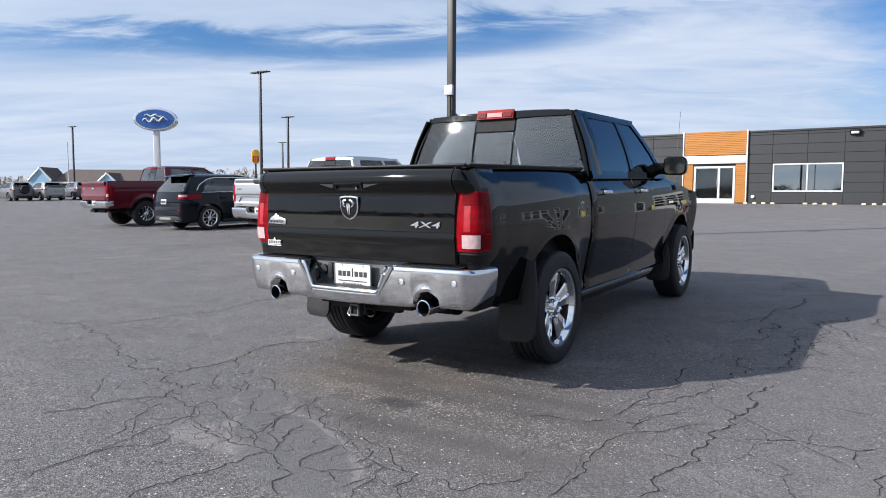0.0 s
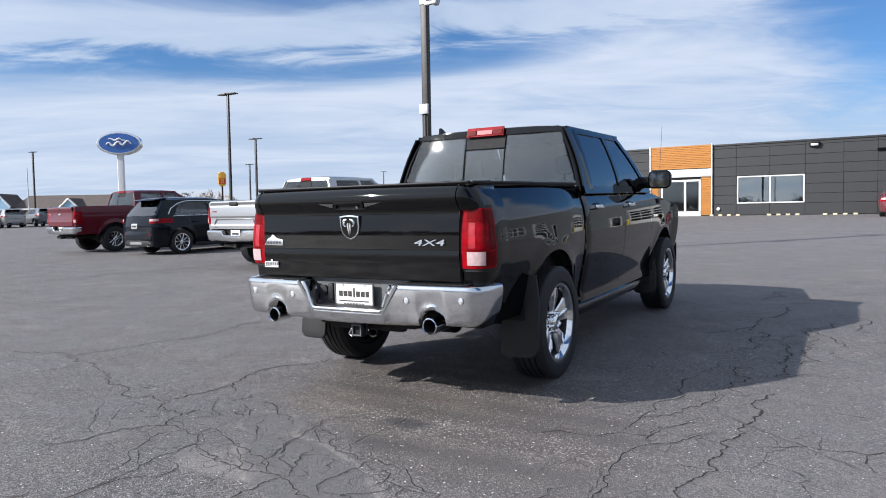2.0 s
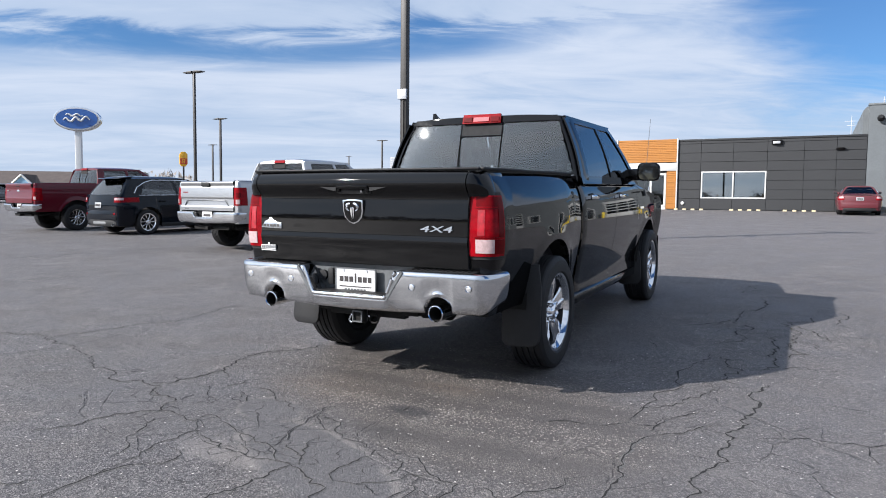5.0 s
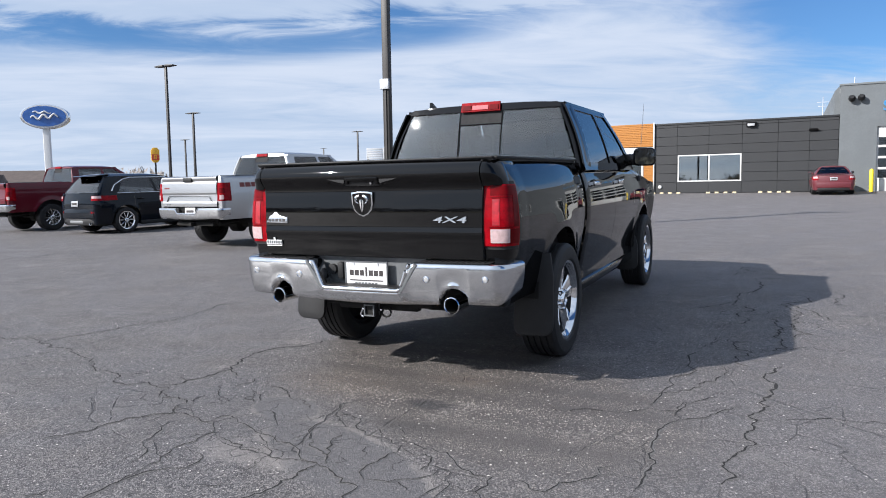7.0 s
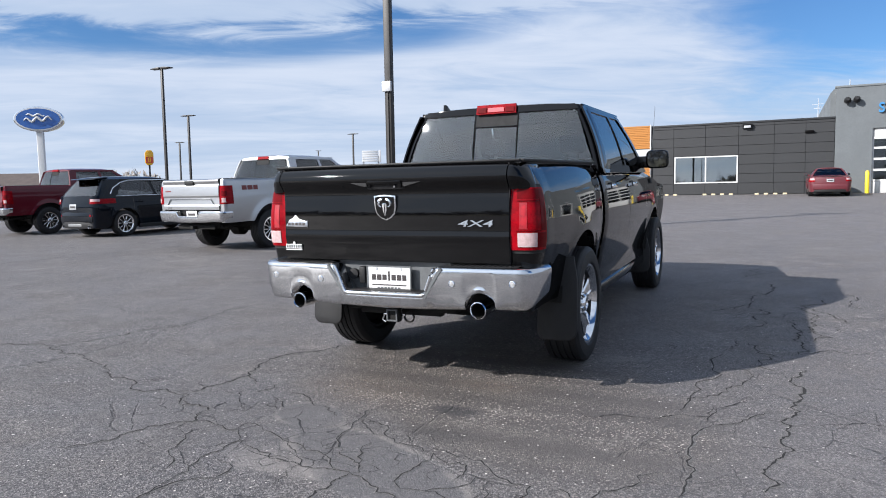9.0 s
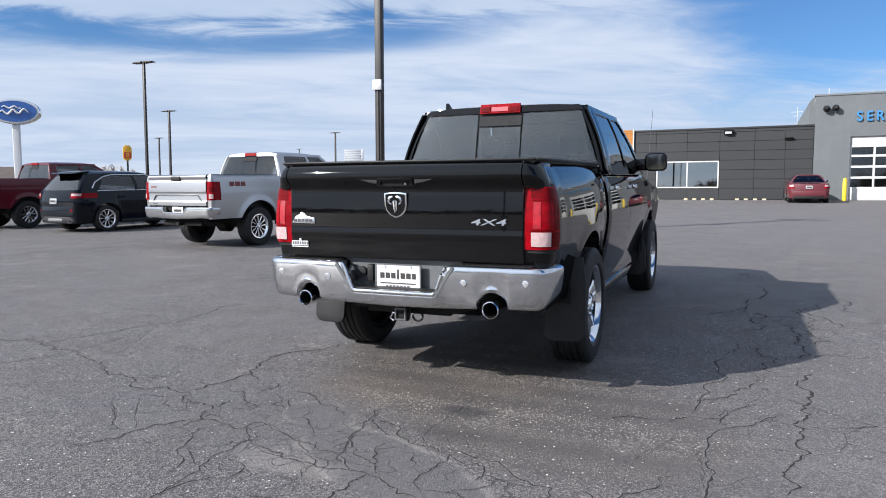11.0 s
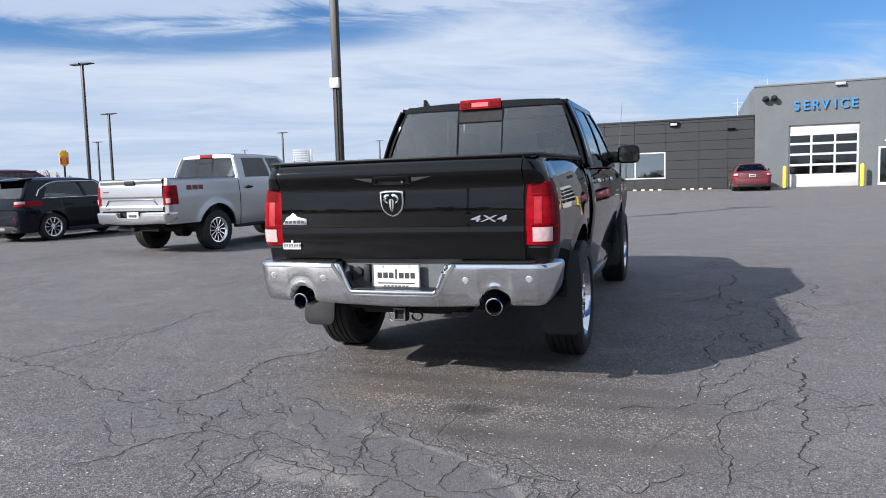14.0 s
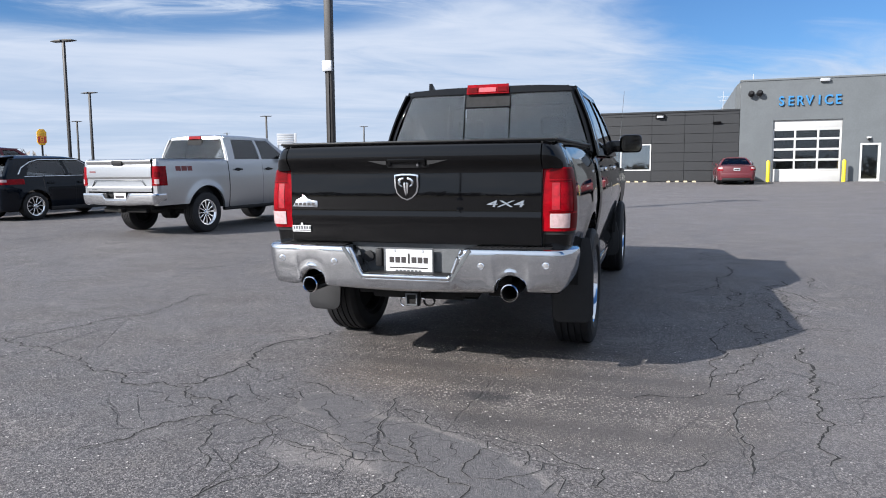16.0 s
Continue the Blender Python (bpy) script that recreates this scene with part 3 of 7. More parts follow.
WIN = (-3.46, 0.0, 1.47, 3.03)
DOOR = (-7.76, -5.44, BASE, 2.95)
GARAGE = (6.52, 9.98, BASE, 4.2)
SIDE_DOOR = (10.86, 11.86, BASE, 2.87)
GRID_1, GRID_2 = (18.0, 20.4, 1.6, 3.8), (22.8, 25.2, 1.6, 3.5)
SMALL_1, SMALL_2 = (14.5, 15.5, 1.5, 3.1), (16.1, 17.3, BASE, 4.2)
dark_wall = facade_wall("wall_dark", -15, 4.8, 0.55, 4.86, [WIN, DOOR], "seam", "dark grey panelled wall of the service wing")
grey_wall = facade_wall("wall_grey", 4.8, 44, 0.55, 6.42, [GARAGE, SIDE_DOOR, GRID_1, GRID_2, SMALL_1, SMALL_2], "block", "grey painted concrete block wall of the service bay", 0.3, B - 0.06)


def panels(wall):
    """Flat metal panels with open joints over the dark wall, cut round its openings."""
    rows = [(BASE + 0.03, 1.45), (1.45, 1.97), (1.97, 2.50), (2.50, 3.05), (3.05, 3.58), (3.58, 4.11), (4.11, 4.64), (4.64, 4.80)]
    cols = [-15, -13.6, -11.9, -10.2, -8.42, None, -4.78, -3.5, -1.75, 0.02, 1.85, 3.4, 4.78]
    cuts = [WIN]
    for a, b in zip(cols, cols[1:]):
        if a is None or b is None:
            continue
        for c, d in rows:
            pieces = [(a, b, c, d)]
            for h in cuts:
                out = []
                for p in pieces:
                    if p[1] <= h[0] or p[0] >= h[1] or p[3] <= h[2] or p[2] >= h[3]:
                        out.append(p)
                        continue
                    if p[2] < h[2] - 0.06:
                        out.append((p[0], p[1], p[2], h[2]))
                    if p[3] > h[3] + 0.06:
                        out.append((p[0], p[1], h[3], p[3]))
                    if p[0] < h[0] - 0.02:
                        out.append((p[0], h[0], max(p[2], h[2]), min(p[3], h[3])))
                    if p[1] > h[1] + 0.02:
                        out.append((h[1], p[1], max(p[2], h[2]), min(p[3], h[3])))
                pieces = out
            for p in pieces:
                if p[1] - p[0] > 0.06 and p[3] - p[2] > 0.05:
                    part("panel", box(p[0] + 0.008, p[1] - 0.008, B - 0.035, B - 0.004, p[2] + 0.009, p[3] - 0.009, 0.004, 1), "dark_panel", wall)
    part("coping", box(-15, 4.8, B - 0.07, B + 0.32, 4.80, 4.91, 0.01), "dark_panel", wall, "dark metal coping")


panels(dark_wall)

# orange entrance
entrance = thing("entrance", UPRIGHT @ pose(-6.6, B, BASE), "entrance with orange slats, white band and white edges", "entrance", kind="structure")
for k in range(13):
    z = 3.60 - BASE + k * 0.104
    part("slat", box(-1.72, 1.74, -0.11, -0.02, z, z + 0.096, 0.008, 1), "orange_slat", entrance)
for k in range(22):
    z = 0.05 + k * 0.104
    if z < 2.25:
        part("slat", box(-1.72, -1.19, -0.10, -0.02, z, z + 0.096, 0.008, 1), "orange_slat", entrance)
        part("slat", box(1.19, 1.74, -0.10, -0.02, z, z + 0.096, 0.008, 1), "orange_slat", entrance)
part("backing", box(-1.75, 1.77, -0.05, -0.03, 2.2, 4.12), "seam", entrance)
part("band", box(-1.74, 1.76, -0.16, -0.004, 2.30, 2.76, 0.01), "white_trim", entrance, "white fascia band over the doors")
part("edge", box(-1.80, -1.73, -0.15, -0.004, 0.02, 4.20, 0.008), "white_trim", entrance, "white vertical edge")
part("edge", box(1.75, 1.82, -0.15, -0.004, 0.02, 4.20, 0.008), "white_trim", entrance, "white vertical edge")


def glazed(name, u0, u1, z0, z1, splits, label, category, frame_w=0.07, mat="white_trim", bottom=0.0, kind="structure", glass="clear"):
    """A frame with panes in an opening of the facade."""
    ob = thing(name, UPRIGHT @ pose(u0, B, z0), label, category, kind=kind)
    w, h = u1 - u0, z1 - z0
    f = frame_w
    part("window_frame", merge(box(0, w, -0.04, 0.12, h - f, h), box(0, w, -0.04, 0.12, 0, max(f, bottom)), box(0, f, -0.04, 0.12, f, h - f), box(w - f, w, -0.04, 0.12, f, h - f)), mat, ob)
    edges = [0, *splits, w]
    for s in splits:
        part("mullion", box(s - f / 2, s + f / 2, -0.035, 0.115, max(f, bottom), h - f), mat, ob)
    for a, b in zip(edges, edges[1:]):
        pane = part("pane", box(a + f / 2, b - f / 2, 0.03, 0.042, max(f, bottom) - 0.01, h - f + 0.01), glass, ob)
        pane.visible_shadow = False
    return ob


glazed("window_1", *WIN, [1.73], "white framed double window in the dark wall", "window", glass="coated")
doors = glazed("door_1", *DOOR, [1.42], "white framed glass entrance doors, closed", "door", 0.12, bottom=0.28)
part("door_handle", box(1.30, 1.33, -0.10, -0.06, 0.9, 1.35, 0.01), "bright_chrome", doors, "steel pull handle")
glazed("door_2", *SIDE_DOOR, [], "grey framed glass side door, closed", "door", 0.11, "white_trim", 0.15)

for k, (hole, name) in enumerate(((GRID_1, "window_2"), (GRID_2, "window_3"))):
    g = glazed(name, *hole, [0.80, 1.60], "white framed six-pane window in the grey wall", "window", 0.09, glass="coated")
    part("transom", box(0.09, 2.31, -0.03, 0.11, (hole[3] - hole[2]) / 2 - 0.045, (hole[3] - hole[2]) / 2 + 0.045), "white_trim", g)
glazed("window_4", *SMALL_1, [], "white framed window in the grey wall", "window", 0.09)
# added stand-in for a second garage door, for its stripes mirrored in the paint
bay = glazed("window_5", *SMALL_2, [], "tall white framed window with five panes in the grey wall", "window", 0.09, "white_door", 0.5)
for k in range(5):
    part("transom", box(0.09, 1.11, -0.03, 0.11, 0.95 + k * 0.48, 1.07 + k * 0.48), "white_door", bay)

# sectional garage door
gate = thing("garage_door", UPRIGHT @ pose(GARAGE[0], B, BASE), "white sectional garage door with four rows of dark panes, closed", "garage door", kind="structure")
GW, GH = GARAGE[1] - GARAGE[0], GARAGE[3] - GARAGE[2]
levels = [0.66, 1.22, 1.80, 2.38, 2.90]
part("lower_panel", box(0, GW, 0.06, 0.12, 0.0, 0.63, 0.006), "white_door", gate, "solid white bottom section")
part("upper_panel", box(0, GW, 0.06, 0.12, 2.95, GH, 0.006), "white_door", gate, "solid white top section")
for z in levels:
    part("rail", box(0, GW, 0.05, 0.12, z - 0.07, z + 0.05, 0.006), "white_door", gate)
for x in (0.05, GW / 3, 2 * GW / 3, GW - 0.05):
    part("stile", box(x - 0.05, x + 0.05, 0.055, 0.118, 0.6, 2.92, 0.006), "white_door", gate)
for z0, z1 in zip(levels, levels[1:]):
    for k in range(3):
        pane = part("pane", box(0.04 + k * (GW / 3), (k + 1) * (GW / 3) - 0.03, 0.08, 0.09, z0, z1), "tint", gate)
        pane.visible_shadow = False

# roofs and the other walls, which close the building
tagged(part("roof_dark", box(-15, 4.8, B + 0.3, B + 22, 4.55, 4.75), "roof", place=UPRIGHT), "flat pale roof of the service wing", "roof", kind="structure")
tagged(part("roof_grey", box(4.8, 44, B + 0.24, B + 22, 6.1, 6.3), "roof", place=UPRIGHT), "flat pale roof of the service bay", "roof", kind="structure")
tagged(part("wall_back", merge(box(-15, 4.8, B + 22, B + 22.3, 0.5, 4.86), box(4.8, 44, B + 22, B + 22.3, 0.5, 6.42)), "block", place=UPRIGHT), "grey rear wall of the service building", "wall", kind="structure")
tagged(part("wall_side", merge(box(-15.3, -15, B, B + 22.3, 0.5, 4.86), box(44, 44.3, B - 0.06, B + 22.3, 0.5, 6.42), box(4.8, 5.1, B + 0.3, B + 22, 4.5, 6.42)), "block", place=UPRIGHT), "grey side walls of the service building", "wall", kind="structure")
tagged(part("wall_inner", merge(box(-14.9, 4.7, B + 5.0, B + 5.2, 0.6, 4.5), box(5.2, 43.9, B + 9.0, B + 9.2, 0.6, 6.0)), "interior", place=UPRIGHT), "plain inner walls seen through the panes", "wall", kind="structure")
tagged(part("floor", box(-15, 44, B + 0.28, B + 22, 0.6, BASE - 0.01), "interior", place=UPRIGHT), "grey concrete floor inside the building", "floor", kind="structure")
tagged(part("parapet_coping", merge(box(4.75, 44.0, B - 0.10, B + 0.28, 6.40, 6.50, 0.01)), "block", place=UPRIGHT), "grey metal coping on the service bay", "trim", kind="structure")
tagged(part("raised_parapet", prism([(4.55, 4.92), (4.8, 4.92), (4.8, 6.40), (4.72, 6.40), (4.55, 6.2)], B + 0.4, B + 22, "y"), "block", place=UPRIGHT), "grey side of the higher service bay", "wall", kind="structure")

sign = thing("service_sign", UPRIGHT @ pose(8.29, B - 0.10, 5.0), "blue raised letters spelling SERVICE on the grey wall", "sign")
for k, ch in enumerate("SERVICE"):
    writing(ch, 0.72, "blue_letter", "letter", pose(-1.40 + k * 0.466 + (0.02 if ch == "I" else 0), -0.02, 0), sign, 0.08, stretch=0.86, bold=0.012)


def flood_lamp(u, z):
    ob = thing("wall_lamp", UPRIGHT @ pose(u, B - 0.06, z), "black round flood lamp on the grey wall", "wall lamp", "flood lamps")
    part("head", moved(lathe([(-0.10, 0.0), (-0.10, 0.09), (0.0, 0.16), (0.14, 0.17), (0.16, 0.15), (0.15, 0.0)], 20, "y"), pose(0, -0.28, 0, -20, 0, 0)), "plastic", ob)
    part("arm", tube([(0, 0, 0), (0, -0.12, 0.03), (0, -0.22, 0.0)], 0.03), "plastic", ob)


flood_lamp(5.32, 5.72)
flood_lamp(5.75, 5.74)


def wall_pack(u, z, w, dark):
    ob = thing("wall_light", UPRIGHT @ pose(u, B - 0.035, z), "black wall light with a pale lens" if not dark else "slim black wall light over the parking row", "wall light")
    t = 0.5 if dark else 1.0
    part("housing", prism([(-0.22, 0.10 * t), (0.0, 0.13 * t), (0.0, -0.13 * t), (-0.10, -0.13 * t)], -w / 2, w / 2, "x", 0.01), "plastic", ob)
    if not dark:
        part("lens", box(-w / 2 + 0.07, w / 2 - 0.07, -0.225, -0.16, -0.10, 0.03, 0.01), "grey_box", ob, "pale lens")


wall_pack(0.47, 4.62, 0.50, False)
wall_pack(3.57, 4.17, 0.42, True)
pack = thing("wall_light", UPRIGHT @ pose(9.0, B - 0.12, 6.30), "white wall light at the parapet", "wall light")
part("housing", box(-0.24, 0.24, -0.12, 0.02, -0.08, 0.08, 0.02), "grey_box", pack)
cam_dome = thing("dome_camera", UPRIGHT @ pose(11.25, B - 0.06, 3.11), "small white dome camera over the side door", "security camera")
part("bracket", box(-0.10, 0.10, -0.14, 0.0, -0.02, 0.08, 0.02), "sign_white", cam_dome)
part("dome", moved(lathe([(-0.12, 0.0), (-0.10, 0.05), (-0.04, 0.085), (0.02, 0.09), (0.02, 0.0)], 16, "z"), pose(0, -0.12, -0.02)), "plastic", cam_dome)
vent = thing("hose_bib", UPRIGHT @ pose(-4.45, B - 0.035, 1.18), "small round white wall outlet", "outlet")
part("cover", lathe([(0.0, 0.10), (-0.06, 0.10), (-0.09, 0.07), (-0.09, 0.0)], 16, "y"), "sign_white", vent)


def mast(u, v, z0, z1, r, label):
    ob = thing("antenna_mast", UPRIGHT @ pose(u, v, z0), label, "antenna")
    part("rod", tube([(0, 0, 0), (0, 0, z1 - z0)], [r, r * 0.5], 8), "grey_box", ob)
    return ob


dish = mast(4.2, B + 6, 4.75, 6.55, 0.03, "grey antenna mast with short cross bars on the roof")
part("cross_bar", merge(box(-0.35, 0.3, -0.01, 0.01, 1.45, 1.48), box(-0.25, 0.2, -0.01, 0.01, 1.2, 1.23), box(0.1, 0.13, -0.2, 0.2, 1.3, 1.33)), "grey_box", dish)
mast(5.5, B + 1.0, 6.3, 6.95, 0.03, "short grey vent pipe on the bay roof")


def bollard(u, v):
    ob = thing("bollard", UPRIGHT @ pose(u, v, lot_height(v)), "yellow sleeved steel bollard beside the garage door", "bollard", "bollards")
    part("sleeve", lathe([(-0.03, 0.0), (-0.03, 0.10), (1.10, 0.10), (1.17, 0.07), (1.20, 0.0)], 24, "z"), "yellow", ob)


bollard(6.30, B - 0.55)
bollard(10.05, B - 0.55)


def wheel_stop(u, v):
    """A short cream kerb block, in four pieces as they lie."""
    ob = thing("parking_block", UPRIGHT @ pose(u, v, lot_height(v)), "short cream parking block at the foot of the wall", "parking block", "parking blocks")
    part("block", prism([(-0.10, -0.02), (-0.06, 0.085), (0.06, 0.085), (0.10, -0.02)], -0.10, 0.10, "x", 0.012), "stop", ob)


for start in (-4.75, -1.72, 1.02):
    for k in range(4):
        wheel_stop(start + k * 0.47, B - 0.45)

# ---- poles and signs ----


def light_pole(u, v, top, heads, label, r=0.07, detail=False):
    """A square steel pole on a concrete foot, with flat lamp heads."""
    base = lot_height(v)
    ob = thing("street_lamp", UPRIGHT @ pose(u, v, base), label, "street lamp", "car park lamps")
    h = top - base
    part("footing", lathe([(-0.2, 0.0), (-0.2, 0.28), (0.55, 0.28), (0.58, 0.25), (0.58, 0.0)], 20, "z"), "grey_box", ob, "round concrete footing")
    part("base_cover", box(-r * 1.7, r * 1.7, -r * 1.7, r * 1.7, 0.575, 0.68, 0.02), "steel_pole", ob)
    part("pole", merge(box(-r, r, -r, r, 0.58, h, 0.012)), "steel_pole", ob)
    for a in heads:
        head = part("lamp_head", moved(prism([(-0.10, 0.0), (0.50, 0.02), (0.52, 0.06), (0.10, 0.10), (-0.10, 0.10)], -0.16, 0.16, "y", 0.012), pose(0, 0, h, 0, 0, a) @ pose(0.16, 0, -0.08)), "steel_pole", ob, "flat black lamp head")
        part("bracket", moved(box(0.0, 0.12, -0.04, 0.04, -0.06, 0.0), pose(0, 0, h, 0, 0, a)), "steel_pole", head)
    return ob


near_pole = light_pole(-5.58, 9.82, 8.3, (0, 180), "tall dark bronze car park pole with a grey box", 0.076)
part("junction_box", box(-0.11, 0.11, -0.14, -0.077, 3.28, 3.50, 0.01), "grey_box", near_pole, "pale grey metal box strapped to the pole")
part("conduit", box(-0.02, 0.02, -0.10, -0.077, 0.7, 3.3), "steel_pole", near_pole)
cam_arm = part("camera_bracket", merge(box(0.07, 0.30, -0.03, 0.03, 5.78, 5.84), box(-0.09, 0.09, -0.09, 0.09, 5.70, 5.95, 0.01)), "grey_box", near_pole)
part("camera_dome", moved(lathe([(-0.10, 0.0), (-0.08, 0.06), (0.0, 0.09), (0.10, 0.09), (0.11, 0.0)], 16, "z"), pose(0.30, 0, 5.74)), "grey_box", cam_arm, "pale dome of a camera")
part("camera_tube", box(0.05, 0.36, -0.12, -0.04, 5.66, 5.74, 0.02), "grey_box", cam_arm)

light_pole(-27.25, 23.6, 8.0, (180, 0), "tall bronze car park lamp with two flat heads", 0.062)
light_pole(-40.45, 38.3, 7.65, (180, 0), "tall bronze car park lamp with two flat heads", 0.075)
light_pole(-64.57, 60.47, 7.84, (180, 0), "distant bronze car park lamp with two flat heads", 0.08)
light_pole(-77.1, 40.1, 8.83, (180, 0), "distant bronze car park lamp with two flat heads", 0.08)
light_pole(-42.0, 64.6, 8.0, (180, 0), "distant bronze car park lamp with two flat heads", 0.08)
light_pole(-81.5, 112.8, 9.8, (180, 0), "far-off bronze car park lamp with two flat heads", 0.09)
light_pole(-45.4, 97.6, 9.05, (180, 0), "far-off bronze car park lamp with two flat heads", 0.09)
# a lamp behind the walk, which shows in the paint
light_pole(-9.6, -40.0, 8.0, (180, 0), "tall bronze car park lamp with two flat heads", 0.06)


def oval(a, b, n=48):
    return [(a * math.cos(2 * math.pi * k / n), b * math.sin(2 * math.pi * k / n)) for k in range(n)]


def oval_sign():
    """A blue oval on a stout white post; the script in it is only a wavy white band."""
    v = 38.7
    ob = thing("oval_sign", pose(-28.72, 69.4, lot_height(v), 0, 0, 8), "blue oval sign with white rim on a white post", "sign")
    h = 8.48 - lot_height(v)
    part("post", prism(rounded(0.58, 0.42, 0.06), -0.05, h - 0.9, "z"), "sign_white", ob, "white metal post")
    shell = part("shell", moved(prism(oval(2.05, 1.13), -0.42, 0.42, "y", 0.06), pose(0, 0, h)), "bright_chrome", ob, "silver oval housing")
    part("rim", moved(prism(oval(1.92, 1.03), -0.445, -0.425, "y"), pose(0, 0, h)), "sign_white", ob, "white oval ring")
    part("face", moved(prism(oval(1.80, 0.93), -0.47, -0.447, "y"), pose(0, 0, h)), "sign_blue", ob, "deep blue oval face")
    bars = [tube([(-1.15 + 2.3 * k / 40, -0.485, h - 0.16 + 0.17 * math.sin(k * 0.42) + 0.006 * k) for k in range(41)], [0.05 + 0.06 * math.sin(math.pi * k / 40) for k in range(41)], 8),
            tube([(-0.95 + 1.5 * k / 24, -0.485, h + 0.34 + 0.09 * math.sin(k * 0.5)) for k in range(25)], [0.04 + 0.045 * math.sin(math.pi * k / 24) for k in range(25)], 8)]
    part("white_scroll", merge(*bars), "sign_white", ob, "white curling band across the oval")


oval_sign()


def octagon_sign():
    ob = thing("motel_sign", pose(-30.75, 112.5, lot_height(73), 0, 0, 20), "yellow motel sign board with a red band on a dark post", "sign")
    h = 7.1 - lot_height(73)
    part("post", box(-0.12, 0.12, -0.12, 0.12, -0.05, h - 0.9), "steel_pole", ob)
    shape = [(-0.60, -0.7), (-0.30, -1.1), (0.30, -1.1), (0.60, -0.7), (0.60, 0.75), (0.30, 1.15), (-0.30, 1.15), (-0.60, 0.75)]
    part("board", moved(prism(shape, -0.2, 0.2, "y", 0.03), pose(0, 0, h)), "sign_yellow", ob)
    part("band", moved(box(-0.5, 0.5, -0.24, -0.202, -0.75, 0.12), pose(0, 0, h)), "sign_red", ob, "orange-red panel")
    part("stroke", moved(merge(box(-0.22, 0.22, -0.26, -0.242, -0.08, 0.02), box(-0.22, 0.22, -0.26, -0.242, -0.62, -0.52), box(-0.22, -0.1, -0.26, -0.242, -0.52, -0.08), box(0.1, 0.22, -0.26, -0.242, -0.52, -0.08), box(-0.1, 0.1, -0.26, -0.242, -0.36, -0.28)), pose(0, 0, h)), "sign_yellow", ob)


octagon_sign()


def slatted_sign():
    ob = thing("board_sign", UPRIGHT @ pose(-35.0, 57.0, lot_height(57), 0, 0, 33.4), "white slatted sign board on two posts", "sign")
    for x in (-0.75, 0.75):
        part("post", box(x - 0.08, x + 0.08, -0.08, 0.08, -0.05, 4.2), "grey_box", ob)
    for k in range(5):
        part("board", box(-0.88, 0.74, -0.14, -0.081, 3.64 + k * 0.23, 3.83 + k * 0.23, 0.01), "sign_white", ob)
    part("end_board", box(0.77, 1.0, -0.14, -0.081, 3.6, 4.8, 0.01), "sign_white", ob)


slatted_sign()

# ---- motel beyond the lot ----


def motel():
    ob = thing("motel", pose(-67.2, 121.0, 0.35, 0, 0, 0), "long low motel with brown roof and blue gables", "building")
    part("wall", box(0, 17, 0, 11, -0.1, 3.0), "siding_brown", ob, "brown brick front wall")
    part("roof", prism([(-0.7, 2.75), (5.5, 5.1), (11.7, 2.75), (11.7, 2.6), (5.5, 4.95), (-0.7, 2.6)], -1, 17.6, "x"), "shingle", ob, "brown shingle roof")
    for x, w, h, name in ((-2.5, 3.6, 5.1, "gable"), (9.0, 4.2, 4.2, "gable")):
        g = part(name, prism([(x - w / 2, -0.1), (x + w / 2, -0.1), (x + w / 2, h - 2.0), (x, h), (x - w / 2, h - 2.0)], -1.4, 3.0, "y"), "siding_blue", ob, "blue sided gable")
        part("bargeboard", merge(tube([(x - w / 2 - 0.2, -1.48, h - 2.1), (x, -1.48, h + 0.05)], 0.15, 6), tube([(x + w / 2 + 0.2, -1.48, h - 2.1), (x, -1.48, h + 0.05)], 0.15, 6)), "sign_white", g, "white bargeboard")
        part("gable_roof", prism([(x - w / 2 - 0.3, h - 2.25), (x, h + 0.03), (x + w / 2 + 0.3, h - 2.25), (x + w / 2 + 0.3, h - 2.10), (x, h + 0.20), (x - w / 2 - 0.3, h - 2.10)], -1.44, 4.2, "y"), "shingle", g, "brown shingle gable roof")
        win = part("window", box(x - 0.7, x + 0.7, -1.48, -1.405, 1.0, 2.4), "tint", ob)
        part("window_head", box(x - 0.8, x + 0.8, -1.5, -1.402, 2.4, 2.5), "sign_white", win)
        part("window_sill", box(x - 0.8, x + 0.8, -1.5, -1.402, 0.9, 1.0), "sign_white", win)
    for k in range(6):
        x = 2.0 + k * 2.7
        if abs(x - 9) > 2.6:
            part("window", merge(box(x - 0.6, x + 0.6, -0.06, -0.003, 0.9, 2.2)), "tint", ob)
            part("door", box(x + 0.85, x + 1.65, -0.06, -0.003, 0.0, 2.1), "sign_white", ob)
    part("eave", box(-0.9, 17.5, -0.85, -0.55, 2.5, 2.78), "sign_white", ob, "white eaves board")


motel()
mast(-107.75, 55.86, 0, 9.2, 0.12, "thin dark pole beyond the motel")


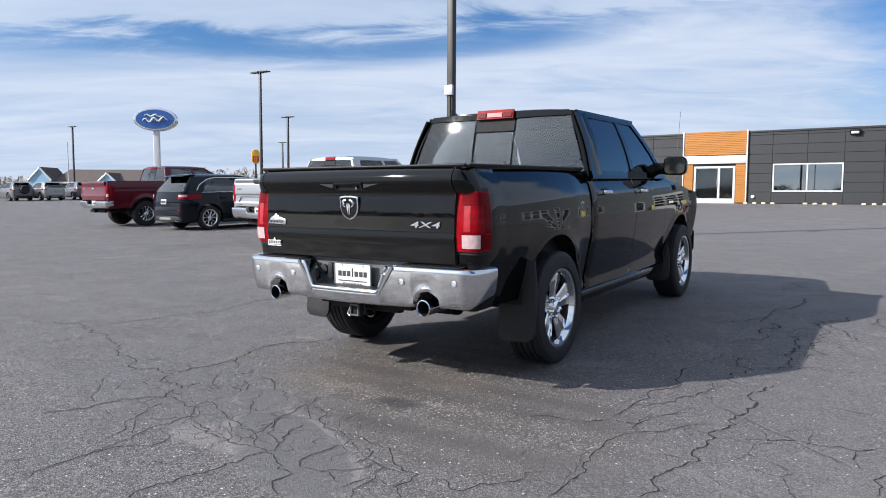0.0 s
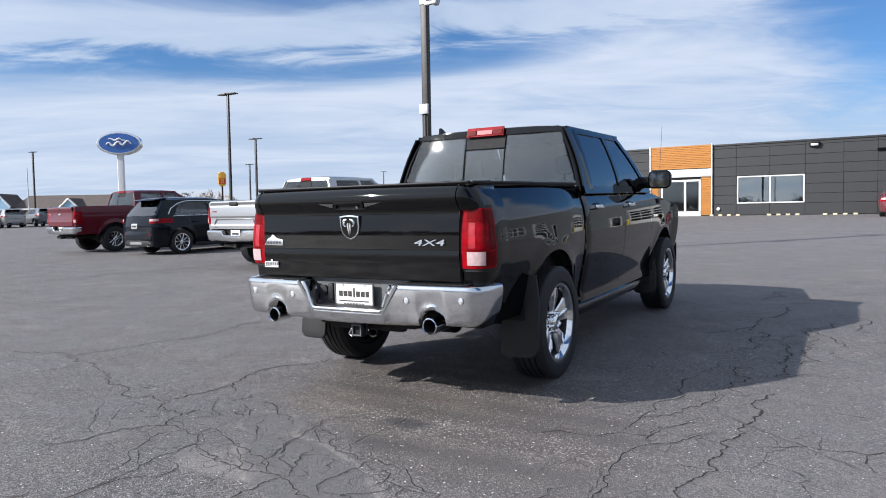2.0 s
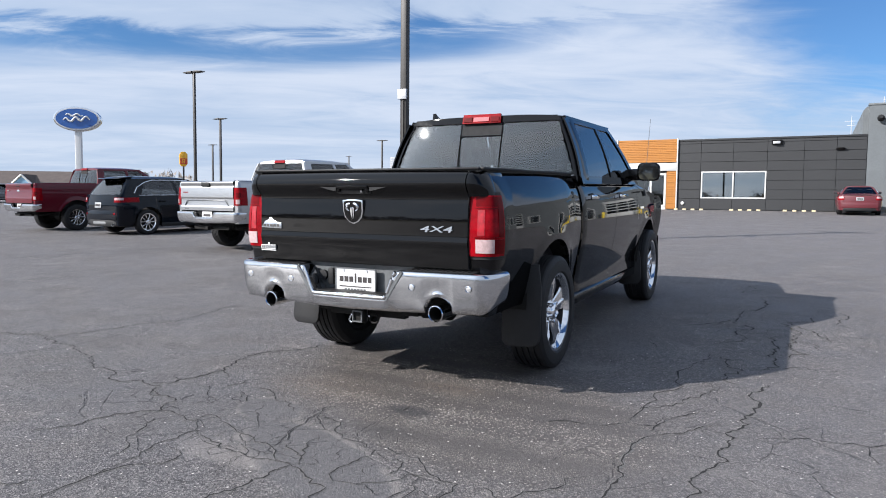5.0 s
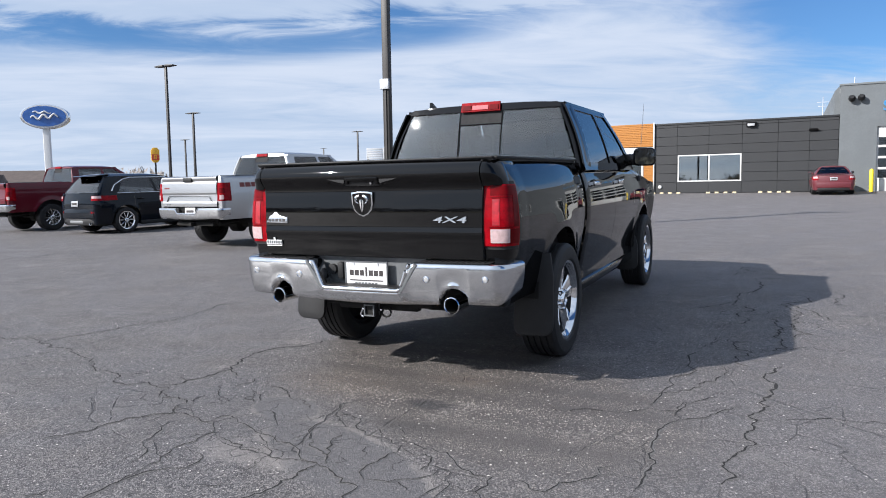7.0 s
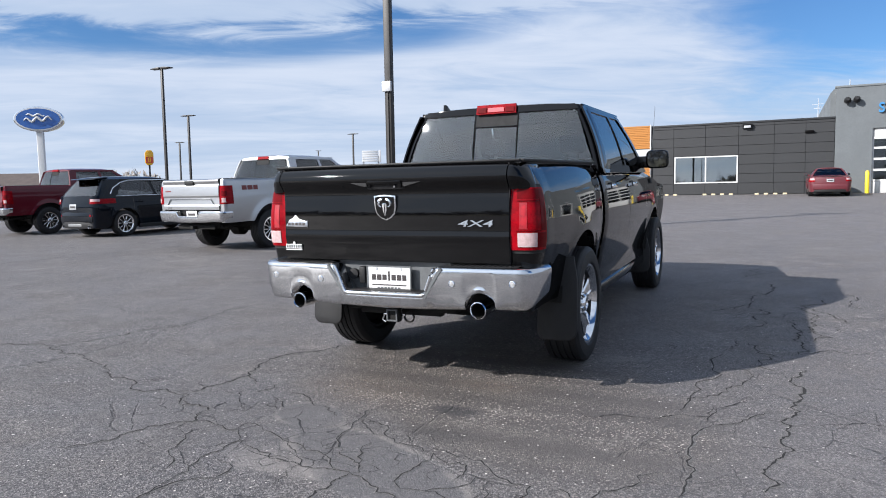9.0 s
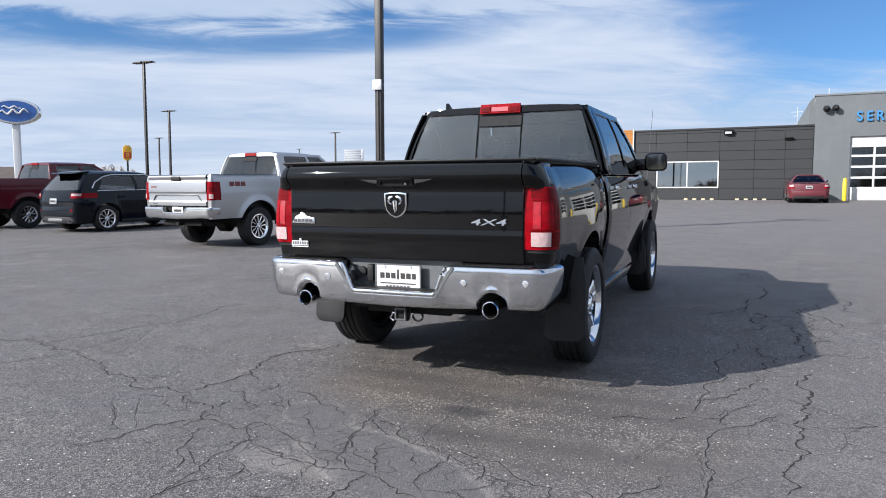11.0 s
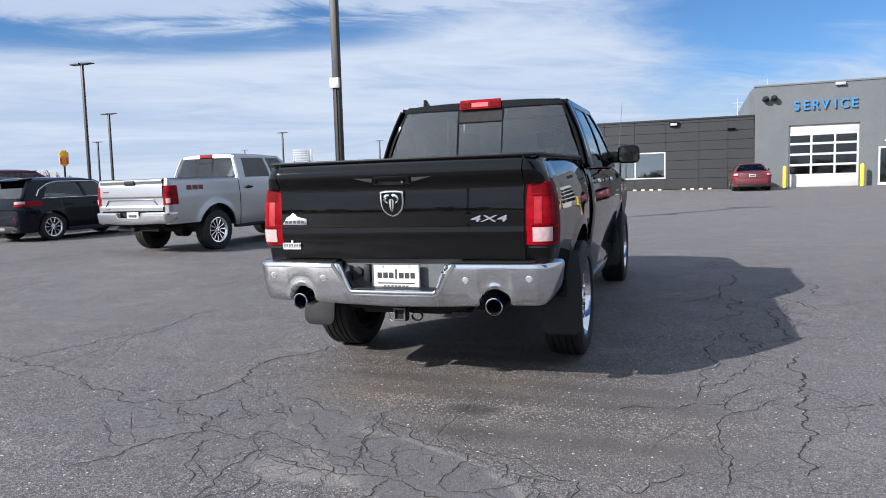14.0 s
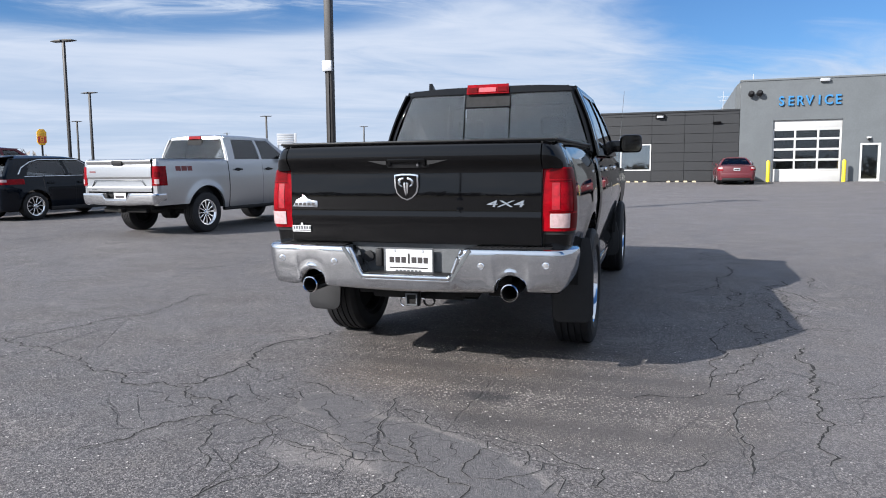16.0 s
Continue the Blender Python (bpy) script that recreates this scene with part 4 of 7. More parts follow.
def bare_tree(rng, height):
    """A leafless tree: trunk, forking limbs and a haze of twigs."""
    wood = [tube([(0, 0, -0.2), (0.05 * height * rng.uniform(-1, 1), 0, height * 0.3), (0.04 * height * rng.uniform(-1, 1), 0.02 * height, height * 0.62)], [height * 0.022, height * 0.016, height * 0.008], 6, False)]
    tips = []
    for k in range(9):
        a = k * 2.4 + rng.uniform(-0.4, 0.4)
        z = height * rng.uniform(0.22, 0.55)
        reach = height * rng.uniform(0.2, 0.36)
        mid = Vector((math.cos(a) * reach * 0.55, math.sin(a) * reach * 0.55, z + height * 0.14))
        end = Vector((math.cos(a) * reach, math.sin(a) * reach, min(height * 0.95, z + height * rng.uniform(0.25, 0.42))))
        wood.append(tube([(0, 0, z), mid, end], [height * 0.009, height * 0.006, height * 0.003], 5, False))
        tips += [mid, end, (mid + end) / 2]
    twigs = bmesh.new()
    for t in tips:
        for _ in range(34):
            d = Vector((rng.gauss(0, 1), rng.gauss(0, 1), rng.gauss(0.7, 0.8))).normalized() * height * rng.uniform(0.08, 0.2)
            s = d.cross(Vector((rng.random(), rng.random(), 0.3))).normalized() * height * 0.0022
            q = t + Vector((rng.gauss(0, 1), rng.gauss(0, 1), rng.gauss(0, 1))) * height * 0.02
            vs = [twigs.verts.new(p) for p in (q - s, q + s, q + d)]
            twigs.faces.new(vs)
            f = q + d * 0.5
            e = (d + Vector((rng.gauss(0, 1), rng.gauss(0, 1), rng.gauss(0, 1))) * height * 0.06) * 0.6
            vs = [twigs.verts.new(p) for p in (f - s, f + s, f + e)]
            twigs.faces.new(vs)
    return merge(*wood), twigs


def woods():
    """Bare winter trees along the distance, ahead on the far side and behind the walk."""
    rng = random.Random(5)
    kinds = []
    for k in range(4):
        t = thing("tree", pose(0, 0, -40 - k), "leafless winter tree with a haze of brown twigs", "tree", "distant bare trees")
        trunk, twigs = bare_tree(rng, 9.0)
        part("trunk", trunk, "bark", t)
        part("crown", twigs, "twig", t)
        kinds.append(t)
    spots = []
    for k in range(120):
        x = -150 + k * 1.45 + rng.uniform(-1.5, 1.5)
        y = 205 + rng.uniform(0, 50)
        tall = 0.75 + 0.35 * math.sin(x * 0.07) + 0.25 * math.sin(x * 0.19 + 1)
        spots.append((x, y, max(0.5, tall) * rng.uniform(0.4, 0.62)))
    for k in range(70):
        u, v = rng.uniform(-110, 110), -78 - rng.uniform(0, 30)
        q = UPRIGHT @ Vector((u, v, 0))
        spots.append((q.x, q.y, rng.uniform(0.3, 0.6)))
    for i, (x, y, s) in enumerate(spots):
        q = UPRIGHT.inverted() @ Vector((x, y, 0))
        c = copy_thing(kinds[i % 4], pose(x, y, lot_height(q.y) - 0.1, 0, 0, rng.uniform(0, 360)) @ Matrix.Diagonal((s * 1.15, s * 1.15, s, 1)))
        c.matrix_basis = pose(x, y, lot_height(q.y) - 0.1, 0, 0, rng.uniform(0, 360)) @ Matrix.Diagonal((s * 1.2, s * 1.2, s, 1))
    for t in kinds:
        for o in (*t.children_recursive, t):
            bpy.data.objects.remove(o)


woods()


def far_woods():
    """A ragged belt of winter woods behind the walk and along the far horizon, of many small clumps."""
    rng = random.Random(9)
    bm = bmesh.new()
    for k in range(9000):
        if k % 3 == 0:
            u = rng.uniform(-260, 260)
            v = -118 - rng.uniform(0, 14)
            top = 3.6 + 1.0 * math.sin(u * 0.05) + 0.8 * math.sin(u * 0.17 + 1.3) + 0.5 * math.sin(u * 0.43)
        else:
            x, y = rng.uniform(-200, 40), rng.uniform(225, 262)
            q = UPRIGHT.inverted() @ Vector((x, y, 0))
            u, v = q.x, q.y
            top = max(2.0, 5.6 + 1.8 * math.sin(x * 0.06) + 1.2 * math.sin(x * 0.17 + 1.3) + 0.8 * math.sin(x * 0.43))
        z = lot_height(v) + top * rng.random() ** 0.8
        s = rng.uniform(0.35, 0.9)
        c = Vector((u, v, z))
        for _ in range(3):
            q = [c + Vector((rng.gauss(0, s), rng.gauss(0, s * 0.5), rng.gauss(0, s))) for _ in range(3)]
            bm.faces.new([bm.verts.new(p) for p in q])
    tagged(part("woods", bm, "twig", place=UPRIGHT), "dull brown belt of winter woods along the horizon", "woods", kind="stuff")


far_woods()

# ---- vehicles ----


class Shape:
    """The outer skin of a vehicle: a plan line, a height profile, arches and flares. x across, y forwards from the tail, z up."""

    def __init__(self, **k):
        self.half, self.length = k["half"], k["length"]
        self.tail, self.nose = k["tail"], k["nose"]          # (depth along y, cut across x) of the rounded ends
        self.sill, self.inset = k["sill"], k["inset"]
        self.top = k["top"]                                  # points (y, z) of the upper edge
        self.axles, self.wheel_z, self.arch = k["axles"], k["wheel_z"], k["arch"]
        self.flare = k.get("flare", 0.025)
        self.square = k.get("square", 0.75)
        self.rear_sill = k.get("rear_sill", k["sill"])
        self.swell = k.get("swell")                          # how far the sides draw in along y
        self.start = k.get("start", 0.1)                     # y at the middle of the tail

    def turn(self, a):
        """How far the plan line has turned round the tail (positive) or the nose (negative), in radians."""
        d = self.tail[0]
        if a < self.start + d:
            return min(1.0, (self.start + d - a) / d) * math.pi / 2
        d = self.nose[0]
        if a > self.length - d:
            return -min(1.0, (a - (self.length - d)) / d) * math.pi / 2
        return 0.0

    def plan(self, a):
        """The plan point at the station a: below the tail's depth the line turns round the corner."""
        ang = self.turn(a)
        if ang > 0:
            d, cut = self.tail
            return self.half - cut * (1 - max(0.0, math.cos(ang)) ** self.square), self.start + d - d * math.sin(ang) ** (self.square + 0.12)
        if ang < 0:
            d, cut = self.nose
            return self.half - cut * (1 - max(0.0, math.cos(ang)) ** 0.8), self.length - d + d * math.sin(-ang) ** 0.9
        return self.half, a

    def low(self, y):
        z = self.sill if y > self.axles[0] else self.rear_sill
        for c in self.axles:
            if abs(y - c) < self.arch:
                z = max(z, self.wheel_z + math.sqrt(self.arch**2 - (y - c) ** 2))
        return z

    def high(self, y):
        return float(curve(y, self.top))

    def at(self, a, z, proud=0.0):
        """The skin at the station a and height z."""
        x, y = self.plan(a)
        ang = self.turn(a)
        n = Vector((math.cos(ang), -math.sin(ang), 0))
        out = proud - float(curve(z, self.inset))
        if self.swell and ang == 0:
            out -= float(curve(y, self.swell))
        for c in self.axles:
            r = math.hypot(y - c, z - self.wheel_z)
            if z > self.wheel_z - 0.12:
                out += self.flare * math.exp(-(((r - self.arch) / 0.075) ** 2))
        return Vector((x + n.x * out, y + n.y * out * (0.5 if out < 0 else 1), z))

    def stations(self, a0, a1, step=0.05):
        cols = set(np.linspace(a0, a1, max(2, int((a1 - a0) / step) + 1)).tolist())
        for c in self.axles:
            for k in range(25):
                y = c + self.arch * math.cos(math.pi * k / 24)
                if a0 < y < a1:
                    cols.add(y)
        cols = sorted(cols)
        return [c for i, c in enumerate(cols) if i == 0 or c - cols[i - 1] > 1e-4]

    def panel(self, a0, a1, side, z0=None, z1=None, rows=18, proud=0.0, lip=0.05, thick=0.0, step=0.05):
        """A piece of the skin between two stations. side: 1 right, -1 left."""
        grid = []
        for a in self.stations(a0, a1, step):
            y = self.plan(a)[1]
            lo = self.low(y) if z0 is None else max(z0, self.low(y))
            hi = self.high(y) if z1 is None else min(z1, self.high(y))
            col = [self.at(a, lo + (hi - lo) * (k / (rows - 1)) ** 0.9, proud) for k in range(rows)]
            if lip:
                inner = col[0].copy()
                inner.x -= lip
                col.insert(0, inner)
                top = col[-1].copy()
                top.x -= lip
                top.z -= 0.004
                col.append(top)
            grid.append([Vector((side * p.x, p.y, p.z)) for p in col])
        return sheet(grid, thick)


def wheel(parent, x, y, z, r, width, side, rim_r, spokes, style, mats=("rubber", "bright_chrome")):
    """Tyre, rim, spokes and hub of one wheel. side: 1 faces +x."""
    place = pose(x, y, z, 0, 0, 0 if side > 0 else 180)
    h = width / 2
    tyre_profile = [(-h * 0.80, rim_r), (-h * 0.98, rim_r + 0.02), (-h, r * 0.80), (-h * 0.96, r * 0.92), (-h * 0.84, r * 0.985)]
    for k in range(5):
        c = -h * 0.66 + k * h * 0.33
        tyre_profile += [(c - h * 0.12, r), (c + h * 0.10, r)] if k == 4 else [(c - h * 0.12, r), (c + h * 0.12, r), (c + h * 0.13, r - 0.010), (c + h * 0.20, r - 0.010)]
    tyre_profile += [(h * 0.84, r * 0.985), (h * 0.96, r * 0.92), (h, r * 0.80), (h * 0.98, rim_r + 0.02), (h * 0.80, rim_r)]
    # barrel of alloy wheels coloured black, for the shade between the spokes
    wh = part("wheel", lathe([(-h * 0.78, rim_r + 0.006), (-h * 0.8, rim_r - 0.02), (-h * 0.2, rim_r - 0.05), (h * 0.45, rim_r - 0.04), (h * 0.74, rim_r - 0.02), (h * 0.86, rim_r - 0.008), (h * 0.88, rim_r + 0.008), (h * 0.80, rim_r + 0.010)], 48), "plastic" if "alloy" in mats[1] else mats[1], parent, "bright alloy wheel", place=place)
    part("rim_lip", lathe([(h * 0.60, rim_r - 0.030), (h * 0.76, rim_r - 0.021), (h * 0.875, rim_r - 0.010), (h * 0.895, rim_r + 0.009), (h * 0.82, rim_r + 0.011)], 48), mats[1], wh, "bright rim lip")
    part("tyre", lathe(tyre_profile, 56), mats[0], wh, "black rubber tyre", 25)
    part("brake_disc", merge(lathe([(-0.03, 0.0), (-0.03, rim_r * 0.68), (-0.005, rim_r * 0.68), (-0.005, 0.0)], 32), moved(box(-0.06, 0.03, -rim_r * 0.75, -rim_r * 0.3, -0.12, 0.12, 0.015), pose(0, 0, 0))), "under", wh)
    part("wheel_back", lathe([(-0.045, 0.0), (-0.045, rim_r - 0.03)], 32), "under", wh)
    hub_r = rim_r * 0.23
    face = h * 0.62
    for k in range(spokes):
        a = 2 * math.pi * k / spokes + 0.3
        pieces = []
        if style == "split":
            rows, back = [], []
            for q, wide, lift in ((hub_r * 0.55, 0.040, 0.004), (hub_r * 0.95, 0.044, 0.010), (rim_r * 0.45, 0.060, 0.020), (rim_r * 0.68, 0.082, 0.030), (rim_r * 0.88, 0.101, 0.034), (rim_r - 0.008, 0.112, 0.028)):
                rows.append([(face - 0.030 + lift - d, q * math.cos(wide * t / q), q * math.sin(wide * t / q)) for t, d in ((-1.0, 0.060), (-1.0, 0.016), (-0.86, 0.006), (-0.16, 0.0), (0.0, 0.011), (0.16, 0.0), (0.86, 0.006), (1.0, 0.016), (1.0, 0.060))])
            pieces.append(sheet(rows))
        else:
            for s in (-1, 1):
                apart = math.pi / spokes / 2
                pts = [(hub_r * 0.8, s * 0.16 - 0.14), (hub_r * 0.8, s * 0.16 + 0.14), (rim_r * 0.62, s * apart * 0.95 + 0.085), (rim_r - 0.006, s * apart + 0.075), (rim_r - 0.006, s * apart - 0.075), (rim_r * 0.62, s * apart * 0.95 - 0.085)]
                out = [(q * math.cos(t), q * math.sin(t)) for q, t in pts]
                pieces.append(prism(out, face - 0.04, face + 0.004, "x", 0.006, 1))
        part("spoke", moved(merge(*pieces), Matrix.Rotation(a, 4, "X")), mats[1], wh)
    part("hub_cap", lathe([(face - 0.06, hub_r), (face + 0.005, hub_r), (face + 0.018, hub_r * 0.8), (face + 0.022, hub_r * 0.62), (face + 0.012, hub_r * 0.55), (face + 0.016, 0.0)], 24), mats[1], wh)
    for k in range(5):
        a = 2 * math.pi * (k + 0.5) / 5 + 0.3
        part("lug_nut", lathe([(face - 0.03, 0.013), (face + 0.012, 0.013), (face + 0.018, 0.008), (face + 0.018, 0.0)], 8), mats[1], wh, place=Matrix.Translation((0, hub_r * 1.12 * math.cos(a), hub_r * 1.12 * math.sin(a))))
    return wh


def quad(f, corners, nx=10, ny=8, thick=0.0, r=0.0):
    """A patch of the surface f(a, b) inside four corners (a, b): low left, low right, high right, high left; r rounds the corners off."""
    (a0, b0), (a1, b1), (a2, b2), (a3, b3) = corners

    def at(s, t):
        lo = (a0 + (a1 - a0) * s, b0 + (b1 - b0) * s)
        hi = (a3 + (a2 - a3) * s, b3 + (b2 - b3) * s)
        return f(lo[0] + (hi[0] - lo[0]) * t, lo[1] + (hi[1] - lo[1]) * t)
    rows = []
    for j in range(ny + 1):
        t = j / ny
        e = 0.0
        if r:
            edge = min(t, 1 - t)
            if edge < r:
                e = 0.35 * r * (1 - math.sqrt(max(0, 1 - ((r - edge) / r) ** 2)))
        rows.append([at(e + (1 - 2 * e) * i / nx, t) for i in range(nx + 1)])
    return sheet(rows, thick)


class Cabin:
    """The glazed upper part of a vehicle. belt, roof: heights; each edge runs straight from belt to roof with a slight bow."""

    def __init__(self, belt, roof, half_low, half_high, rear, front, crown=0.05, bow=0.02):
        self.belt, self.roof, self.hl, self.hh = belt, roof, half_low, half_high
        self.rear, self.front = rear, front                  # (y at the belt, y at the roof)
        self.crown, self.bow = crown, bow

    def half(self, z):
        t = (z - self.belt) / (self.roof - self.belt)
        return self.hl + (self.hh - self.hl) * t + self.bow * math.sin(math.pi * min(1, max(0, t)))

    def back(self, z):
        t = (z - self.belt) / (self.roof - self.belt)
        return self.rear[0] + (self.rear[1] - self.rear[0]) * t - 0.012 * math.sin(math.pi * t)

    def fore(self, z):
        t = (z - self.belt) / (self.roof - self.belt)
        return self.front[0] + (self.front[1] - self.front[0]) * t + 0.03 * math.sin(math.pi * t)

    def side(self, s, proud=0.0):
        return lambda y, z: Vector((s * (self.half(z) + proud), y, z))

    def rear_face(self, proud=0.0, round_=0.05):
        return lambda x, z: Vector((x, self.back(z) - proud + round_ * (abs(x) / self.hl) ** 3, z))

    def front_face(self, proud=0.0, round_=0.22):
        return lambda x, z: Vector((x, self.fore(z) + proud - round_ * (abs(x) / self.hl) ** 2, z))

    def corner(self, s, run, cut, fore=False, proud=0.0):
        """The rounded pillar between the side and the rear or front face: run along the side, cut across the face."""
        rows = []
        for j in range(13):
            z = self.belt - 0.03 + (self.roof - self.belt + 0.03) * j / 12
            zz = max(z, self.belt)
            half = self.half(zz)
            face = self.front_face() if fore else self.rear_face()
            end = face(half - cut, zz)
            y_side = end.y + (-run if fore else run)
            row = []
            for k in range(11):
                t = k / 10 * math.pi / 2
                x = half - cut + (cut + proud) * math.cos(t) ** 0.75 if t < math.pi / 2 else half - cut
                y = y_side + (end.y - y_side) * math.sin(t) ** 0.75 + ((proud if fore else -proud) * math.sin(t))
                row.append((s * x, y, z))
            rows.append(row)
        return sheet(rows, 0.0 if fore else 0.012)

    def roof_sheet(self, n=20):
        """The roof skin, with a rolled edge all round that laps over the pillars."""
        y0, y1 = self.rear[1] - 0.014, self.front[1] + 0.014
        ts = [0.0, 0.004] + [k / n for k in range(1, n)] + [0.996, 1.0]
        xs = [-1.018, -1.012] + [-1 + 2 * i / n for i in range(n + 1)] + [1.012, 1.018]
        rows = []
        for t in ts:
            row = []
            for x in xs:
                a = min(1.0, abs(x))
                y = y0 + (y1 - y0) * t + 0.04 * a**3 * (1 - t) - 0.10 * a**2 * t
                e = max(0.0, 1 - abs(2 * t - 1) ** 6)
                z = self.roof + 0.004 + self.crown * (1 - a**4) * (0.45 + 0.55 * e) - 0.030 * t**4
                if abs(x) > 1.015 or t in (0.0, 1.0):
                    z -= 0.022
                row.append((x * self.hh, y, z))
            rows.append(row)
        return sheet(rows)


def bench(parent, y, z, half, count, w, name="seat", rest=True):
    for k in range(count):
        x = -half + (2 * half) * (k / max(1, count - 1))
        s = part(name, merge(box(x - w / 2, x + w / 2, y, y + 0.5, z, z + 0.14, 0.04), moved(box(-w / 2, w / 2, -0.07, 0.07, 0.0, 0.62, 0.05), pose(x, y + 0.02, z + 0.1, 10, 0, 0))), "seat", parent, "dark cloth seat")
        if rest:
            part("headrest", merge(moved(box(-0.13, 0.13, -0.05, 0.05, 0.0, 0.19, 0.045, 3), pose(x, y - 0.11, z + 0.77, 8, 0, 0)), box(x - 0.06, x - 0.045, y - 0.11, y - 0.095, z + 0.68, z + 0.8), box(x + 0.045, x + 0.06, y - 0.11, y - 0.095, z + 0.68, z + 0.8)), "seat", s)


def mirror(parent, s, x, y, z, w, h, mat, name="door_mirror"):
    m = part(name, moved(prism(rounded(w, h, min(w, h) * 0.28), -0.05, 0.10, "y", 0.03, 3), pose(s * (x + w / 2 + 0.07), y, z, 0, 0, s * 8)), mat, parent)
    part("mirror_glass", moved(prism(rounded(w * 0.86, h * 0.84, min(w, h) * 0.22), -0.060, -0.0505, "y"), pose(s * (x + w / 2 + 0.07), y, z, 0, 0, s * 8)), "mirror_glass", m, "silvered mirror glass")
    part("mirror_arm", merge(box(*sorted((s * (x - 0.06), s * (x + 0.12))), y - 0.03, y + 0.06, z - h * 0.46, z + h * 0.18, 0.02)), mat, m)
    return m


def door_handle(parent, sh, s, y, z, mat):
    p = sh.at(y, z)
    part("door_handle", merge(moved(box(-0.016, 0.012, -0.105, 0.105, -0.019, 0.019, 0.012, 3), Matrix.Translation((s * (p.x + 0.034), p.y, p.z))), box(*sorted((s * (p.x - 0.01), s * (p.x + 0.03))), p.y - 0.10, p.y - 0.075, z - 0.014, z + 0.014), box(*sorted((s * (p.x - 0.01), s * (p.x + 0.03))), p.y + 0.075, p.y + 0.10, z - 0.014, z + 0.014)), mat, parent, "chrome door handle" if "chrome" in mat else "")
    part("handle_cup", moved(prism(oval(0.085, 0.034, 20), -0.004, 0.003, "x"), Matrix.Translation((s * (p.x + 0.002), p.y, p.z))), "plastic", parent)


def pickup(root, paint, sh, cab, k):
    """Everything that pickups share. k: particulars."""
    y_bed, y_mid, y_fr = k["bed_end"], k["door_split"], k["door_end"]
    belt = cab.belt
    for s in (1, -1):
        part("bed_side", sh.panel(sh.start, y_bed - 0.012, s, rows=22), paint, root)
        # added dark strips behind the gaps, standing in for the shade inside them
        part("joint_strip", sh.panel(y_bed - 0.05, y_bed + 0.05, s, rows=12, proud=-0.035, lip=0.0), "matte", root)
        part("joint_strip", sh.panel(y_mid - 0.03, y_mid + 0.03, s, rows=12, proud=-0.02, lip=0.0), "matte", root)
        part("joint_strip", sh.panel(y_fr - 0.03, y_fr + 0.03, s, rows=12, proud=-0.02, lip=0.0), "matte", root)
        d1 = part("rear_door", sh.panel(y_bed + 0.012, y_mid - 0.004, s, rows=20), paint, root)
        d2 = part("front_door", sh.panel(y_mid + 0.004, y_fr - 0.004, s, rows=20), paint, root)
        part("front_wing", sh.panel(y_fr + 0.004, sh.length, s, rows=20), paint, root)
        door_handle(d1, sh, s, y_bed + 0.29, k["handle_z"], k["handle"])
        door_handle(d2, sh, s, y_mid + 0.20, k["handle_z"], k["handle"])
        # windows: (low rear, low front, high front, high rear)
        zb, zt = belt + 0.035, cab.roof - 0.045
        for d, c in ((d1, [(y_bed + 0.10, zb), (y_mid - 0.03, zb), (y_mid - 0.05, zt), (y_bed + 0.20, zt)]),
                     (d2, [(y_mid + 0.05, zb), (y_fr - 0.06, zb), (y_fr - 0.62, zt), (y_mid + 0.03, zt)])):
            part("window_pane", quad(cab.side(s, -0.006), c, 12, 10, 0.006), "tint", d, "dark tinted side window")
        lo = belt - 0.03
        part("window_frame", merge(quad(cab.side(s, 0.004), [(y_bed + 0.04, lo), (y_fr - 0.02, lo), (y_fr - 0.05, zb), (y_bed + 0.08, zb)], 20, 3, 0.014),
                                   quad(cab.side(s, 0.004), [(y_bed + 0.20, zt), (y_fr - 0.62, zt), (cab.front[1] - 0.05, cab.roof + 0.01), (y_bed + 0.16, cab.roof + 0.01)], 20, 3, 0.014),
                                   quad(cab.side(s, 0.004), [(y_mid - 0.03, zb), (y_mid + 0.05, zb), (y_mid + 0.03, zt), (y_mid - 0.05, zt)], 3, 8, 0.014)), paint, d2, "dark window surround")
        part("rear_pillar", merge(cab.corner(s, 0.20, 0.060, False, 0.008)), paint, root)
        part("rear_pillar_trim", quad(cab.side(s, 0.006), [(y_bed + 0.03, lo), (y_bed + 0.10, lo), (y_bed + 0.20, zt + 0.03), (y_bed + 0.12, zt + 0.03)], 3, 8, 0.014), paint, root)
        part("front_pillar", merge(cab.corner(s, 0.16, 0.12, True, 0.006), quad(cab.side(s, 0.004), [(y_fr - 0.06, lo), (y_fr + 0.06, lo), (y_fr - 0.56, cab.roof), (y_fr - 0.64, zt)], 3, 10, 0.014)), paint, root)
        mirror(root, s, cab.half(belt + 0.08) + 0.01, y_fr - 0.22, belt + 0.10, 0.23, 0.19, k["mirror"])
        # wells
        for c in sh.axles:
            part("wheel_well", sheet([[(s * x, c + sh.arch * 1.02 * math.cos(math.pi * i / 20), sh.wheel_z + sh.arch * 1.02 * math.sin(math.pi * i / 20)) for i in range(1, 20)] for x in (sh.half - 0.04, sh.half - 0.42)], 0.01), "under", root)
            part("well_back", box(*sorted((s * (sh.half - 0.42), s * (sh.half - 0.43))), c - sh.arch * 0.8, c + sh.arch * 0.8, 0.58, sh.wheel_z + sh.arch), "under", root)
        part("rocker", moved(box(-0.05, 0.05, sh.axles[0] + sh.arch + 0.05, sh.axles[1] - sh.arch - 0.05, sh.sill - 0.07, sh.sill + 0.03, 0.03, 3), Matrix.Translation((s * (sh.half - 0.10), 0, 0))), k["rocker"], root)
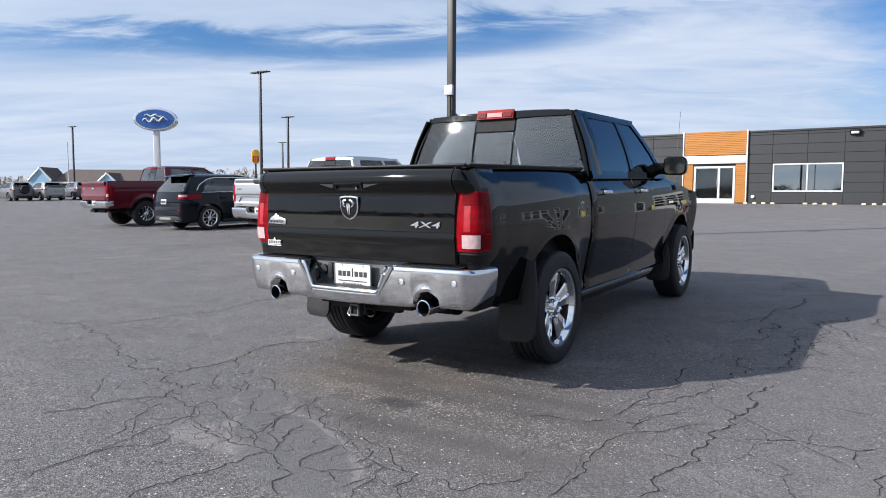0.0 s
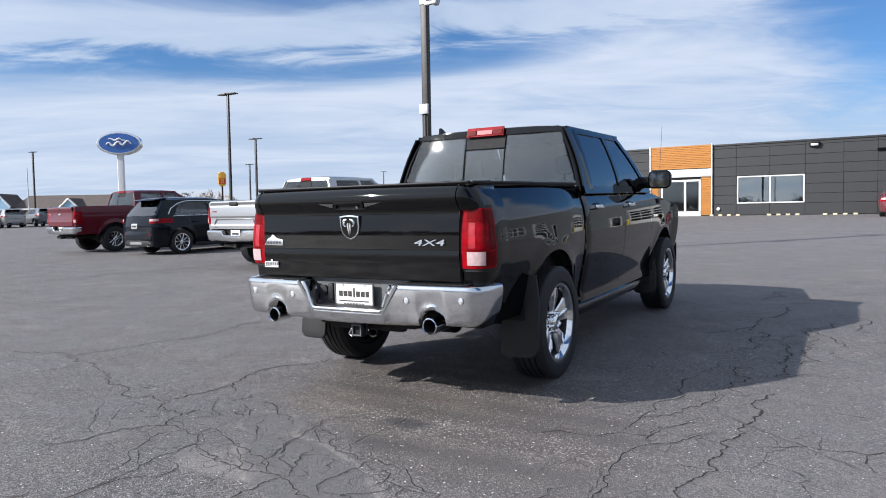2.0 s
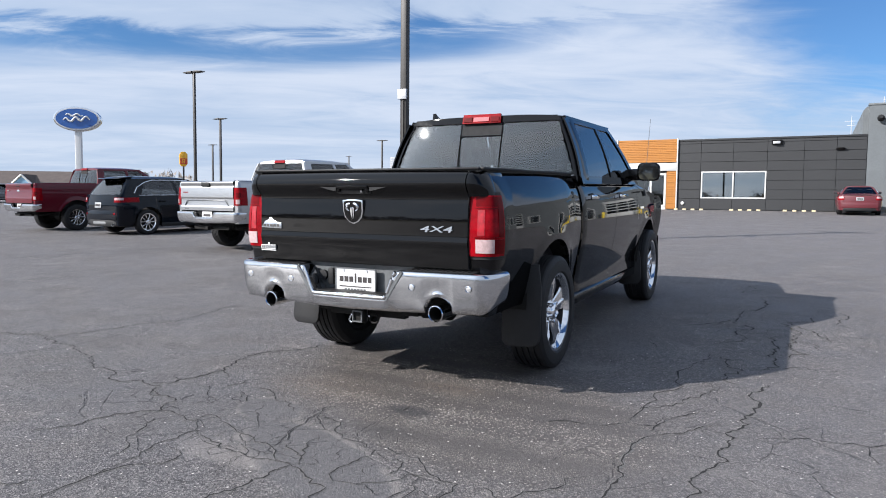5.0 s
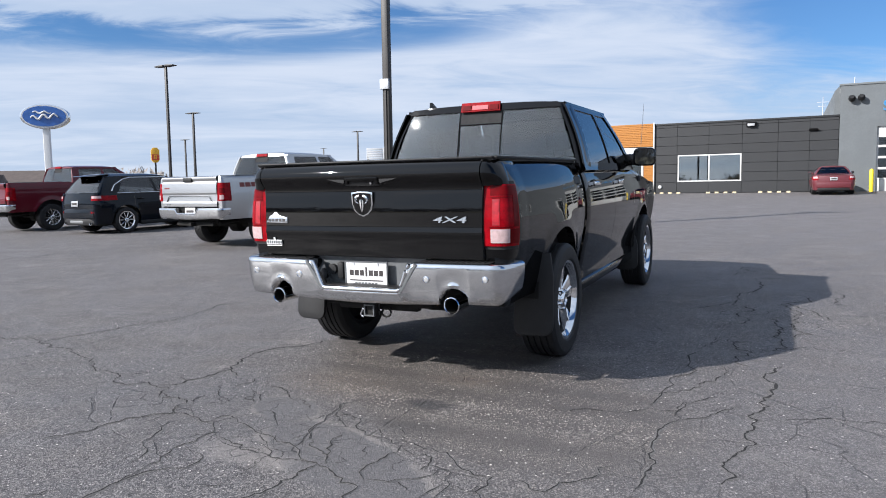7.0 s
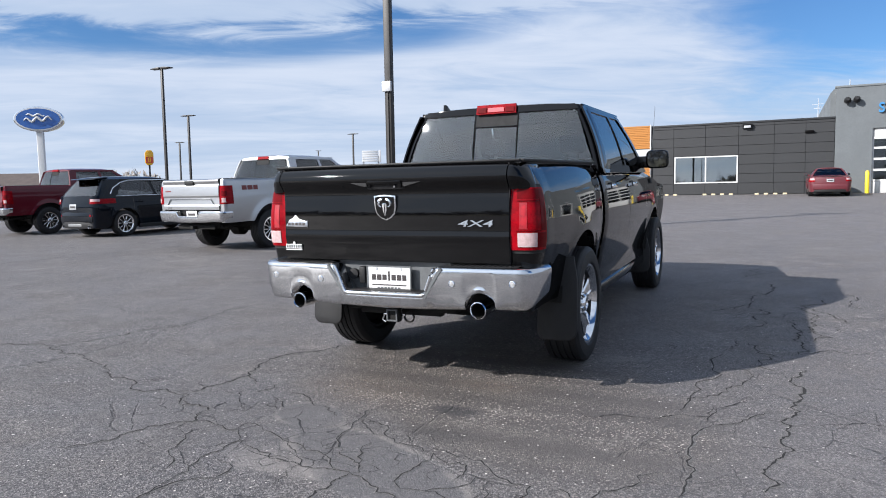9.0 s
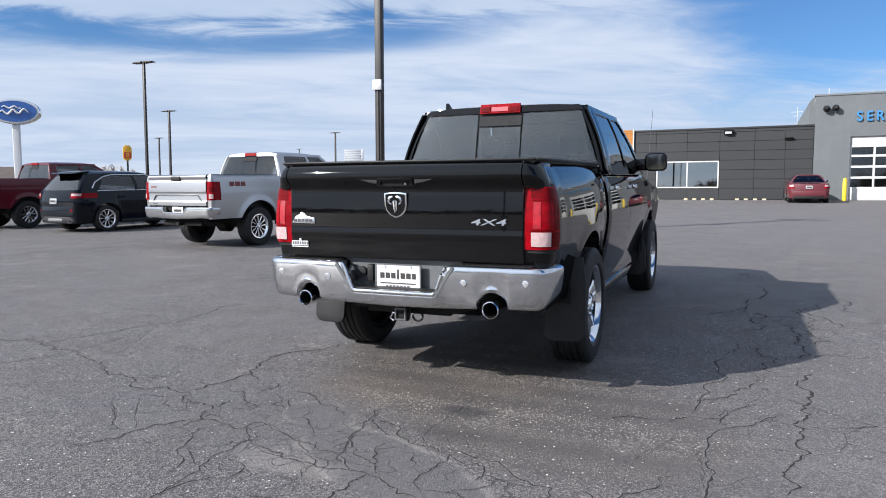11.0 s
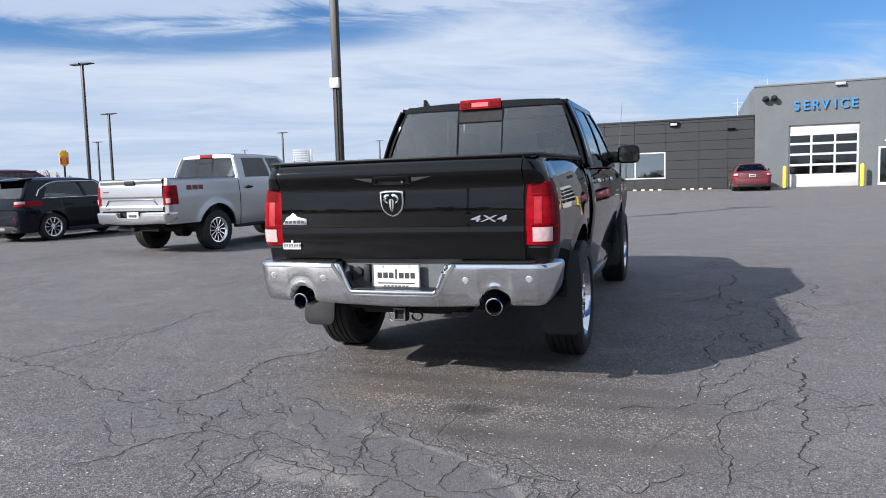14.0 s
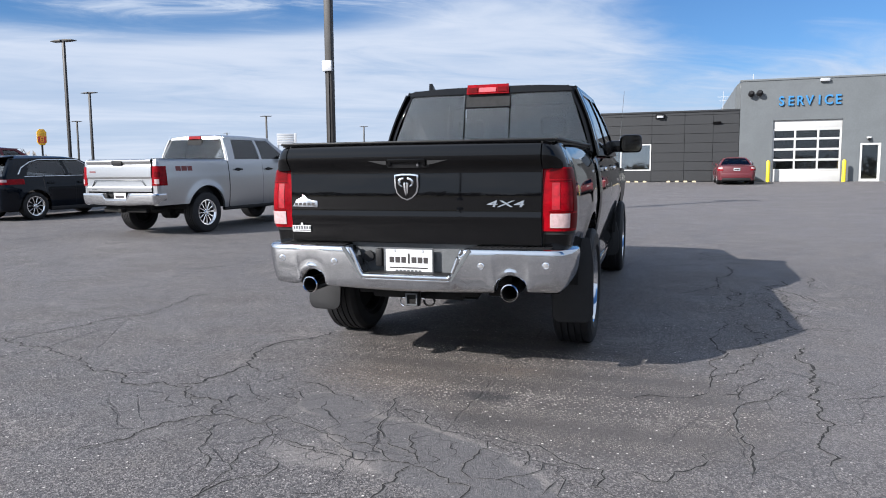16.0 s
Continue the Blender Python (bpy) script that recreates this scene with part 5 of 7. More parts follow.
        part("corner_post", box(*sorted((s * 0.803, s * 0.895)), 0.150, 0.42, 0.86, sh.high(0.3) - 0.006, 0.015), paint, root)
    part("roof", cab.roof_sheet(), paint, root)
    # rear glass: two side panes, a slider and the band under the brake lamp
    zb, zt = belt + 0.03, cab.roof - 0.035
    hb, ht = cab.half(zb) - 0.064, cab.half(zt) - 0.060
    f = cab.rear_face(-0.004)
    panes = [((-hb, -0.205), (-ht, -0.205)), ((-0.195, 0.195), (-0.195, 0.195)), ((0.205, hb), (0.205, ht))]
    for i, ((b0, b1), (t0, t1)) in enumerate(panes):
        top = zt - (0.115 if i == 1 else 0)
        p = part("rear_window", quad(f, [(b0, zb), (b1, zb), (t1, top), (t0, top)], 12, 8, 0.006), "rear_tint", root, "dark tinted rear window pane")
        p.visible_shadow = False
    part("rear_window_frame", merge(
        quad(cab.rear_face(0.002), [(-hb - 0.03, belt - 0.03), (hb + 0.03, belt - 0.03), (hb + 0.02, zb), (-hb - 0.02, zb)], 14, 2, 0.012),
        quad(cab.rear_face(0.002), [(-ht - 0.02, zt), (ht + 0.02, zt), (cab.hh - 0.06, cab.roof + 0.012), (-cab.hh + 0.06, cab.roof + 0.012)], 14, 2, 0.012)), paint, root)
    part("slider_frame", merge(quad(cab.rear_face(0.0), [(-0.207, zb), (-0.194, zb), (-0.194, zt), (-0.207, zt)], 1, 6, 0.01), quad(cab.rear_face(0.0), [(0.194, zb), (0.200, zb), (0.200, zt), (0.194, zt)], 1, 6, 0.01), quad(cab.rear_face(0.0), [(-0.2, zt - 0.120), (0.2, zt - 0.120), (0.2, zt - 0.112), (-0.2, zt - 0.112)], 4, 1, 0.01)), "black_paint", root)
    part("slider_band", quad(cab.rear_face(-0.001), [(-0.195, zt - 0.113), (0.195, zt - 0.113), (0.195, zt + 0.002), (-0.195, zt + 0.002)], 4, 2, 0.008), "matte", root, "dark band above the sliding pane")
    # windscreen, bonnet, front
    fz0, fz1 = belt - 0.02, cab.roof - 0.02
    p = part("windscreen", quad(cab.front_face(-0.004), [(-cab.half(belt) + 0.12, fz0), (cab.half(belt) - 0.12, fz0), (cab.hh - 0.12, fz1), (-cab.hh + 0.12, fz1)], 14, 10, 0.006), "clear", root, "clear windscreen")
    p.visible_shadow = False
    rows = []
    for y in np.linspace(cab.front[0] - 0.12, sh.length - 0.02, 18):
        a = sh.at(min(float(y), sh.length - 0.004), sh.high(float(y)))
        rows.append([(a.x * x * 0.985, min(a.y, float(y)) if abs(x) > 0.9 else float(y), a.z - 0.006 + 0.075 * (1 - abs(x) ** 2.6)) for x in np.linspace(-1, 1, 19)])
    part("bonnet", sheet(rows, 0.02), paint, root)
    L = sh.length
    part("grille", merge(*[box(-0.55, 0.55, L - 0.02, L + 0.02, z, z + 0.035, 0.008) for z in np.arange(0.78, 1.04, 0.06)], box(-0.05, 0.05, L - 0.01, L + 0.03, 0.75, 1.08, 0.01), box(-0.58, 0.58, L - 0.03, L + 0.015, 1.04, 1.10, 0.01), box(-0.56, 0.56, L - 0.08, L - 0.03, 0.74, 1.08)), "chrome", root, "chrome barred grille")
    part("front_bumper", moved(prism([(-0.93, -0.20), (-0.84, 0.0), (-0.4, 0.07), (0.4, 0.07), (0.84, 0.0), (0.93, -0.20), (0.6, -0.12), (-0.6, -0.12)], 0.46, 0.74, "z", 0.03), Matrix.Translation((0, L, 0))), "chrome", root, "chrome front bumper")
    for s in (1, -1):
        part("headlight", moved(prism(rounded(0.30, 0.20, 0.04), -0.08, 0.012, "y", 0.01), pose(s * 0.74, L - 0.03, 0.94, 0, 0, -s * 18)), "white_lens", root, "clear headlight")
    # cabin inside
    part("cab_floor", box(-0.86, 0.86, y_bed + 0.06, y_fr + 0.1, 0.52, 0.62), "seat", root)
    part("cab_wall", merge(box(-0.84, 0.84, y_bed + 0.03, y_bed + 0.06, 0.55, belt - 0.01)), "seat", root)
    part("dashboard", merge(box(-0.82, 0.82, y_fr - 0.35, y_fr + 0.25, 0.9, belt - 0.10, 0.06), tube([(-0.4 + 0.19 * math.cos(i * math.pi / 8), y_fr - 0.42 + 0.05 * math.sin(i * math.pi / 8), belt - 0.12 + 0.18 * math.sin(i * math.pi / 8)) for i in range(17)], 0.016, 6)), "seat", root)
    bench(root, y_bed + 0.30, 0.76, 0.46, 3, 0.44, rest=False)
    bench(root, y_mid + 0.12, 0.80, 0.42, 2, 0.54)
    # chassis
    part("chassis", merge(box(-0.50, -0.40, 0.45, L - 0.5, 0.46, 0.57, 0.01), box(0.40, 0.50, 0.45, L - 0.5, 0.46, 0.57, 0.01), box(-0.82, 0.82, y_bed, y_fr + 0.9, 0.47, 0.55), box(-0.60, 0.60, 0.25, y_bed, 0.58, 0.66), box(-0.9, -0.62, 2.1, 3.1, 0.34, 0.5, 0.05), box(-0.80, 0.80, sh.axles[1] - 0.4, L - 0.2, 0.42, 0.75)), "under", root)
    ax = sh.axles[0]
    part("rear_axle", merge(moved(lathe([(-0.74, 0.05), (-0.18, 0.055), (-0.12, 0.15), (0.12, 0.15), (0.18, 0.055), (0.74, 0.05)], 20), pose(0, ax, sh.wheel_z)), tube([(0.0, ax + 0.1, sh.wheel_z + 0.04), (0.1, ax + 1.8, 0.5)], 0.045), tube([(-0.5, ax - 0.1, sh.wheel_z), (-0.42, ax + 0.2, 0.62)], 0.03), tube([(0.5, ax - 0.1, sh.wheel_z), (0.42, ax + 0.2, 0.62)], 0.03)), "under", root)
    # bed
    zr = sh.high(0.8)
    part("bed_box", merge(box(-0.80, 0.80, 0.20, y_bed - 0.02, 0.66, 0.70), box(-0.83, -0.80, 0.20, y_bed - 0.02, 0.66, zr - 0.03), box(0.80, 0.83, 0.20, y_bed - 0.02, 0.66, zr - 0.03), box(-0.80, 0.80, y_bed - 0.05, y_bed - 0.02, 0.66, zr - 0.03)), "plastic", root)
    for s in (1, -1):
        rail = [[(s * (sh.at(a, zr).x - d), sh.at(a, zr).y if a > sh.start + 0.2 else max(sh.at(a, zr).y, sh.start + 0.01), zr + h) for d, h in ((0.02, -0.012), (0.028, 0.008), (0.05, 0.012), (0.13, 0.012), (0.15, -0.01))] for a in np.linspace(sh.start + 0.10, y_bed - 0.02, 24)]
        part("bed_rail", sheet(rail), k.get("rail", "plastic"), root)


def tailgate(root, paint, profile, w, lean=0.0):
    rows = [[(x, float(curve(z, profile)) - 0.012 * (1 - (x / w) ** 2), float(z)) for x in np.linspace(-w, w, 25)] for z in np.linspace(profile[0][0], profile[-1][0], 60)]
    gate_ = part("tailgate", sheet(rows, 0.0), paint, root)
    part("tailgate_inner", box(-w + 0.005, w - 0.005, 0.16, 0.19, profile[0][0], profile[-1][0] - 0.02), "plastic", gate_)
    part("gate_edge", merge(box(-w - 0.004, -w + 0.004, 0.10, 0.19, profile[0][0], profile[-1][0] - 0.01), box(w - 0.004, w + 0.004, 0.10, 0.19, profile[0][0], profile[-1][0] - 0.01), box(-w, w, 0.12, 0.19, profile[0][0] - 0.01, profile[0][0])), "plastic", gate_)
    return gate_

# ---- the black pickup ----
AERIAL = (0.945, 4.56, 1.27)
TRUCK = LOT @ pose(0, 0, 0, 0, 0, 0.9)


def bumper(root, k, notch=True, mat="chrome"):
    """A bright rear bumper that wraps the corners, dips for the number board and is scooped out over the tailpipes."""
    half, rx, ry = k["half"], 0.13, 0.24

    def wrap(p):
        return max(0.0, (abs(p) - 0.80) / 0.20) * math.pi / 2

    def plan(p):
        t, flat = wrap(p), (half - rx) / 0.80
        x = abs(p) * flat if t == 0 else half - rx + rx * math.sin(t)
        bow = 0.05 * (1 - min(1.0, x / half) ** 2)
        return math.copysign(x, p), k["y"] - bow + ry * (1 - math.cos(t)) ** 1.15

    def top(x):
        a = abs(x)
        if not notch:
            return k["z1"]
        t = min(1.0, max(0.0, (a - 0.27) / 0.10))
        return k["dip"] + (k["z1"] - k["dip"]) * (t * t * (3 - 2 * t))

    def low(x):
        z = k["z0"] - 0.022 * (1 - min(1, abs(x) / 0.6)) ** 0.5
        d = abs(abs(x) - k.get("pipe", 9))
        if d < 0.095:
            z = max(z, k["pipe_z"] + math.sqrt(0.095**2 - d * d))
        return z + 0.05 * max(0.0, (abs(x) - (half - rx)) / rx) ** 3

    ps = set(np.linspace(-1, 1, 121).tolist())
    if k.get("pipe", 9) < 2:
        ps |= {s * (k["pipe"] + 0.095 * math.cos(math.pi * i / 10)) * 0.80 / (half - rx) for s in (-1, 1) for i in range(11)}
    ps = sorted(ps)
    rows = []
    for p in ps:
        x, y = plan(p)
        a, b = top(x), low(x)
        h = a - b
        near = max(0.0, 1 - abs(abs(x) - k.get("pipe", 9)) / 0.15)
        lip = 0.018 * near**0.5 if near else 0
        t = wrap(p)
        cx, cy = -math.copysign(math.sin(t), p), math.cos(t)
        section = ((0.11, a - 0.004), (0.018, a), (0.004, a - 0.010), (0.0, a - 0.026), (0.002, a - h * 0.3), (0.008, a - h * 0.55), (0.018 - lip * 0.3, b + h * 0.22), (0.026 - lip, b + 0.03), (0.034 - lip, b + 0.010), (0.055, b), (0.10, b + 0.012))
        rows.append([(x + cx * d, y + cy * d, z) for d, z in section])
    bp = part("rear_bumper", sheet(rows), mat, root, "chrome rear bumper", 50)
    if notch:
        edge = [(x, plan(x * 0.80 / (half - rx))[1] + 0.005, top(x) - 0.004) for x in np.linspace(-0.358, 0.358, 61)]
        part("bumper_lip", tube(edge, 0.015, 12), mat, bp, "rounded chrome lip round the pocket")
    if notch:
        for s in (-1, 1):
            pad = [[(s * x, plan(x * 0.80 / (half - rx))[1] + d, top(x) + h) for d, h in ((0.030, 0.001), (0.036, 0.004), (0.11, 0.006), (0.125, 0.002))] for x in np.linspace(0.41, half - rx - 0.01, 24)]
            part("step_pad", sheet(pad), "plastic", bp, "ribbed black step pad")
            for i in range(12):
                x = 0.44 + i * 0.034
                y = plan(x * 0.80 / (half - rx))[1]
                part("pad_rib", box(*sorted((s * x, s * (x + 0.012))), y + 0.042, y + 0.105, top(x) + 0.003, top(x) + 0.0085), "plastic", bp)
    return bp, plan


def number_board(root, x, y, z, w=0.315, h=0.16, tilt=0.0):
    """A white dealer plate with unreadable lettering as plain bars."""
    b = part("licence_plate", prism(rounded(w, h, 0.012), -0.004, 0.0, "y"), "plate_white", root, "white dealer plate with dark lettering bars", place=pose(x, y, z, tilt, 0, 0))
    part("plate_frame", merge(box(-w / 2 - 0.004, w / 2 + 0.004, -0.008, 0.002, h / 2 - 0.004, h / 2 + 0.004), box(-w / 2 - 0.004, w / 2 + 0.004, -0.008, 0.002, -h / 2 - 0.004, -h / 2 + 0.004), box(-w / 2 - 0.004, -w / 2 + 0.004, -0.008, 0.002, -h / 2, h / 2), box(w / 2 - 0.004, w / 2 + 0.004, -0.008, 0.002, -h / 2, h / 2)), "pocket", b, "dark plate frame")
    pos = -0.125
    for i, wd in enumerate((0.030, 0.031, 0.030, 0.020, 0.031, 0.030, 0.028)):
        z0, z1 = (-0.014, 0.030) if i != 3 else (-0.018, 0.052)
        part("dark_bar", box(pos + (0.004 if i == 3 else 0), pos + wd - (0.004 if i == 3 else 0), -0.0062, -0.0042, z0 + 0.004, z1 - 0.004), "ink", b)
        pos += wd + 0.0085
    part("thin_bar", box(-0.125, 0.125, -0.0062, -0.0042, -0.044, -0.037), "ink", b)
    part("foot_bar", merge(*[box(-0.085 + i * 0.025, -0.068 + i * 0.025, -0.0062, -0.0042, -0.070, -0.054) for i in range(7)]), "pocket", b)
    for s in (-1, 1):
        part("screw", lathe([(-0.008, 0.0), (-0.008, 0.008), (-0.0042, 0.009)], 10, "y"), "grey_box", b, place=Matrix.Translation((s * 0.09, 0, h / 2 - 0.016)))
    return b


def slanted(ob, lean):
    ob.data.transform(Matrix(((1, 0, lean, 0), (0, 1, 0, 0), (0, 0, 1, 0), (0, 0, 0, 1))))
    return ob


def black_pickup():
    root = thing("pickup_truck", TRUCK, "black crew cab pickup with chrome bumper and soft bed cover", "pickup truck")
    paint = "black_paint"
    sh = Shape(half=0.985, length=5.80, start=0.115, tail=(0.26, 0.175), square=0.42, nose=(0.45, 0.25), rear_sill=0.55, sill=0.43,
               inset=[(0.36, 0.075), (0.43, 0.066), (0.465, 0.060), (0.485, 0.061), (0.505, 0.074), (0.53, 0.078), (0.62, 0.064), (0.72, 0.044), (0.82, 0.024), (0.92, 0.008), (1.02, 0.0), (1.12, 0.004), (1.22, 0.016), (1.27, 0.027), (1.32, 0.043), (1.39, 0.074), (1.425, 0.098), (1.45, 0.14)],
               swell=[(0.0, 0.014), (0.6, 0.003), (1.2, 0.0), (1.6, 0.006), (1.985, 0.024), (2.0, 0.004), (3.0, 0.0), (3.6, 0.003), (4.1, 0.010), (4.8, 0.024), (5.8, 0.06)],
               top=[(0, 1.44), (1.96, 1.44), (2.0, 1.405), (4.1, 1.395), (4.35, 1.36), (5.0, 1.28), (5.45, 1.21), (5.8, 1.10)], axles=(1.25, 4.80), wheel_z=0.425, arch=0.535, flare=0.012)
    cab = Cabin(1.40, 1.945, 0.94, 0.745, (1.99, 2.12), (4.45, 3.70), 0.05, 0.022)
    pickup(root, paint, sh, cab, dict(bed_end=1.98, door_split=3.08, door_end=4.14, handle_z=1.255, handle="bright_chrome", mirror="black_paint", rocker="black_paint", rail="vinyl"))

    gate_ = tailgate(root, paint, [(0.845, 0.096), (0.96, 0.090), (1.005, 0.083), (1.03, 0.088), (1.14, 0.091), (1.24, 0.097), (1.272, 0.099), (1.30, 0.088), (1.34, 0.060), (1.36, 0.053), (1.385, 0.056), (1.415, 0.074), (1.44, 0.115), (1.45, 0.17)], 0.805)
    # upper bed corners that carry the tailgate's contour round to the sides
    lip = [(1.24, 0.097), (1.272, 0.099), (1.30, 0.088), (1.34, 0.060), (1.36, 0.053), (1.385, 0.056), (1.415, 0.074), (1.44, 0.115)]
    for s in (-1, 1):
        rows = []
        for z in np.linspace(1.285, 1.44, 24):
            z = float(z)
            end, y0 = sh.at(sh.start + 0.16, z, 0.003), float(curve(z, lip))
            rows.append([(s * (0.812 + (end.x - 0.812) * math.sin(t * math.pi / 2)), y0 + (end.y - y0) * (1 - math.cos(t * math.pi / 2)), z) for t in np.linspace(0, 1, 10)] + [(s * (end.x - 0.01), end.y + 0.03, z)])
        part("bed_corner", sheet(rows), paint, root)
    # handle with its two pointed wings
    part("latch_recess", moved(prism(rounded(0.275, 0.066, 0.018), -0.010, 0.03, "y", 0.004), pose(0, 0.068, 1.332, 14, 0, 0)), "plastic", gate_)
    hb = part("gate_handle", moved(merge(prism(rounded(0.245, 0.024, 0.010), -0.030, -0.002, "y", 0.006), box(-0.122, -0.100, -0.024, 0.0, -0.036, 0.004, 0.006), box(0.100, 0.122, -0.024, 0.0, -0.036, 0.004, 0.006)), pose(0, 0.066, 1.348, 14, 0, 0)), paint, gate_, "glossy black tailgate handle")
    part("lock", moved(lathe([(-0.016, 0.0), (-0.016, 0.008), (0.0, 0.009)], 14, "y"), pose(0.070, 0.062, 1.318, 14, 0, 0)), "badge_chrome", hb)
    for s in (-1, 1):
        part("wing_line", merge(prism([(s * 0.13, 1.360), (s * 0.20, 1.359), (s * 0.285, 1.353), (s * 0.22, 1.337), (s * 0.17, 1.325), (s * 0.13, 1.318)][::s], 0.048, 0.085, "y")), "plastic", gate_)
        part("wing_edge", merge(tube([(s * 0.14, 0.045, 1.361), (s * 0.20, 0.046, 1.360), (s * 0.287, 0.050, 1.353)], 0.0012, 6), tube([(s * 0.135, 0.048, 1.316), (s * 0.17, 0.047, 1.323), (s * 0.22, 0.047, 1.335), (s * 0.287, 0.050, 1.353)], 0.0015, 6)), "plastic", gate_)
    # shield
    shield = [(-0.078, 0.074), (-0.03, 0.080), (0.03, 0.080), (0.078, 0.074), (0.078, 0.0), (0.066, -0.042), (0.036, -0.070), (0.0, -0.084), (-0.036, -0.070), (-0.066, -0.042), (-0.078, 0.0)]
    bd = part("badge", moved(prism(shield, -0.012, 0.004, "y", 0.005), pose(-0.01, 0.080, 1.185, 5, 0, 0)), "bright_chrome", gate_, "chrome shield badge")
    part("badge_field", moved(prism([(a * 0.86, b * 0.88) for a, b in shield], -0.016, -0.0122, "y"), pose(-0.01, 0.080, 1.185, 5, 0, 0)), "black_paint", bd, "black field of the badge")
    lumps = []
    for s in (-1, 1):
        curl = [(s * (0.012 + 0.037 * math.sin(i * 0.34) * (1 - 0.03 * i)), -0.018, 0.052 - 0.030 * (1 - math.cos(i * 0.34)) * (1 - 0.02 * i)) for i in range(9)]
        lumps.append(tube(curl, [0.007, 0.0095, 0.011, 0.011, 0.010, 0.0085, 0.007, 0.005, 0.003], 8))
        lumps.append(prism([(s * 0.003, 0.030), (s * 0.016, 0.022), (s * 0.013, -0.020), (s * 0.003, -0.055)][::s], -0.021, -0.016, "y", 0.001))
    part("badge_relief", moved(merge(*lumps), pose(-0.01, 0.080, 1.185, 5, 0, 0)), "bright_chrome", bd, "raised chrome shapes")
    slanted(writing("4X4", 0.054, "badge_chrome", "badge_letters", pose(0.595, 0.079, 1.066, -4, 0, 0), gate_, 0.010, "chrome 4X4 lettering", 2.45, 0.0005), 0.35)
    # mountain-shaped emblem and sticker, without words
    em = part("emblem", moved(prism([(-0.09, -0.025), (0.09, -0.030), (0.088, 0.012), (0.05, 0.016), (0.02, 0.026), (-0.01, 0.048), (-0.035, 0.030), (-0.06, 0.020), (-0.075, -0.004)], -0.006, 0.004, "y", 0.002), pose(-0.705, 0.085, 1.085, -4, 0, 0)), "badge_chrome", gate_, "chrome emblem with bars")
    part("emblem_bar", moved(merge(*[box(-0.072 + i * 0.03, -0.052 + i * 0.03, -0.0085, -0.0062, -0.018, 0.000) for i in range(5)]), pose(-0.705, 0.085, 1.085, -4, 0, 0)), "ink", em)
    st = part("sticker", moved(merge(box(-0.065, 0.065, -0.003, 0.0, -0.014, 0.016), box(-0.065, 0.065, -0.003, 0.0, -0.025, -0.019), box(-0.004, 0.010, -0.003, 0.0, 0.016, 0.032)), pose(-0.735, 0.0815, 0.925)), "sign_white", gate_, "small white sticker")
    part("sticker_bar", moved(merge(*[box(-0.058 + i * 0.0185, -0.046 + i * 0.0185, -0.0045, -0.0031, -0.009, 0.011) for i in range(7)]), pose(-0.735, 0.0815, 0.925)), "pocket", st)

    # tail lights
    for s in (1, -1):
        tl = part("tail_light", sh.panel(sh.start, 0.315, s, 0.925, 1.292, 14, 0.016, 0.0, 0.016, 0.012), "red_lens", root, "red tail light with a clear reversing lens")
        part("light_bezel", sh.panel(sh.start, 0.326, s, 0.905, 1.31, 4, 0.006, 0.0, 0.008, 0.015), "plastic", tl)
        part("reversing_lens", sh.panel(sh.start + 0.006, 0.225, s, 0.945, 1.028, 5, 0.0215, 0.0, 0.004, 0.012), "clear_lens", tl, "clear ribbed reversing lens")
        part("lower_lens", sh.panel(0.228, 0.308, s, 0.940, 1.028, 5, 0.019, 0.0, 0.003, 0.012), "dark_red_lens", tl)
        part("upper_lens", sh.panel(sh.start + 0.004, 0.300, s, 1.225, 1.284, 5, 0.0185, 0.0, 0.003, 0.012), "dark_red_lens", tl)
        part("middle_lens", sh.panel(sh.start + 0.010, 0.155, s, 1.050, 1.205, 8, 0.0190, 0.0, 0.003, 0.008), "bright_red_lens", tl, "bright red faceted inner lens")
        part("middle_lens", sh.panel(0.160, 0.215, s, 1.050, 1.205, 8, 0.0185, 0.0, 0.003, 0.008), "red_lens", tl)
        part("outer_lens", sh.panel(0.262, 0.306, s, 1.040, 1.270, 8, 0.0188, 0.0, 0.003, 0.012), "dark_red_lens", tl)
        for z in (1.036, 1.212):
            part("lens_rib", sh.panel(sh.start + 0.004, 0.258, s, z, z + 0.006, 2, 0.020, 0.0, 0.003, 0.012), "dark_red_lens", tl)

    # bumper, plate, pocket
    k = dict(half=1.008, y=0.030, z0=0.570, z1=0.825, dip=0.650, pipe=0.64, pipe_z=0.57)
    bp, plan = bumper(root, k)
    part("plate_pocket", merge(prism([(-0.42, 0.86), (0.42, 0.86), (0.36, 0.70), (0.28, 0.60), (-0.28, 0.60), (-0.36, 0.70)], 0.135, 0.16, "y"), box(-0.30, 0.30, 0.03, 0.15, 0.60, 0.632, 0.006), moved(box(-0.02, 0.0, -0.05, 0.13, 0.0, 0.22), pose(-0.275, 0.03, 0.64, 0, -33, 0)), moved(box(0.0, 0.02, -0.05, 0.13, 0.0, 0.22), pose(0.275, 0.03, 0.64, 0, 33, 0))), "pocket", bp, "grey plastic number board pocket")
    part("plate_step", box(-0.27, 0.27, 0.0, 0.10, 0.657, 0.664, 0.003), "plastic", bp)
    number_board(bp, -0.015, 0.098, 0.727)
    part("trailer_socket", merge(box(-0.235, -0.19, 0.09, 0.14, 0.69, 0.80, 0.008), moved(lathe([(0.0, 0.035), (-0.02, 0.035), (-0.025, 0.0)], 16, "y"), pose(-0.285, 0.12, 0.75))), "plastic", bp)
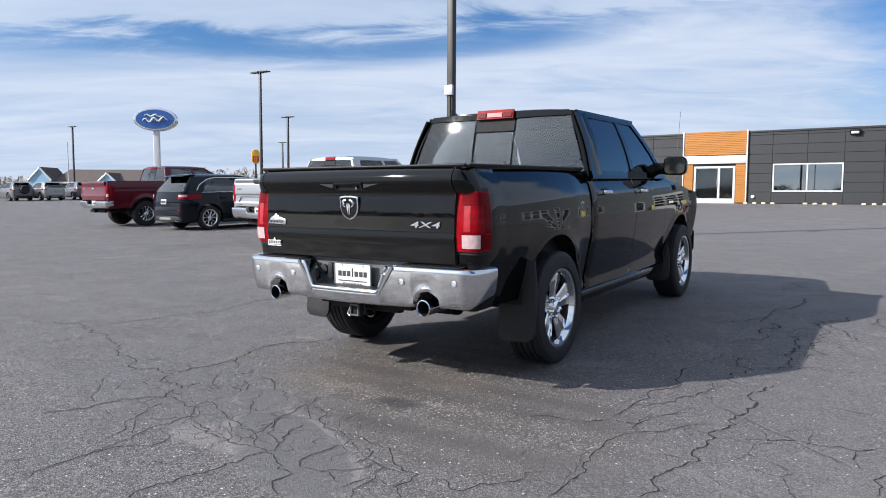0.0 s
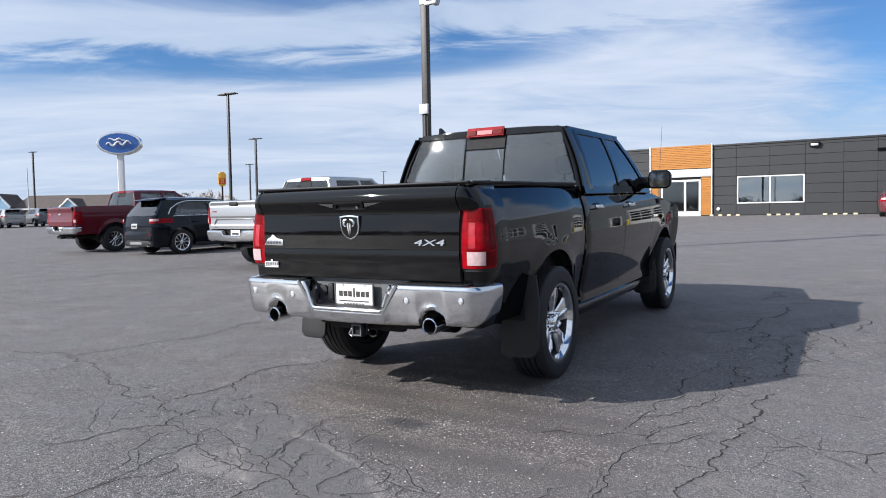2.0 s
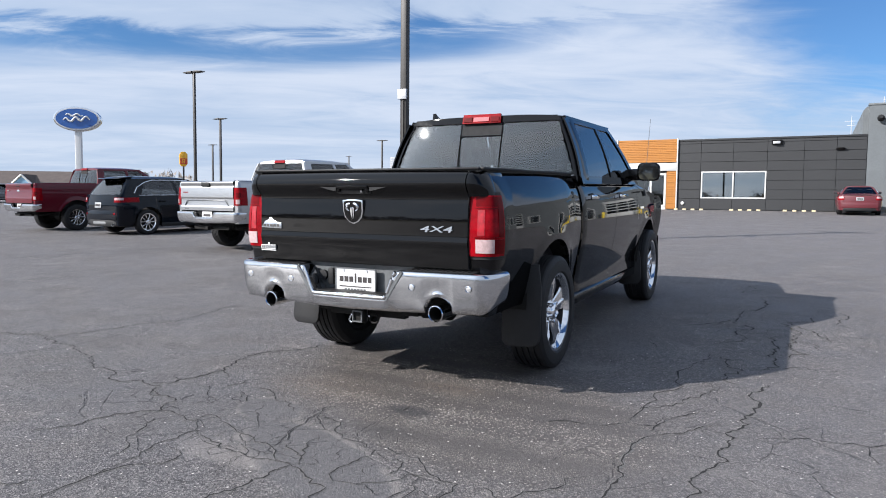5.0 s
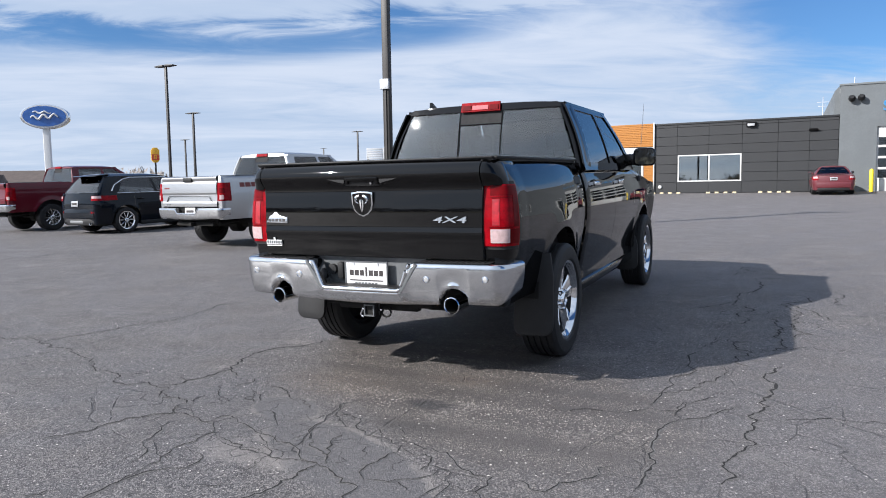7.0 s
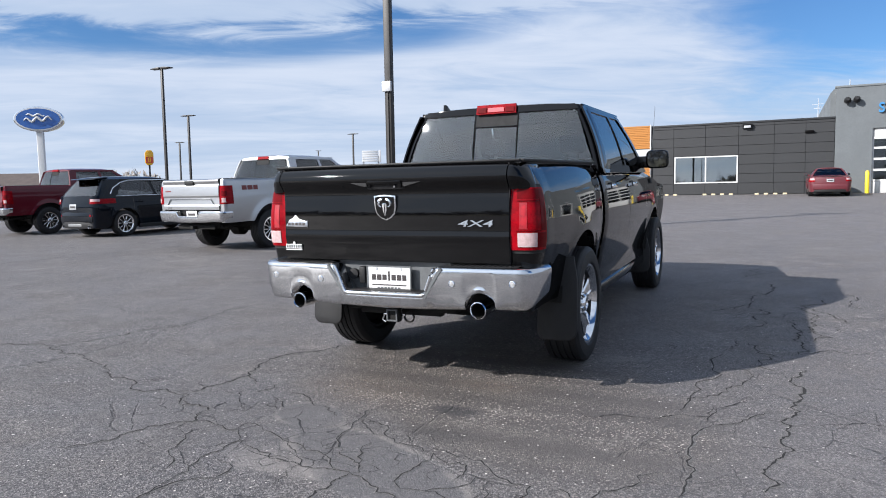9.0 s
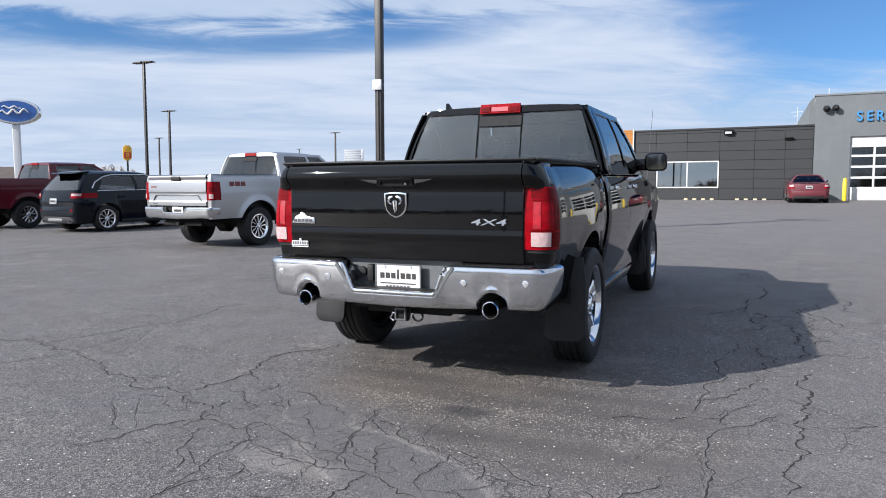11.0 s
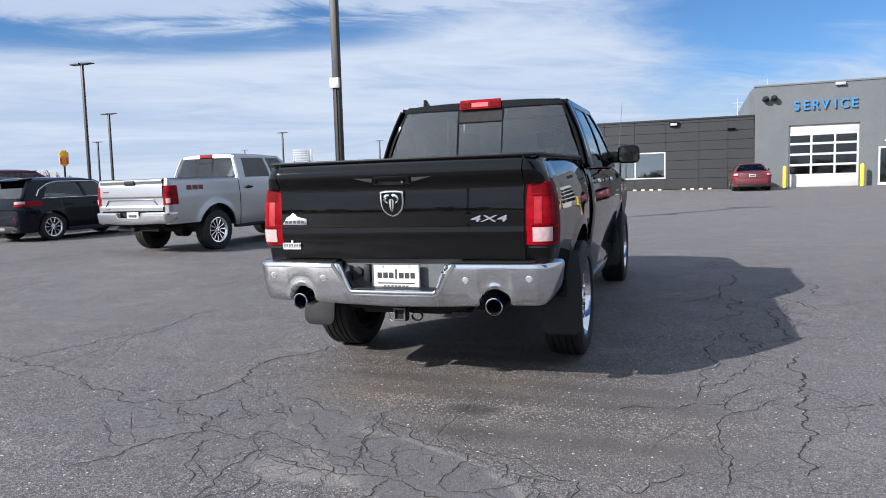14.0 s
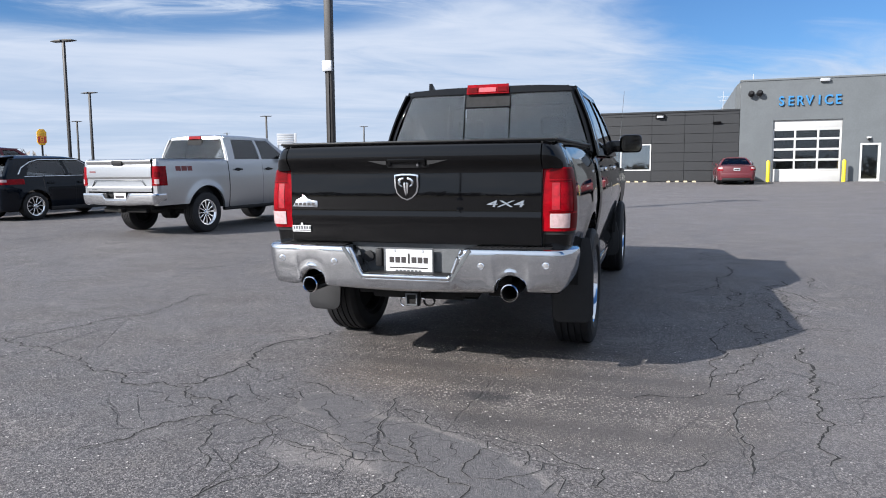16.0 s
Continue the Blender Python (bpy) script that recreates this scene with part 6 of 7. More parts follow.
    for x, in_z in ((-0.845, 0.735), (-0.47, 0.725), (0.47, 0.725), (0.845, 0.735)):
        y = plan(x * 0.80 / 0.878)[1]
        part("parking_sensor", moved(lathe([(0.0, 0.022), (-0.006, 0.021), (-0.008, 0.017), (-0.005, 0.015), (-0.006, 0.0)], 18, "y"), pose(x, y + 0.004, in_z, 0, 0, -8 * x)), "bright_chrome", bp)
    # tailpipes
    for s in (1, -1):
        tp = part("tailpipe", moved(lathe([(0.0, 0.043), (-0.006, 0.047), (0.0, 0.052), (0.02, 0.051), (0.30, 0.046), (0.55, 0.035)], 28, "y"), pose(s * 0.64, -0.015, 0.575)), "bright_chrome", root, "chrome tailpipe tip")
        part("pipe_bore", moved(lathe([(0.0, 0.043), (0.28, 0.041), (0.28, 0.0)], 24, "y"), pose(s * 0.64, -0.013, 0.575)), "under", tp)
        part("exhaust_pipe", tube([(s * 0.64, 0.3, 0.565), (s * 0.66, 0.7, 0.57), (s * 0.52, 1.0, 0.55), (s * 0.3, 2.0, 0.5)], 0.032, 10), "under", tp)
    hitch = part("tow_hitch", merge(box(-0.30, 0.30, 0.20, 0.26, 0.475, 0.545, 0.01), box(-0.40, -0.28, 0.20, 0.30, 0.50, 0.62, 0.01), box(0.28, 0.40, 0.20, 0.30, 0.50, 0.62, 0.01), box(-0.045, 0.045, 0.10, 0.14, 0.445, 0.535, 0.006)), "under", root, "black tow hitch")
    part("receiver", merge(box(-0.038, 0.038, 0.085, 0.16, 0.520, 0.528), box(-0.038, 0.038, 0.085, 0.16, 0.452, 0.460), box(-0.038, -0.030, 0.085, 0.16, 0.460, 0.520), box(0.030, 0.038, 0.085, 0.16, 0.460, 0.520)), "pocket", hitch, "steel hitch receiver")
    part("hitch_pin", merge(tube([(-0.075, 0.13, 0.49), (0.075, 0.13, 0.49)], 0.008, 8), tube([(-0.075, 0.13, 0.49), (-0.085, 0.12, 0.455), (-0.06, 0.115, 0.44)], 0.006, 6)), "bright_chrome", hitch)
    part("safety_chain_loop", tube([(0.10 + 0.035 * math.cos(i * math.pi / 6), 0.14, 0.475 + 0.03 * math.sin(i * math.pi / 6)) for i in range(13)], 0.007, 6), "under", hitch)
    part("rear_crossmember", merge(box(-0.60, 0.60, 0.28, 0.40, 0.56, 0.64, 0.02), moved(lathe([(-0.28, 0.0), (-0.28, 0.34), (-0.1, 0.36), (0.0, 0.36), (0.0, 0.0)], 32, "z"), pose(0, 0.78, 0.72))), "under", root)
    # mud flaps
    for s in (1, -1):
        for y, x0, x1, z0, z1, name in ((0.74, 0.775, 1.045, 0.255, 0.82, "rear_mud_flap"), (4.28, 0.73, 0.985, 0.24, 0.62, "front_mud_flap")):
            w, h = (x1 - x0) / 2, z1 - z0
            shape = [(-w * 0.85, h * 0.5), (w * 0.80, h * 0.5), (w * 0.98, h * 0.2), (w, -h * 0.30)] + [(w - 0.07 + 0.07 * math.cos(i * 0.26), -h / 2 + 0.07 - 0.07 * math.sin(i * 0.26)) for i in range(7)] + [(-w + 0.06 - 0.06 * math.sin(i * 0.26), -h / 2 + 0.06 - 0.06 * math.cos(i * 0.26)) for i in range(7)] + [(-w, -h * 0.1)]
            part(name, moved(prism([(s * a, c) for a, c in shape][::s], -0.012, 0.016, "y", 0.008), pose(s * (x0 + x1) / 2, y, (z0 + z1) / 2, -8, 0, s * 5)), "plastic", root, "black moulded mud flap")
    # wheels
    for y in (1.25, 4.80):
        for s in (1, -1):
            wheel(root, s * 0.88, y, 0.418, 0.418, 0.275, s, 0.283, 5, "split", ("rubber", "polished_alloy"))
    # brake lamp, roof aerial
    bl = part("brake_lamp", quad(cab.rear_face(0.022, 0.0), [(-0.185, 1.905), (0.185, 1.905), (0.182, 1.985), (-0.182, 1.985)], 8, 4, 0.02), "red_lens", root, "red high brake lamp with clear middle")
    part("cargo_lens", quad(cab.rear_face(0.047, 0.0), [(-0.075, 1.925), (0.075, 1.925), (0.075, 1.962), (-0.075, 1.962)], 6, 2, 0.004), "pink_lens", bl)
    part("cargo_lens", quad(cab.rear_face(0.047, 0.0), [(-0.172, 1.922), (-0.09, 1.922), (-0.09, 1.965), (-0.170, 1.965)], 6, 2, 0.004), "dark_red_lens", bl)
    part("cargo_lens", quad(cab.rear_face(0.047, 0.0), [(0.09, 1.922), (0.172, 1.922), (0.170, 1.965), (0.09, 1.965)], 6, 2, 0.004), "dark_red_lens", bl)
    part("shark_fin_aerial", prism([(0.0, 0.0), (0.17, 0.0), (0.06, 0.055), (0.015, 0.075)], -0.018, 0.018, "x", 0.008), "black_paint", root, place=pose(-0.58, 2.26, 1.965))
    aerial = part("mast_aerial", tube([(0, 0, 0), (0.06, -0.04, 0.84)], [0.004, 0.002], 6), "pocket", root, "thin black mast aerial", place=pose(AERIAL[0], AERIAL[1], AERIAL[2]))
    part("aerial_foot", lathe([(-0.03, 0.0), (-0.03, 0.022), (0.0, 0.018), (0.03, 0.008), (0.04, 0.0)], 12, "z"), "plastic", aerial)
    # soft bed cover
    cover = [[(x, y, 1.452 + 0.010 * (1 - (x / 0.87) ** 4) * (1 - ((y - 1.02) / 0.95) ** 6) + 0.003 * math.sin(y * 9)) for x in np.linspace(-0.87, 0.87, 15)] for y in np.linspace(0.12, 1.965, 24)]
    tc = part("bed_cover", sheet(cover, 0.02), "vinyl", root, "black soft vinyl bed cover")
    part("cover_edge", merge(moved(box(-0.87, 0.87, 0.0, 0.045, 0.0, 0.015, 0.006, 3), pose(0, 0.105, 1.446)), box(-0.895, -0.86, 0.13, 1.95, 1.444, 1.462, 0.008), box(0.86, 0.895, 0.13, 1.95, 1.444, 1.462, 0.008)), "vinyl", tc)
    # model letters low on the front door, as a plain bar
    for s in (1, -1):
        p = sh.at(3.95, 1.13)
        part("door_badge", box(*sorted((s * (p.x - 0.01), s * (p.x + 0.006))), 4.22, 4.40, 1.10, 1.125), "bright_chrome", root, "small chrome bar badge")
    return root


black_pickup()


# ---- the other pickups ----
def other_pickup(place, paint, label, silver):
    root = thing("pickup_truck", place, label, "pickup truck", "parked vehicles")
    sh = Shape(half=0.99, length=5.85, start=0.10, tail=(0.20, 0.15), square=0.5, nose=(0.40, 0.22), rear_sill=0.60, sill=0.47,
               inset=[(0.40, 0.07), (0.55, 0.035), (0.75, 0.010), (0.95, 0.0), (1.1, 0.002), (1.2, 0.012), (1.32, 0.022), (1.40, 0.035), (1.44, 0.06), (1.47, 0.10)],
               top=[(0, 1.46), (1.98, 1.46), (2.02, 1.42), (4.1, 1.40), (4.4, 1.36), (5.0, 1.30), (5.5, 1.24), (5.85, 1.12)], axles=(1.33, 5.0), wheel_z=0.41, arch=0.53, flare=0.035)
    cab = Cabin(1.42, 1.915, 0.93, 0.72, (2.02, 2.16), (4.50, 3.74), 0.065, 0.02)
    pickup(root, paint, sh, cab, dict(bed_end=2.02, door_split=3.12, door_end=4.18, handle_z=1.24, handle="plastic", mirror="plastic" if silver else paint, rocker="plastic"))
    if silver:
        prof = [(0.86, 0.075), (0.93, 0.072), (0.96, 0.085), (1.10, 0.090), (1.13, 0.075), (1.33, 0.085), (1.36, 0.100), (1.425, 0.080), (1.45, 0.088), (1.465, 0.15)]
    else:
        prof = [(0.86, 0.075), (1.0, 0.070), (1.04, 0.08), (1.28, 0.095), (1.32, 0.085), (1.40, 0.065), (1.44, 0.075), (1.46, 0.15)]
    gt = tailgate(root, paint, prof, 0.832)
    part("gate_handle", box(-0.13, 0.13, 0.055, 0.10, 1.35, 1.44, 0.012), "plastic", gt)
    part("badge", moved(prism(oval(0.085, 0.035, 24), -0.01, 0.0, "y", 0.003), pose(0, 0.078, 1.225)), "sign_blue" if silver else "bright_chrome", gt, "small oval badge")
    part("gate_bar", box(-0.74, -0.58, 0.068, 0.082, 1.22, 1.245), "dark_red_ink" if silver else "bright_chrome", gt)
    if silver:
        part("gate_crease", merge(tube([(-0.70, 0.078, 0.95), (-0.60, 0.066, 1.07), (0.60, 0.066, 1.07), (0.70, 0.078, 0.95)], 0.010, 6)), "grey_paint", gt)
        part("gate_bar", box(-0.70, -0.56, 0.066, 0.078, 0.885, 0.905), "pocket", gt)
    for s in (1, -1):
        z0, z1 = (0.97, 1.33) if silver else (0.94, 1.32)
        tl = part("tail_light", sh.panel(sh.start, 0.30, s, z0, z1, 8, 0.016, 0.0, 0.016, 0.02), "red_lens", root, "red tail light")
        part("reversing_lens", sh.panel(sh.start + 0.02, 0.20, s, z0 + 0.03, z0 + 0.12, 3, 0.021, 0.0, 0.004, 0.02), "clear_lens", tl)
        part("lower_lens", sh.panel(sh.start + 0.02, 0.22, s, z0 + 0.16, z0 + 0.26, 3, 0.021, 0.0, 0.004, 0.02), "dark_red_lens", tl)
        if silver:
            pos = 0.55
            for wd in (0.13, 0.14, 0.12):
                part("decal_bar", sh.panel(pos, pos + wd, s, 1.235, 1.325, 2, 0.0025, 0.0, 0.002), "dark_red_ink", root, "dark bar decal")
                pos += wd + 0.02
    k = dict(half=1.0, y=0.03, z0=0.615, z1=0.83, dip=0.72, pipe=9, pipe_z=0)
    bp, plan = bumper(root, k)
    part("plate_pocket", merge(box(-0.38, 0.38, 0.13, 0.16, 0.62, 0.86), box(-0.30, 0.30, 0.02, 0.15, 0.62, 0.66, 0.006)), "plastic", bp)
    part("licence_plate", box(-0.155, 0.155, 0.085, 0.092, 0.68, 0.835, 0.004), "plate_white", bp, "white dealer plate")
    part("plate_bar", box(-0.11, 0.11, 0.081, 0.086, 0.735, 0.785), "ink", bp)
    part("tow_socket", moved(lathe([(0.0, 0.07), (-0.03, 0.07), (-0.035, 0.0)], 20, "y"), pose(-0.30, 0.03, 0.76)), "plastic", bp)
    part("tow_hitch", merge(box(-0.55, 0.55, 0.18, 0.25, 0.46, 0.54, 0.01), box(-0.04, 0.04, 0.06, 0.18, 0.46, 0.53, 0.006)), "under", root)
    part("rear_crossmember", merge(box(-0.60, 0.60, 0.26, 0.40, 0.50, 0.62, 0.02), moved(lathe([(-0.25, 0.0), (-0.25, 0.34), (-0.1, 0.36), (0.0, 0.36), (0.0, 0.0)], 28, "z"), pose(0, 0.80, 0.72))), "under", root)
    part("exhaust_pipe", tube([(0.62, 0.30, 0.50), (0.62, 0.8, 0.55), (0.45, 1.8, 0.5)], 0.035, 10), "under", root)
    bl = part("brake_lamp", quad(cab.rear_face(0.02, 0.0), [(-0.17, 1.885), (0.17, 1.885), (0.165, 1.945), (-0.165, 1.945)], 8, 3, 0.02), "red_lens", root, "red high brake lamp")
    for y in (1.33, 5.0):
        for s in (1, -1):
            wheel(root, s * 0.86, y, 0.402, 0.402, 0.275, s, 0.245, 6, "multi", ("rubber", "polished_alloy"))
    return root


other_pickup(LOT @ pose(-8.50, 6.70, 0, 0, 0, -5.5), "silver_paint", "silver crew cab pickup with chrome bumper and dark decal bars", True)
other_pickup(LOT @ pose(-18.80, 8.95, 0, 0, 0, -7), "maroon_paint", "dark maroon crew cab pickup with chrome bumper", False)


# ---- cars ----
def car(root, paint, sh, cab, k):
    """A closed car: skin, caps, cabin, lights, wheels."""
    belt = cab.belt
    y1, y2, y3 = k["cuts"]
    for s in (1, -1):
        part("rear_wing", sh.panel(sh.start, y1 - 0.003, s, rows=16), paint, root)
        d1 = part("rear_door", sh.panel(y1 + 0.003, y2 - 0.003, s, rows=14), paint, root)
        d2 = part("front_door", sh.panel(y2 + 0.003, y3 - 0.003, s, rows=14), paint, root)
        part("front_wing", sh.panel(y3 + 0.003, sh.length, s, rows=14), paint, root)
        door_handle(d1, sh, s, y1 + 0.18, belt - 0.14, paint)
        door_handle(d2, sh, s, y2 + 0.18, belt - 0.14, paint)
        part("sill_cladding", moved(box(-0.035, 0.035, sh.axles[0] + sh.arch, sh.axles[1] - sh.arch, sh.sill - 0.06, sh.sill + 0.05, 0.02), Matrix.Translation((s * (sh.half - 0.06), 0, 0))), "plastic", root)
        zb, zt = belt + 0.03, cab.roof - 0.035
        shapes = k["windows"]
        for name, (b0, b1, t1, t0) in shapes:
            p = part("window_pane", quad(cab.side(s, -0.004), [(b0, zb), (b1, zb), (t1, zt), (t0, zt)], 8, 8, 0.006, 0.3), "tint", d1 if name == "rear" else d2, "dark side window")
            p.visible_shadow = False
        (a0, a1, a2, a3), (c0, c1, c2, c3) = shapes[0][1], shapes[-1][1]
        part("window_surround", merge(quad(cab.side(s, 0.004), [(a0 - 0.30, belt - 0.02), (c1 + 0.12, belt - 0.02), (c1, zb), (a0, zb)], 16, 2, 0.012),
                                      quad(cab.side(s, 0.004), [(a3, zt), (c2, zt), (c2 - 0.05, cab.roof + 0.01), (a3, cab.roof + 0.01)], 16, 2, 0.012)), paint, root)
        part("window_trim", merge(tube([cab.side(s, 0.008)(a0 - 0.02, zb), cab.side(s, 0.008)(c1, zb)], 0.009, 6), tube([cab.side(s, 0.012)(a0 - 0.16, zb + 0.06), cab.side(s, 0.012)(a0 - 0.04, zb + 0.22), cab.side(s, 0.012)(a3 - 0.05, zt - 0.06), cab.side(s, 0.012)(a3 + 0.22, zt), cab.side(s, 0.010)(c2, zt), cab.side(s, 0.010)(c1, zb)], 0.014, 6)), k.get("trim", "chrome"), root)
        part("rear_pillar", merge(quad(cab.side(s, 0.003), [(a0 - 0.45 if k["hatch"] else a0 - 0.30, belt - 0.02), (a0, belt - 0.02), (a3, cab.roof), (cab.rear[1] + 0.12, cab.roof)], 6, 8, 0.012), cab.corner(s, 0.25, 0.09, False, 0.004)), paint, root)
        part("middle_pillar", quad(cab.side(s, 0.002), [(a1 - 0.01, zb), (c0 + 0.01, zb), (c3 + 0.01, zt), (a2 - 0.01, zt)], 2, 6, 0.012), "plastic", root)
        part("front_pillar", merge(cab.corner(s, 0.16, 0.12, True, 0.004), quad(cab.side(s, 0.003), [(c1, belt - 0.02), (c1 + 0.16, belt - 0.02), (cab.front[1] - 0.10, cab.roof), (c2, zt)], 3, 8, 0.012)), paint, root)
        mirror(root, s, cab.half(belt + 0.05), c1 - 0.02, belt + 0.08, 0.17, 0.13, paint)
        for c in sh.axles:
            part("wheel_well", sheet([[(s * x, c + sh.arch * 1.02 * math.cos(math.pi * i / 20), sh.wheel_z + sh.arch * 1.02 * math.sin(math.pi * i / 20)) for i in range(1, 20)] for x in (sh.half - 0.05, sh.half - 0.35)], 0.01), "under", root)
        z0, z1, a_end = k["light"]
        tl = part("tail_light", sh.panel(sh.start, a_end, s, z0, z1, 6, 0.012, 0.0, 0.012, 0.02), "red_lens", root, "red tail light")
        part("reversing_lens", sh.panel(sh.start + 0.01, sh.start + 0.26, s, z0 + (z1 - z0) * 0.45, z0 + (z1 - z0) * 0.95, 3, 0.017, 0.0, 0.004, 0.02), "clear_lens", tl)
        part("headlight", sh.panel(sh.length - 0.42, sh.length - 0.06, s, sh.high(sh.length - 0.2) - 0.20, sh.high(sh.length - 0.2) - 0.05, 4, 0.01, 0.0, 0.01, 0.03), "white_lens", root, "clear headlight")
    # tail and nose
    for a, end in ((sh.start, -1), (sh.length, 1)):
        rows = []
        lo, hi = sh.sill - 0.02, sh.high(sh.plan(a)[1])
        for j in range(17):
            z = lo + (hi - lo) * j / 16
            e = sh.at(a if end < 0 else sh.length - 0.001, max(z, sh.sill))
            rows.append([(e.x * x, e.y + end * 0.06 * (1 - x * x), z) for x in np.linspace(-1, 1, 15)])
        part("tail_panel" if end < 0 else "nose_panel", sheet(rows, 0.01), paint, root)
    part("roof", cab.roof_sheet(), paint, root)
    spans = [("bonnet", cab.front[0] - 0.15, sh.length - 0.01)]
    if not k["hatch"]:
        spans.append(("boot_lid", sh.start + 0.02, cab.rear[0] + 0.15))
    for name, ya, yb in spans:
        rows = []
        for y in np.linspace(ya, yb, 14):
            y = float(y)
            e = sh.at(min(max(y, sh.start + 0.01), sh.length - 0.005), sh.high(y))
            rows.append([(e.x * x, y, e.z - 0.004 + 0.05 * (1 - abs(x) ** 2.5)) for x in np.linspace(-1, 1, 13)])
        part(name, sheet(rows, 0.012), paint, root)
    zb, zt = belt + 0.01, cab.roof - 0.02
    p = part("rear_window", quad(cab.rear_face(-0.002), [(-cab.half(zb) + 0.09, zb), (cab.half(zb) - 0.09, zb), (cab.hh - 0.08, zt), (-cab.hh + 0.08, zt)], 10, 8, 0.006), k.get("rear_glass", "rear_tint"), root, "dark rear window")
    p.visible_shadow = False
    p = part("windscreen", quad(cab.front_face(-0.002), [(-cab.half(zb) + 0.12, zb), (cab.half(zb) - 0.12, zb), (cab.hh - 0.12, zt), (-cab.hh + 0.12, zt)], 10, 8, 0.006), "clear", root, "clear windscreen")
    p.visible_shadow = False
    part("rear_bumper", merge(prism([(-sh.half + 0.08, sh.start + 0.18), (-sh.half + 0.2, sh.start + 0.0), (-0.3, sh.start - 0.07), (0.3, sh.start - 0.07), (sh.half - 0.2, sh.start + 0.0), (sh.half - 0.08, sh.start + 0.18)], k["bumper"][0], k["bumper"][1], "z", 0.04, 3)), k.get("bumper_mat", paint), root)
    part("lower_bumper", prism([(-sh.half + 0.10, sh.start + 0.24), (-sh.half + 0.24, sh.start + 0.03), (-0.3, sh.start - 0.055), (0.3, sh.start - 0.055), (sh.half - 0.24, sh.start + 0.03), (sh.half - 0.10, sh.start + 0.24)], sh.sill - 0.02, k["bumper"][0] + 0.02, "z", 0.02, 2), "plastic", root, "black lower bumper cladding")
    part("licence_plate", moved(box(-0.155, 0.155, -0.012, 0.0, -0.075, 0.075, 0.004), pose(0, sh.start - 0.060, k["plate"], -6, 0, 0)), "plate_shaded", root, "pale dealer plate")
    part("plate_bar", moved(box(-0.11, 0.11, -0.016, -0.0125, -0.025, 0.025), pose(0, sh.start - 0.068, k["plate"])), "ink", root)
    part("grille", box(-0.45, 0.45, sh.length + 0.02, sh.length + 0.08, 0.55, 0.70, 0.02), "plastic", root)
    part("underbody", box(-sh.half + 0.2, sh.half - 0.2, sh.start + 0.2, sh.length - 0.3, sh.sill - 0.04, sh.sill + 0.12), "under", root)
    part("floor_pan", box(-sh.half + 0.1, sh.half - 0.1, sh.start + 0.3, y3 + 0.1, sh.sill + 0.1, sh.sill + 0.2), "seat", root)
    part("dashboard", box(-0.65, 0.65, y3 - 0.3, y3 + 0.35, belt - 0.3, belt - 0.05, 0.05), "seat", root)
    bench(root, y1 + 0.05, cab.roof - 1.07, 0.42, 3, 0.42)
    bench(root, y2 + 0.10, cab.roof - 1.07, 0.38, 2, 0.50)
    for y in sh.axles:
        for s in (1, -1):
            wheel(root, s * (sh.half - 0.125), y, sh.wheel_z, sh.wheel_z, 0.225, s, sh.wheel_z * 0.68, min(8, k["spokes"]), "multi", ("rubber", k["rim"]))
    return root


def crossover(place, paint, label, group="parked vehicles", trim="bright_chrome", rim="polished_alloy", skid="skid_grey", name="crossover_car"):
    root = thing(name, place, label, "car", group)
    sh = Shape(half=0.935, length=4.58, start=0.05, tail=(0.42, 0.26), nose=(0.6, 0.38), sill=0.27,
               inset=[(0.2, 0.10), (0.3, 0.07), (0.45, 0.035), (0.62, 0.012), (0.78, 0.0), (0.92, 0.012), (1.0, 0.030), (1.08, 0.06), (1.14, 0.09)],
               top=[(0, 1.13), (0.9, 1.13), (2.0, 1.09), (3.1, 1.05), (3.45, 1.02), (4.1, 0.92), (4.58, 0.76)], axles=(0.93, 3.64), wheel_z=0.355, arch=0.425, flare=0.03)
    cab = Cabin(1.08, 1.57, 0.865, 0.62, (0.12, 0.50), (3.48, 2.55), 0.08, 0.03)
    car(root, paint, sh, cab, dict(cuts=(1.20, 2.10, 3.15), windows=[("rear", (0.72, 1.92, 1.86, 1.02)), ("front", (1.98, 2.98, 2.40, 1.92))], hatch=True, light=(0.92, 1.05, 0.66), bumper=(0.42, 0.70), plate=0.84, spokes=5, rim=rim, trim=trim))
    part("skid_plate", prism([(-0.56, 0.12), (-0.50, 0.052), (-0.28, -0.012), (0.28, -0.012), (0.50, 0.052), (0.56, 0.12)], 0.30, 0.385, "z", 0.02, 2), skid, root, "silver lower bumper strip")
    for s in (1, -1):
        part("reflector", moved(box(-0.05, 0.05, -0.012, 0.0, -0.03, 0.03, 0.008), pose(s * 0.70, 0.055, 0.60, 0, 0, s * 22)), "red_lens", root, "small red reflector")
    part("roof_spoiler", prism([(0.30, 1.575), (0.62, 1.60), (0.75, 1.648), (0.34, 1.60)], -0.56, 0.56, "x", 0.008), paint, root)
    for s in (1, -1):
        part("tailpipe", moved(lathe([(0.0, 0.04), (-0.004, 0.045), (0.1, 0.045)], 16, "y"), pose(s * 0.60, 0.03, 0.30)), "bright_chrome", root)
    return root


